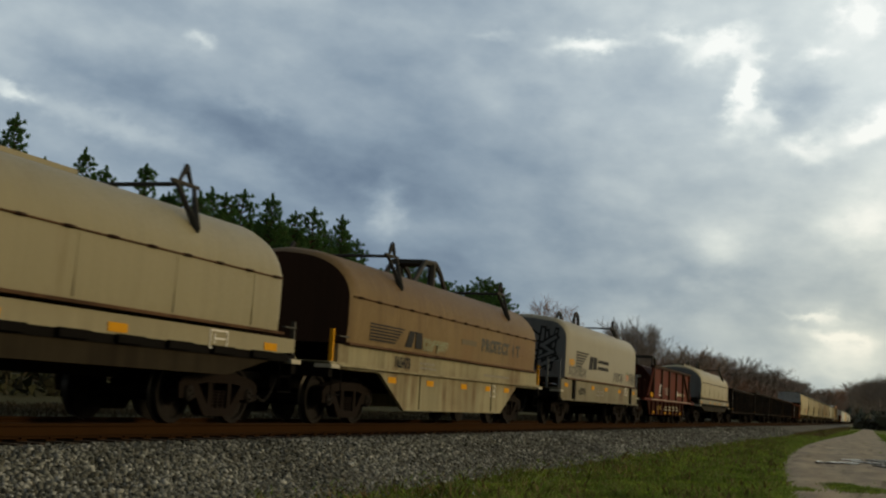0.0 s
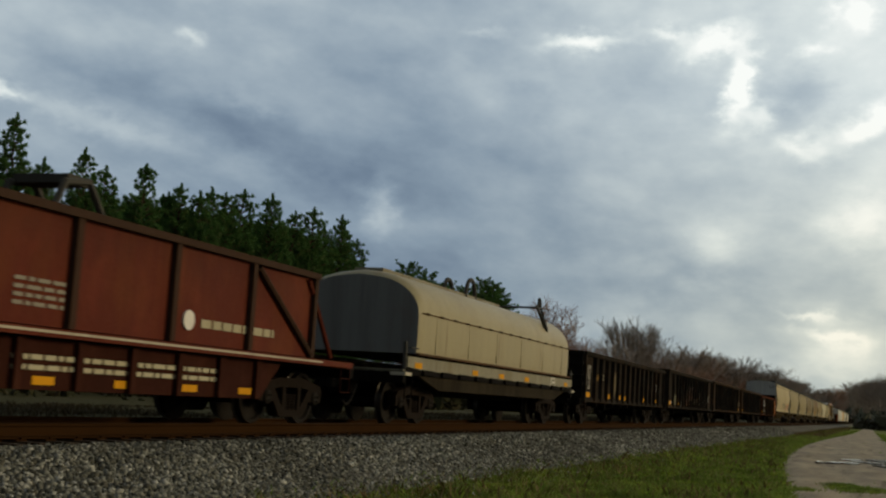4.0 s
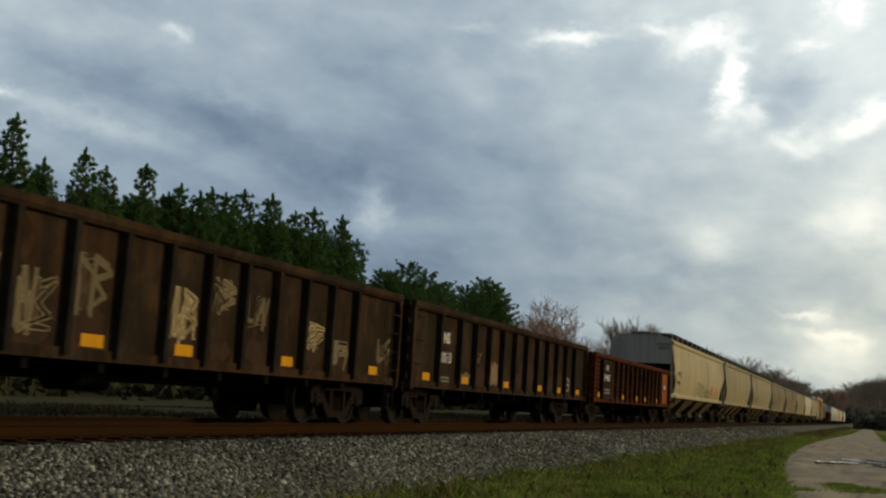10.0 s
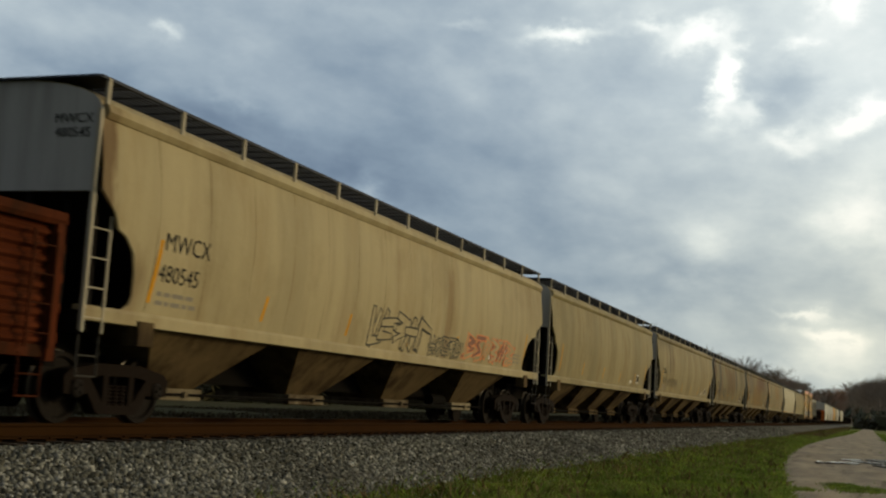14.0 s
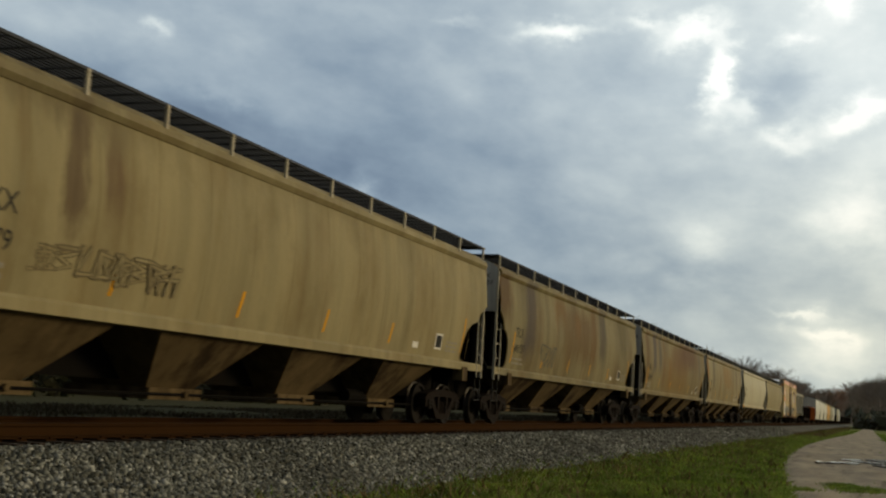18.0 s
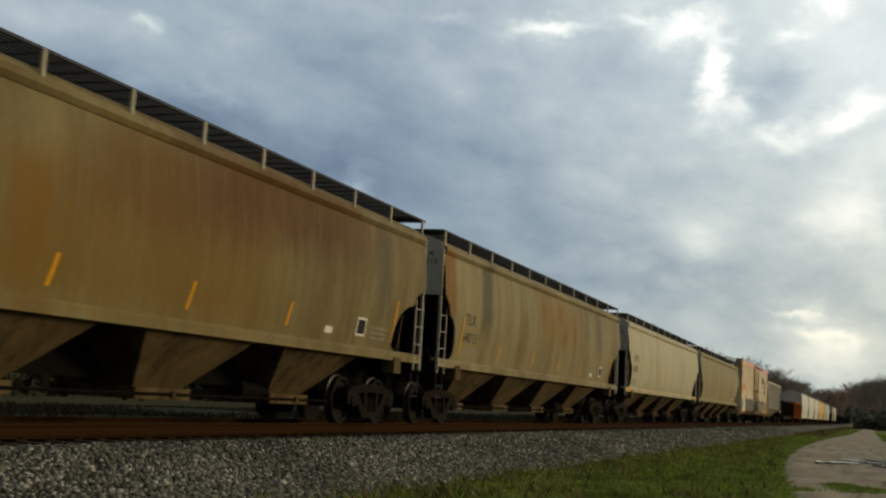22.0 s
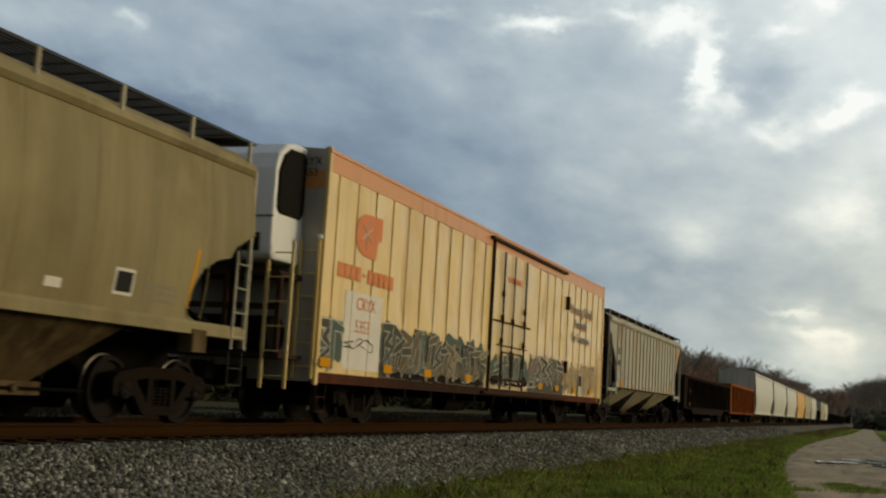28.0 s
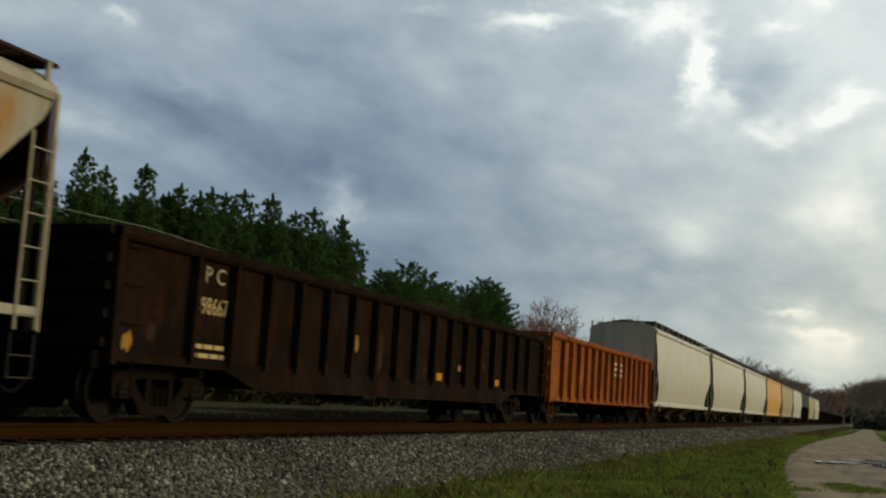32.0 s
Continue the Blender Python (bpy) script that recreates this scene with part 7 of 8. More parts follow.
# ---- trees ----
def pine_meshes(seed, h, wide=1.0, first=0.16, blunt=1.0):
    """Trunk, upswept limbs in whorls and needle puffs of a pine; base at the origin."""
    rng = random.Random(seed)
    nr = np.random.default_rng(seed)
    t = Shape()
    pts = [(0.10 * math.sin(i * 1.3 + seed), 0.10 * math.cos(i * 1.7), h * i / 8) for i in range(9)]
    for i in range(8):
        t.rod(pts[i], pts[i + 1], 0.16 * (1 - i / 8.4), 7, 0.16 * (1 - (i + 1) / 8.4))
    puffs = []
    z = h * first
    while z < h * 0.97:
        u = (z / h - first) / (1 - first)
        reach = (0.20 + 2.75 * wide * (1 - u) ** blunt) * (h / 13) * min(1.0, 0.6 + u * 2.5)
        n, a0 = rng.randint(6, 8), rng.uniform(0, 6.3)
        full = rng.uniform(0.82, 1.12)
        for k in range(n):
            if rng.random() < 0.08:
                continue
            a = a0 + 6.283 * k / n + rng.uniform(-0.35, 0.35)
            r = reach * full * rng.uniform(0.75, 1.1)
            e = Vector((math.cos(a) * r, math.sin(a) * r, z + r * rng.uniform(0.35, 0.85)))
            b = Vector((0, 0, z))
            t.rod(b, e, 0.03, 4, 0.010)
            m = max(2, int(r / 0.17))
            for j in range(m):
                f = 0.35 + 0.65 * (j + 1) / m
                c = b.lerp(e, f) + Vector((rng.uniform(-1, 1), rng.uniform(-1, 1), rng.uniform(-0.3, 0.8))) * 0.15
                puffs.append((c, rng.uniform(0.24, 0.38) * (1.1 if j == m - 1 else 0.85) * (1.0 - 0.36 * u), a))
        z += h * rng.uniform(0.022, 0.036)
    for k in range(10):
        puffs.append((Vector((rng.uniform(-0.05, 0.05), rng.uniform(-0.05, 0.05), h * 0.95 + k * 0.085)), 0.26 - 0.014 * k, 0.0))
    per = 52
    n = len(puffs) * per
    c = np.repeat(np.array([tuple(p) for p, _, _ in puffs]), per, 0)
    size = np.repeat(np.array([q for _, q, _ in puffs]), per)
    ang = np.repeat(np.array([a for _, _, a in puffs]), per)
    d = nr.normal(size=(n, 3)) * 0.8 + np.stack([0.45 * np.cos(ang), 0.45 * np.sin(ang), np.full(n, 1.15)], 1)
    d /= np.linalg.norm(d, axis=1)[:, None]
    s = np.cross(d, nr.normal(size=(n, 3)))
    s /= np.linalg.norm(s, axis=1)[:, None]
    w = (0.015 + 0.014 * nr.random(n))[:, None]
    a = c + d * (size * 0.05)[:, None]
    b = c + d * (size * (0.75 + 0.5 * nr.random(n)))[:, None]
    v = np.stack([a - s * w, a + s * w, b], 1).reshape(-1, 3)
    f = np.arange(len(v)).reshape(-1, 3)
    return t.mesh("trunk", BARK, True), numpy_mesh("crown", v, f, NEEDLE)


def bare_meshes(seed, h, twig, spread=0.5, dense=False):
    """A leafless broad-leaved tree: limbs fork down to fine twigs in a rounded crown."""
    rng = random.Random(seed)
    t, c = Shape(), Shape()

    def grow(p, d, length, r, level):
        q = p + d * length
        (t if level < 2 else c).rod(p, q, r, 6 if level < 2 else 3, r * 0.68)
        if level == 6:
            return
        for k in range(((4, 4, 4, 3, 3, 3) if dense else (4, 4, 3, 3, 3, 2))[level]):
            a = rng.uniform(0, 6.283)
            side = Vector((math.cos(a), math.sin(a), rng.uniform(-0.2, 0.5)))
            nd = (d * rng.uniform(0.7, 1.1) + side * spread * rng.uniform(0.7, 1.7) + Vector((0, 0, 0.14))).normalized()
            start = p.lerp(q, rng.uniform(0.5, 1.0) if k else 1.0)
            grow(start, nd, length * rng.uniform(0.60, 0.80), max(r * 0.58, 0.011), level + 1)

    grow(Vector((0, 0, 0)), Vector((0.02, 0.03, 1)).normalized(), h * 0.25, 0.15 * h / 12, 0)
    k = h / max(p[2] for p in c.v)
    for g in (t, c):
        g.v = [(a * k, b * k, z * k) for a, b, z in g.v]
    return t.mesh("trunk", TWIG), c.mesh("crown", twig)


def plant_pines():
    rng = random.Random(21)
    kinds = [pine_meshes(30 + k, 13.0) for k in range(5)]
    bushy = [pine_meshes(50 + k, 13.0, 0.95, 0.16, 0.82) for k in range(4)]
    broad = [pine_meshes(40 + k, 13.0, 1.35, 0.30, 0.55) for k in range(2)]

    def pine(x, y, h, set_, k, label="tall dark green pine in a row beyond the track"):
        ob = thing("pine_tree", label, "tree", "pines beyond the track", (x, y, -0.55))
        ob.rotation_euler, s = (rng.uniform(-0.03, 0.03), rng.uniform(-0.03, 0.03), rng.uniform(0, 6.3)), h / 13.3
        ob.scale = (s * rng.uniform(0.9, 1.1), s * rng.uniform(0.9, 1.1), s)
        a, c = set_[k % len(set_)]
        part("trunk", a, BARK, ob)
        part("crown", c, NEEDLE, ob)

    # the front row stands about 35 m from the rails
    front = ((50.2, 14.6), (52.7, 15.7), (55.8, 13.9), (59.4, 15.2), (62.3, 14.7), (66.3, 15.7), (71.0, 15.3), (72.9, 15.0), (74.6, 15.7), (76.8, 15.6), (79.1, 16.4), (83.1, 16.8), (85.3, 15.2), (87.3, 16.1), (90.4, 16.8), (93.2, 15.9), (95.4, 17.1), (98.2, 16.2), (100.6, 15.6))
    for k, (y, h) in enumerate(front):
        pine(-35 + rng.uniform(-0.5, 0.5), y, h, kinds if y < 72 or k % 4 == 0 else bushy, k)
    for i in range(58):
        y = 50.5 + i * 0.87
        pine(-36.6 - rng.uniform(0, 2.4), y, float(np.interp(y, [50, 68, 72, 100], [12.8, 13.5, 14.4, 15.5])) + rng.uniform(-0.8, 0.6), kinds if y < 70 else bushy, i + 1)
    for i in range(48):
        y = 44 + i * 1.35 + rng.uniform(-1, 1)
        pine(-40 - rng.uniform(0, 10), y, float(np.interp(y, [50, 68, 72, 104], [13.4, 14.0, 15.0, 16.4])) + rng.uniform(-0.9, 0.6), kinds if y < 70 else bushy, i)
    for k, (y, h) in enumerate(((105.8, 13.0), (108.6, 13.6), (111.2, 14.5), (115.1, 13.4), (119.8, 14.7), (123.2, 13.6), (125.6, 14.1), (132.0, 14.7), (136.4, 15.8), (140.0, 15.9), (143.6, 15.2))):
        pine(-35 + rng.uniform(-1, 1), y, h, broad, k, "round-headed green pine beyond the track")


def plant_bare():
    rng = random.Random(5)
    grey = [bare_meshes(60 + k, 12.0, TWIG, 0.36) for k in range(3)]
    red = [bare_meshes(70 + k, 12.0, REDTWIG, 0.5, True) for k in range(2)]

    def tree(x, y, h, set_, wide=1.0, label="leafless grey-brown tree behind the track"):
        a, b = set_[rng.randrange(len(set_))]
        ob = thing("bare_tree", label, "tree", "leafless trees along the track", (x, y, -0.6))
        ob.rotation_euler, s = (0, 0, rng.uniform(0, 6.3)), h / 12.0
        ob.scale = (s * wide, s * wide, s)
        part("trunk", a, TWIG, ob)
        part("crown", b, TWIG, ob)

    for y, h in ((112, 11), (148, 11.2), (153, 12.0), (158, 12.6), (163.3, 13.4), (169, 14.8), (176, 17.8), (183, 15.8), (189, 12.6)):
        tree(-36 + rng.uniform(-3, 3), y, h, red, 1.2, "leafless tree with reddish buds")
    for i in range(26):      # a low brown growth closes the foot of the row
        y = 138 + i * 6.2 + rng.uniform(-2, 2)
        tree(-34 + rng.uniform(-3, 2), y, float(np.interp(y, [138, 190, 210, 300], [8.5, 10.5, 9.5, 13.5])) * rng.uniform(0.8, 1.1), red if i % 3 else grey, 1.3, "low leafless thicket tree with brown twigs")
    for y, h in ((203, 10.5), (213, 12.6), (223, 14.4), (233, 17.6), (244, 20.6), (256, 20.2), (268, 19.0), (281, 17.4)):
        tree(-36 + rng.uniform(-3, 3), y, h, grey, 1.05)
    for i in range(40):
        y = 285 + i * 12 + rng.uniform(-4, 4)
        tree(-34 - rng.uniform(-2, 14), y, float(np.interp(y, [285, 361, 422, 507, 631, 771], [17.5, 22.0, 23.2, 23.8, 25.5, 26.5])) * rng.uniform(0.78, 1.0), grey if rng.random() < 0.55 else red, 1.35)
    for i in range(26):
        y = 430 + i * 15 + rng.uniform(-5, 5)
        tree(-22 + rng.uniform(-9, 6) + i * 0.75, y, rng.uniform(15, 20), grey if rng.random() < 0.6 else red, 1.4)
    for i in range(34):
        y = 300 + i * 11
        tree(13.5 + rng.uniform(-1, 12) - min(7, i * 0.35), y, rng.uniform(10, 15) + i * 0.25, grey, 1.3, "dark leafless tree at the bend of the road")


def close_far_end():
    """The line bends away behind woods."""
    rng = random.Random(12)
    set_ = [bare_meshes(80 + k, 12.0, TWIG, 0.5) for k in range(2)]
    for i in range(34):
        a, b = set_[i % 2]
        ob = thing("bare_tree", "distant leafless tree closing the view", "tree", "leafless trees along the track", (-48 + i * 2.8 + rng.uniform(-1, 1), 985 + rng.uniform(-12, 25), -2.0))
        k = rng.uniform(19, 26) / 12
        ob.rotation_euler, ob.scale = (0, 0, rng.uniform(0, 6)), (k * 1.1, k * 1.1, k)
        part("trunk", a, TWIG, ob)
        part("crown", b, TWIG, ob)


def thicket(name, label, seed, n, box_, lo, hi, mat):
    """Low scrub as many small leaves."""
    rng = np.random.default_rng(seed)
    x0, x1, y0, y1 = box_
    cx, cy = rng.uniform(x0, x1, n), rng.uniform(y0, y1, n)
    h = lo + (hi - lo) * rng.random(n) ** 1.5
    per = 60
    c = np.repeat(np.stack([cx, cy, np.full(n, -0.6)], 1), per, 0)
    hh = np.repeat(h, per)
    p = rng.normal(size=(n * per, 3)) * 0.33
    p[:, 2] = rng.random(n * per)
    c = c + np.stack([p[:, 0] * hh * 0.9, p[:, 1] * hh * 0.8, p[:, 2] * hh], 1)
    d, e = rng.normal(size=(n * per, 3)), rng.normal(size=(n * per, 3))
    q = (0.05 + 0.002 * c[:, 1:2]) * (1 + rng.random((n * per, 1)))
    v = np.stack([c - d * q, c + d * q, c + e * q], 1).reshape(-1, 3)
    tagged(new(name, numpy_mesh(name, v, np.arange(len(v)).reshape(-1, 3), mat)), label, "bushes", kind="stuff")


def wires():
    for x, z, sag, y0 in ((-10.0, 5.15, 0.40, 4.0), (-10.8, 4.70, 0.40, 4.0)):
        w = Shape()
        for a in range(4):
            ya = y0 - 26 + a * 52
            w.path([(x, ya + 52 * i / 12, z - sag * 4 * (i / 12) * (1 - i / 12)) for i in range(13)], 0.009, 5)
        tagged(new("overhead_wire", w.mesh("overhead_wire", WIREM)), "thin pale overhead wire along the track", "wire", kind="structure")


# ---- the train, from its head to its tail; the number is the leading end's place at the start ----
TRAIN = []


def add(car, s):
    TRAIN.append((car, s))
    return car


def spot(s):
    return (0, s, 0)


c = add(coil_car("beige coil car with an arched hood in panels", spot(3.5), 14.3, "round", COIL, COIL, COIL), 3.5)
c = add(coil_car("coil car with a rust-brown hood and deep beige girders", spot(19.1), 14.3, "bathtub", RUSTHOOD, GIRDER, OXIDE), 19.1)
for i in range(6):
    side_plate(c, "owner_stripe", 1.6, 2.9 + 0.09 * i, 1.62 + i * 0.06, 1.652 + i * 0.06, BLACKPAINT, 1.502)
part("owner_mark", Shape().hull([(1.503, 3.45, 1.60), (1.503, 3.80, 1.60), (1.503, 4.0, 1.94), (1.503, 3.65, 1.94)], [(1.509, 3.45, 1.60), (1.509, 3.80, 1.60), (1.509, 4.0, 1.94), (1.509, 3.65, 1.94)]), BLACKPAINT, c, "black owner's mark as plain shapes")
side_plate(c, "owner_mark", 4.02, 4.40, 1.60, 1.94, BLACKPAINT, 1.503)
side_plate(c, "faded_emblem", 7.0, 8.1, 1.88, 2.0, OLIVESPRAY, 1.503)
wildstyle(c, 4.5, 5.95, 1.58, 1.82, 1.503, (RUSTHOOD,), MINTSPRAY, 4, 5, 0.03, 0.022)
lettering(c, "165473", 3.05, 1.17, 0.30, BLACKPAINT, 1.45, bold=0.008)
bars(c, "small_writing", 4.5, 5.5, 1.16, 1.36, 2, GREYPAINT, 1.45)
for k, letter in enumerate("PROTECT IT"):
    if letter != " ":
        lettering(c, letter, 8.5 + 0.335 * k, 1.82, 0.40, GREYSPRAY, 1.506, "old_slogan", 1.35, 0.018)
bars(c, "small_writing", 9.0, 11.2, 1.18, 1.28, 1, GREYPAINT, 1.45)
white_frame(c, 9.6, 10.0, 0.70, 1.0, 1.445)
c = add(coil_car("beige coil car with a square-shouldered hood and grey end", spot(35.7), 13.1, "square", PALECOIL, SQUAREFRAME, GREYEND), 35.7)
for i in range(6):
    side_plate(c, "owner_stripe", 1.9, 3.6 - 0.18 * i, 2.32 - i * 0.09, 2.37 - i * 0.09, BLACKPAINT, 1.504)
part("owner_mark", Shape().hull([(1.504, 3.75, 1.86), (1.504, 4.30, 1.86), (1.504, 4.36, 2.30), (1.504, 3.95, 2.30)], [(1.510, 3.75, 1.86), (1.510, 4.30, 1.86), (1.510, 4.36, 2.30), (1.510, 3.95, 2.30)]).box(1.504, 1.51, 4.42, 4.98, 1.88, 2.30), BLACKPAINT, c, "black owner's mark as plain shapes")
bars(c, "owner_name", 5.2, 7.0, 1.84, 2.30, 2, BLACKPAINT, 1.504)
lettering(c, "163192", 2.45, 0.98, 0.34, BLACKPAINT, 1.49)
scrawl(c, "spray_tag", 0.95, 1.65, 1.86, 2.08, 1.507, YELLOW, 16, 4, 0.06)
wildstyle(c, 0.95, 3.3, 1.56, 1.84, 1.506, (PALECOIL,), GREYSPRAY, 17, 6, 0.03, 0.022)
bars(c, "small_writing", 5.2, 6.4, 0.98, 1.2, 2, GREYPAINT, 1.49)
wildstyle(c, 7.9, 9.6, 1.58, 1.9, 1.506, (PALECOIL,), GREYSPRAY, 5, 4, 0.03, 0.02)
wildstyle(c, 10.9, 12.2, 1.56, 2.0, 1.506, (PALECOIL,), GREYSPRAY, 7, 4, 0.03, 0.02)
blotch(c, "spray_fill", 10.35, 10.7, 1.84, 2.05, 1.507, MINTSPRAY, 8, 2)
scrawl(c, "spray_tag", 10.3, 10.8, 1.7, 1.9, 1.512, ORANGEPAINT, 6, 3, 0.05)
wildstyle(c, -1.05, 1.10, 1.72, 3.0, 0.690, (GREYEND,), BLACKPAINT, 31, 4, 0.11, 0.065, end=True)
c = add(shield_car("dark red coil car with a framed hood on a flat deck", spot(49.3), 16.2), 49.3)
lettering(c, "631594", 4.9, 0.62, 0.36, OCHRE, 1.395)
bars(c, "small_writing", 6.9, 11.5, 0.62, 0.86, 2, CREAM, 1.33)
bars(c, "owner_name", 10.7, 12.9, 1.34, 1.58, 1, CREAM, 1.43)
bars(c, "small_writing", 6.7, 7.6, 1.35, 1.72, 4, GREYPAINT, 1.43)
part("owner_mark", Shape().path([(1.43, 5.15, 1.42), (1.43, 5.2, 1.66), (1.43, 5.42, 1.78), (1.43, 5.64, 1.66), (1.43, 5.66, 1.5)], 0.04, 4).box(1.42, 1.45, 5.0, 5.6, 1.30, 1.36), WHITEPAINT, c)
part("owner_mark", Shape().lathe_x([(1.42, 0.14), (1.45, 0.14)], 18, 10.35, 1.48), WHITEPAINT, c)
c = add(coil_car("cream coil car with an arched hood and grey end", spot(67.9), 14.7, "round", CREAMCOIL, CREAMFRAME, GREYEND), 67.9)

yl = ((0.5, 0.62), (4.1, 0.5), (6.6, 0.5), (7.6, 0.5), (11.2, 0.5), (14.6, 0.45))
c = add(gondola("black gondola with worn yellow reflectors", spot(84.2), 16.3, 2.46, 0.76, BLACKGON, 14, patches=yl), 84.2)
scrawl(c, "spray_tag", 0.3, 1.1, 1.5, 2.05, 1.434, WHITEPAINT, 41, 5, 0.03, 1.5)
scrawl(c, "spray_tag", 0.7, 1.05, 1.15, 1.5, 1.434, WHITEPAINT, 42, 3, 0.025, 1.5)
lettering(c, "NW", 1.82, 1.50, 0.34, OCHRE, 1.432)
lettering(c, "190", 2.80, 1.55, 0.34, CREAM, 1.432)
lettering(c, "52", 3.82, 1.55, 0.34, CREAM, 1.432)
blotch(c, "worn_paint_patch", 5.15, 5.5, 0.95, 1.95, 1.432, OLIVESPRAY, 33, 2)
scrawl(c, "spray_tag", 12.95, 13.45, 1.25, 1.85, 1.434, TANSPRAY, 34, 4, 0.05)
white_frame(c, 14.12, 14.52, 1.42, 1.80, 1.432)
c = add(gondola("black-brown gondola with pink and pale green spray paint", spot(101.75), 16.5, 2.60, 0.78, BLACKGON, 14, rib_at=[1.62] + [2.85 + 0.955 * k for k in range(13)], patches=((0.25, 1.0), (3.3, 0.6), (6.1, 0.5), (8.2, 0.5), (11.5, 0.5), (14.3, 0.45))), 101.75)
lettering(c, "NS", 4.08, 1.70, 0.32, WHITEPAINT, 1.432)
lettering(c, "194", 4.06, 1.25, 0.32, WHITEPAINT, 1.432)
lettering(c, "404", 4.98, 1.25, 0.32, WHITEPAINT, 1.432)
bars(c, "small_writing", 0.9, 1.5, 0.98, 1.12, 2, SPRAYWHITE, 1.433)
bars(c, "small_writing", 4.1, 5.4, 0.92, 1.12, 2, SPRAYWHITE, 1.433)
for y in (5.95, 6.85, 7.75):
    blotch(c, "spray_fill", y - 0.1, y + 0.75, 0.95, 1.95, 1.434, PINKSPRAY, int(y * 10), 3)
wildstyle(c, 5.85, 8.5, 0.95, 2.02, 1.437, (PINKSPRAY, PINKSPRAY, PCBROWN), MINTSPRAY, 51, 4, 0.24, 0.014)
wildstyle(c, 8.8, 11.7, 0.95, 1.75, 1.434, (MINTSPRAY, OLIVESPRAY, KHAKI), SPRAYWHITE, 52, 5, 0.13, 0.014)
scrawl(c, "spray_tag", 12.7, 14.5, 1.0, 1.95, 1.442, SPRAYWHITE, 54, 4, 0.024, 2.0)
scrawl(c, "spray_tag", 14.5, 15.7, 1.2, 1.8, 1.442, SPRAYWHITE, 55, 3, 0.022, 2.0)
scrawl(c, "spray_tag", 11.4, 12.3, 1.3, 1.7, 1.442, GREYSPRAY, 57, 2, 0.03, 1.0)
wildstyle(c, 1.85, 3.1, 0.92, 1.45, 1.434, (OLIVESPRAY, PCBROWN), MINTSPRAY, 56, 3, 0.10, 0.02)
# darker ribs stand in for the shadow each rib throws
c = add(gondola("brown-black gondola with faded spray paint", spot(119.0), 16.4, 2.62, 0.80, BROWNGON, 14, rib_mat=BLACKGON, rib_at=[1.65] + [2.72 + 1.045 * k for k in range(12)], patches=((0.35, 0.5), (3.6, 0.45), (6.4, 0.45), (8.6, 0.45), (11.8, 0.4), (14.4, 0.4))), 119.0)
lettering(c, "NS", 1.98, 1.95, 0.32, WHITEPAINT, 1.432)
lettering(c, "200", 1.98, 1.52, 0.32, WHITEPAINT, 1.432)
lettering(c, "724", 2.95, 1.52, 0.32, WHITEPAINT, 1.432)
for k, i in enumerate((1, 2, 3, 5, 6, 7, 9, 10, 12)):
    y, z = 2.72 + (i + 0.5) * 1.045, (1.45, 1.05, 1.35, 1.15, 1.65, 1.5, 1.25, 1.0, 1.2)[k]
    wildstyle(c, y - 0.36, y + 0.30, z, z + (0.75 if k < 4 else 0.5), 1.434, (BROWNGON, OLIVESPRAY), (TANSPRAY, KHAKI, OLIVESPRAY)[k % 3], 80 + k, 2, 0.06, 0.016)
    blotch(c, "rust_stain", y - 0.25, y + 0.25, 0.95, 1.25 + 0.1 * (k % 4), 1.433, OXIDE, 200 + k, 2)
# rib shadows are again put into a darker rib paint
c = add(gondola("dark brown gondola with rusty panels and yellow squares", spot(136.1), 16.2, 2.60, 0.80, BROWNGON, 14, rib_mat=BLACKGON, rib_at=[1.70] + [3.10 + 1.135 * k for k in range(11)], patches=((0.9, 0.42), (4.0, 0.45), (7.4, 0.45), (10.9, 0.45), (13.0, 0.4), (15.2, 0.4))), 136.1)
lettering(c, "210113", 1.86, 1.40, 0.34, WHITEPAINT, 1.435, stretch=0.84, bold=0.003)
bars(c, "small_writing", 1.9, 2.6, 0.95, 1.1, 2, GREYPAINT, 1.433)
for k in range(9):
    y = 3.10 + 1.135 * k
    blotch(c, "worn_paint_patch", y + 0.12, y + 0.95, 0.95, 1.25 + 0.22 * (k % 3), 1.433, (OLIVESPRAY, OXIDE, PINKSPRAY, OXIDE)[k % 4] if k < 4 else OXIDE, 400 + k, 2)
scrawl(c, "spray_tag", 4.4, 5.1, 1.35, 1.9, 1.436, OLIVESPRAY, 410, 2, 0.03, 1.3)
scrawl(c, "spray_tag", 5.5, 6.3, 1.0, 1.4, 1.436, KHAKI, 411, 3, 0.03, 1.3)
end_lettering(c, "210113", 0.3, 2.38, 0.20, WHITEPAINT, -0.135)
white_frame(c, 13.62, 14.06, 1.05, 1.45, 1.432)
lettering(c, "NS", 2.14, 1.84, 0.34, WHITEPAINT, 1.432, bold=0.008)
c = add(gondola("rust-red gondola with ribbed sides and an orange panel", spot(153.5), 16.5, 2.50, 0.80, REDGON, 14, corrugated=True, rib_mat=BROWNGON, rib_at=[2.90 + 0.97 * k for k in range(12)], patches=((0.9, 0.42), (5.0, 0.45), (8.6, 0.45), (9.7, 0.45), (12.8, 0.4), (15.3, 0.4))), 153.5)
part("black_panel", Shape().box(1.44, 1.565, 1.25, 2.72, 0.92, 2.30), BLACKGON, c, "black painted number panel")
lettering(c, "NS", 1.72, 1.92, 0.30, WHITEPAINT, 1.567)
lettering(c, "194483", 1.38, 1.56, 0.34, WHITEPAINT, 1.567)
bars(c, "small_writing", 1.5, 2.4, 1.08, 1.30, 2, GREYPAINT, 1.567)
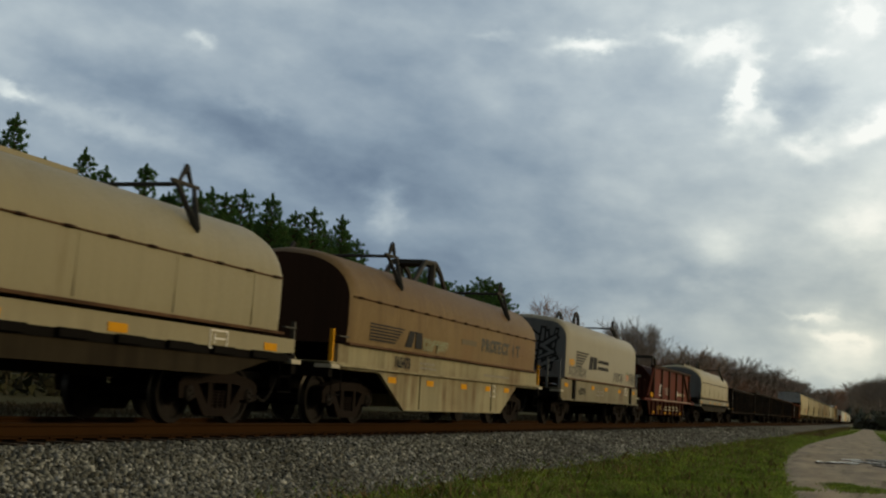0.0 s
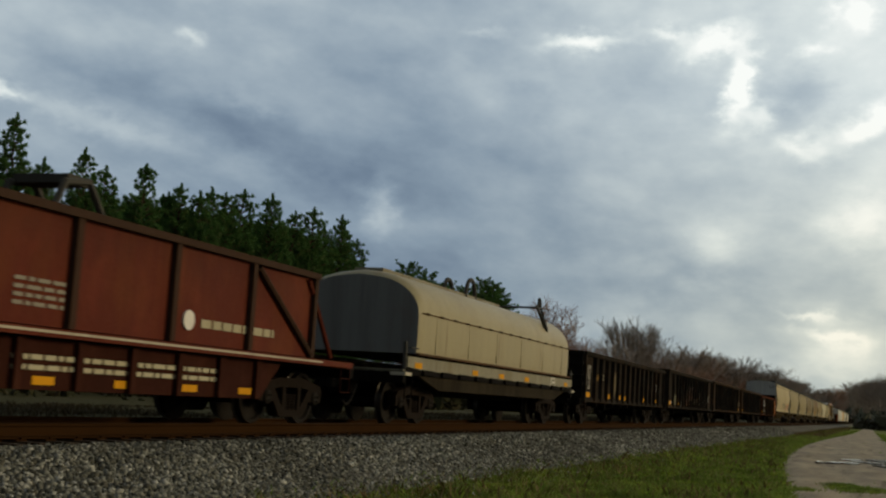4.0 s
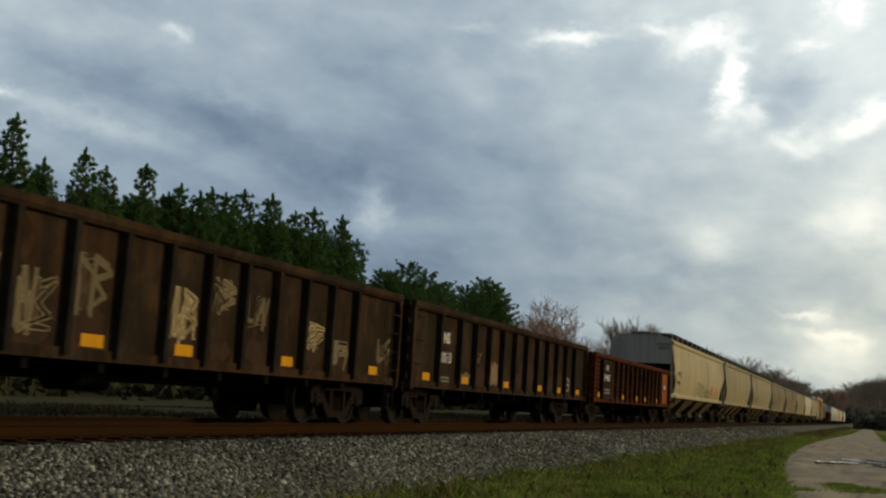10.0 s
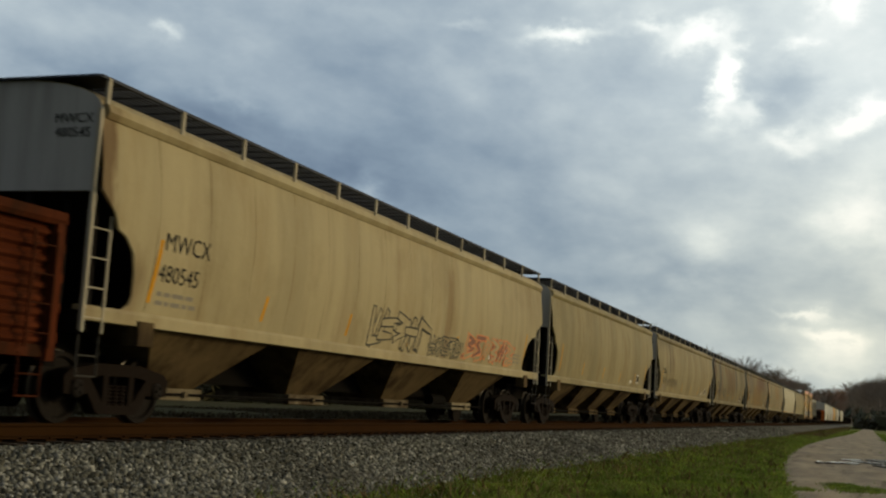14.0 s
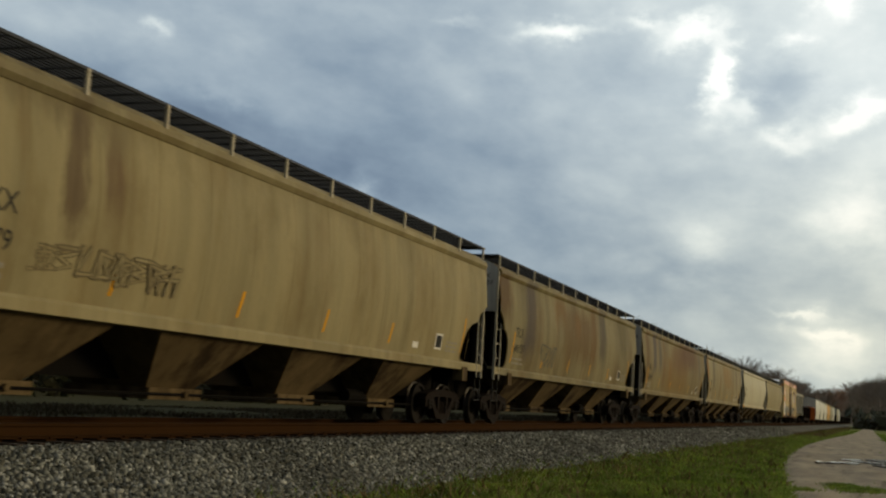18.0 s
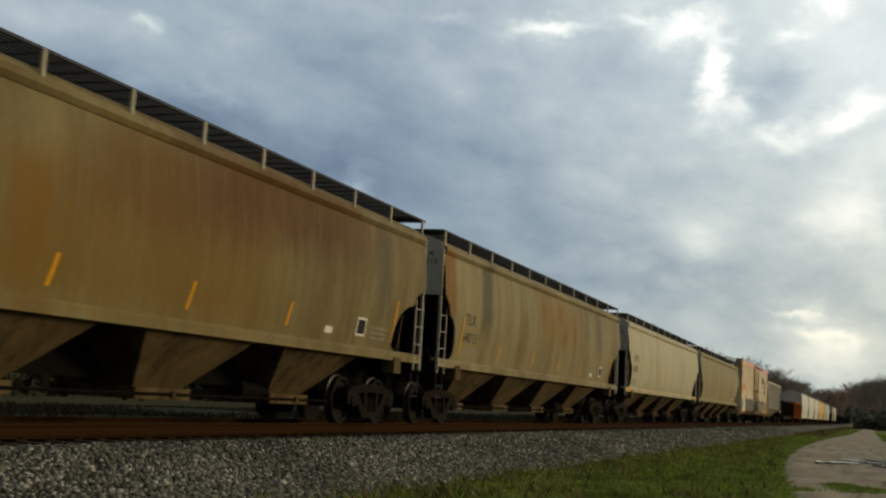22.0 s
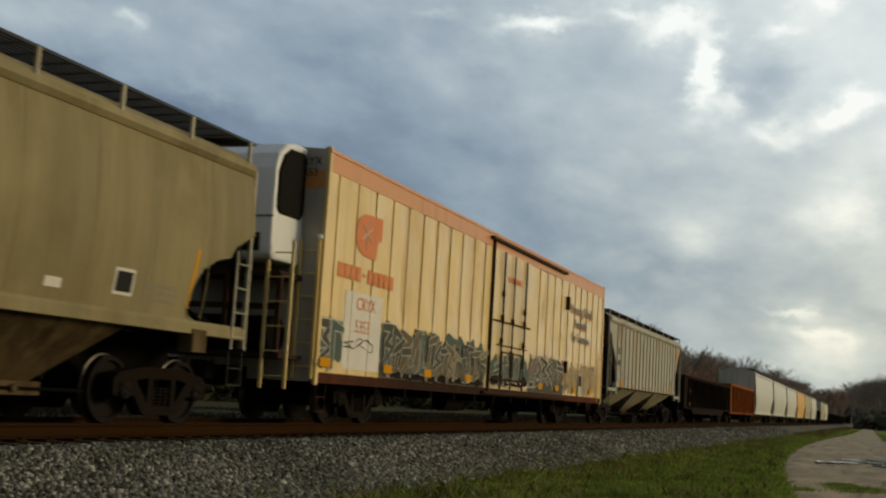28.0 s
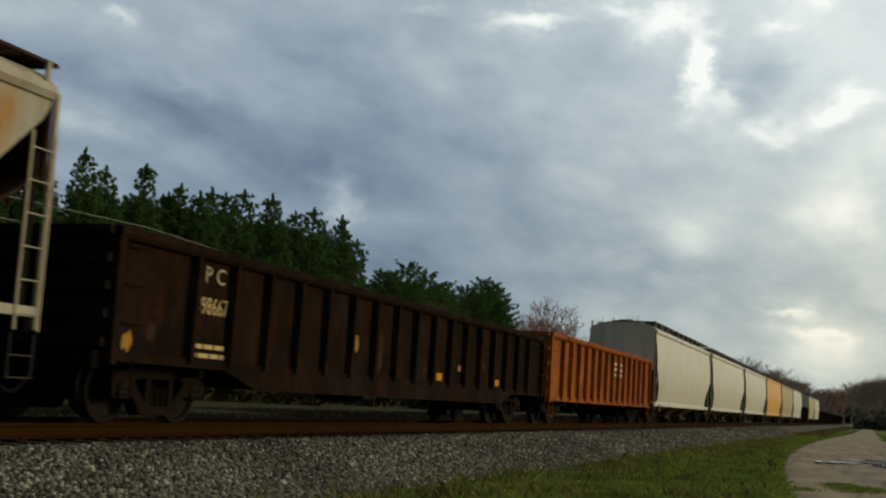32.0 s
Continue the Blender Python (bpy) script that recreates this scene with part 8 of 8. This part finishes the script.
part("orange_panel", Shape().box(1.44, 1.565, 14.0, 15.3, 0.94, 2.28), ORANGEPANEL, c, "orange painted end panel")
side_plate(c, "data_stencil", 14.3, 14.72, 1.52, 1.82, BLACKPAINT, 1.567)
side_plate(c, "notice", 14.36, 14.66, 1.58, 1.76, WHITEPAINT, 1.574)
end_lettering(c, "194483", 0.3, 2.30, 0.20, WHITEPAINT, -0.135)


def marks(car, owner, number, y=1.5, up=0.0):
    if owner:
        hug(lettering(car, owner, y, 2.34 + up, 0.36, BLACKPAINT, 1.6))
        end_lettering(car, owner + "\n" + number, 1.06, 3.74, 0.18, BLACKPAINT, 0.042)
    hug(lettering(car, number, y - 0.05, 1.92 + up, 0.34, BLACKPAINT, 1.6))
    hug(bars(car, "small_writing", y, y + 1.0, 1.58, 1.82, 2, GREYPAINT, 1.6))


def yellow_ticks(car, L):
    for k, y in enumerate((1.30, 4.4, 7.6, 10.6, 13.6, L - 1.75)):
        tall = 0.85 if k in (0, 5) else 0.40
        s = Shape()
        s.sheet([[(1.6, y + 0.10 * i / 4, 1.62 + tall * i / 4), (1.6, y + 0.08 + 0.10 * i / 4, 1.62 + tall * i / 4)] for i in range(5)])
        hug(part("reflector", s, YELLOW, car, "upright yellow reflective strip"))
    for y, h in ((L - 3.45, 0.34), (L * 0.42, 0.0)):
        if h:
            p = hug(side_plate(car, "data_plate", y, y + 0.42, 1.66, 1.66 + h, WHITEPAINT, 1.6, "white-framed black data plate"))
            hug(part("data_panel", Shape().box(1.6, 1.602, y + 0.04, y + 0.38, 1.70, 1.96), BLACKPAINT, p), 0.008)
    hug(bars(car, "small_writing", L - 2.75, L - 2.0, 1.62, 1.9, 3, GREYPAINT, 1.6))
    hug(side_plate(car, "notice", L - 4.75, L - 4.45, 1.62, 1.74, WHITEPAINT, 1.6))


for s, L, mat, owner, number, label in (
        (170.5, 21.0, PALEBEIGE, "MWCX", "480545", "beige covered hopper with grey end and spray paint"),
        (192.6, 17.5, BEIGE, "", "", "dusty beige covered hopper with curved sides"),
        (211.45, 19.7, SOXBEIGE, "SOXX", "121979", "beige covered hopper with grimy streaks"),
        (232.2, 18.9, TAN, "TILX", "640737", "tan covered hopper streaked with rust"),
        (252.55, 19.85, TANBAND, "TILX", "645838", "tan covered hopper with brown rust along its side"),
        (273.5, 19.8, TANRUN, "TILX", "640713", "tan covered hopper with orange rust runs"),
        (295.0, 20.1, CREAM, "CEFX", "635213", "clean cream covered hopper with curved sides"),
        (316.35, 20.3, BEIGE, "", "", "dull beige covered hopper with a black data plate")):
    c = add(hopper(label, spot(s), L, mat, gate_mat=AEXCHUTE if s < 180 else None), s)
    if owner == "CEFX":
        marks(c, owner, number, 1.15, 0.20)
        part("grab_pipe", Shape().path([(1.53, 1.6, 1.16), (1.53, L - 1.6, 1.16)], 0.016, 6), UNDER, c, "thin pipe below the sill")
        for y, w in ((0.22, 1.05), (3.0, 0.40), (5.2, 0.40), (8.5, 0.40), (11.9, 0.4), (15.0, 0.4), (18.6, 0.9)):
            side_plate(c, "reflector", y, y + w, 1.31, 1.42, YELLOW, 1.502, "yellow reflective strip")
    elif number:
        marks(c, owner, number, 1.55 if owner == "SOXX" else 1.5)
    if owner != "CEFX":
        yellow_ticks(c, L)
    if owner != "CEFX":
        weld_seams(c, L, int(s))
    if owner == "MWCX":
        wildstyle(c, 8.6, 11.8, 1.52, 2.25, 1.60, (mat,), GREYSPRAY, 71, 5, 0.14, 0.035, True)
        wildstyle(c, 11.9, 14.0, 1.52, 1.95, 1.60, (mat,), GREYSPRAY, 76, 5, 0.05, 0.03, True)
        wildstyle(c, 14.3, 18.2, 1.55, 2.15, 1.60, (PINKSPRAY, mat), ORANGEPAINT, 72, 6, 0.10, 0.025, True)
    if number == "640737":
        wildstyle(c, 4.3, 6.0, 1.72, 2.3, 1.60, (TAN,), GREYSPRAY, 73, 3, 0.16, 0.035, True)
    if number == "121979":
        wildstyle(c, 2.9, 5.9, 1.75, 2.15, 1.60, (SOXBEIGE,), OLIVESPRAY, 75, 8, 0.03, 0.022, True)
c = add(reefer("cream refrigerator car with orange band and spray paint", spot(339.0), 22.9), 339.0)
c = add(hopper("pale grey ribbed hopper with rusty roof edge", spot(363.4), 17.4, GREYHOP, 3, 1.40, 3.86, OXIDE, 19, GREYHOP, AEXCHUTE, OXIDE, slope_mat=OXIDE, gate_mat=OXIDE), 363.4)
lettering(c, "AEX", 1.80, 2.68, 0.32, BLACKPAINT, 1.468, stretch=0.78)
lettering(c, "14928", 1.74, 2.22, 0.31, BLACKPAINT, 1.468, stretch=0.72)
for y in (2.55, 4.84, 7.18, 8.74, 11.98, 14.40):
    side_plate(c, "reflector", y, y + 0.42, 1.44, 1.56 + (0.14 if y in (2.55, 14.40) else 0), YELLOW, 1.468, "yellow reflective strip")
side_plate(c, "data_plate", 14.42, 14.80, 1.80, 2.06, GREYPAINT, 1.468, "grey data plate")
for y, z in ((1.74, 1.98), (1.76, 1.62), (2.60, 1.86), (3.4, 1.74), (13.0, 1.76), (15.1, 1.70)):
    bars(c, "small_writing", y, y + 0.36, z, z + 0.14, 2, GREYPAINT, 1.468)
c = add(gondola("long dark brown gondola with a dropped side sill", spot(382.2), 20.9, 2.54, 0.82, PCBROWN, 17, drop=0.27, rib_at=[1.90 + 1.09 * k for k in range(17)], patches=((12.4, 0.35), (16.4, 0.3))), 382.2)
lettering(c, "P C", 2.22, 2.06, 0.34, CREAM, 1.432, stretch=1.15)
lettering(c, "598667", 2.02, 1.60, 0.36, TANSPRAY, 1.432, stretch=0.85)
bars(c, "small_writing", 2.0, 3.1, 0.94, 1.2, 2, TANSPRAY, 1.432)
for k, y in enumerate((0.35, 0.9, 6.3, 7.6, 8.8, 11.3, 13.6, 15.4, 17.2, 18.5)):
    blotch(c, "rust_stain", y, y + 0.18, 0.95 + 0.13 * (k % 4), 1.25 + 0.16 * (k % 5), 1.433, OCHRE if k % 3 == 0 else OXIDE, 300 + k, 2)
c = add(gondola("orange gondola with close ribs and a white mark", spot(404.0), 17.2, 2.76, 0.72, ORANGEGON, 14), 404.0)
bars(c, "owner_mark", 9.2, 11.4, 1.75, 2.35, 3, WHITEPAINT, 1.432)
far = [(422.3, WHITEHOP), (442.4, WHITEHOP), (462.6, WHITEHOP), (482.8, YELLOWHOP), (503.0, CREAM), (523.2, WHITEHOP), (563.6, CREAM), (583.8, WHITEHOP)]
proto = None
for s, mat in far:
    c = hopper("white covered hopper with smooth curved sides" if mat is WHITEHOP else "yellow covered hopper with smooth curved sides" if mat is YELLOWHOP else "cream covered hopper with smooth curved sides", spot(s), 18.7, mat, 3, 0.98, 4.1, WHITEHOP, chute_low=0.36)
    add(c, s)
proto = gondola("low black gondola far down the train", spot(543.4), 16.6, 2.5, 0.8, BLACKGON, 12, near=False)
add(proto, 543.4)
for i in range(12):
    s = 604.0 + i * 17.6
    add(copy_thing(proto, pose(0, s, 0)), s)


def motions():
    """The train runs by; each wheelset turns with it; the clouds drift."""
    rows_t = [i * 0.5 for i in range(65)]
    for car, s in TRAIN:
        walk(car, [(t, pose(0, s - gone(t), 0)) for t in rows_t])
    n = 540
    times = [i * SECONDS / n for i in range(n + 1)]
    for w in TURNING:
        y = w.location.y
        walk(w, [(t, pose(0, y, WHEEL_R, math.degrees(gone(t) / WHEEL_R) % 360.0)) for t in times])
    drift = Vector((-0.40, -0.92, 0)) * 118.0
    mid = Vector(EYE)
    walk(clouds, [(t, pose(*(mid + drift * (t / SECONDS - 0.5)))) for t in (0.0, 8.0, 16.0, 24.0, 32.0)])


# ---- planting, and the many small pieces ----
plant_pines()
plant_bare()
thicket("scrub", "dark tangled scrub under the pines", 3, 420, (-60, -22, 30, 150), 0.8, 3.0, SHRUB)
thicket("far_scrub", "brown scrub along the far track", 4, 300, (-40, -14, 150, 420), 1.0, 3.4, FARWOOD)
thicket("roadside_scrub", "dark scrub where the road bends away", 6, 160, (9, 30, 280, 420), 1.0, 3.2, FARWOOD)
close_far_end()
thicket("distant_scrub", "dark woods that close the view far off", 7, 900, (-60, 60, 960, 1000), 8.0, 17.0, FARWOOD)
wires()
verge()
loose_stones()
ties()

motions()
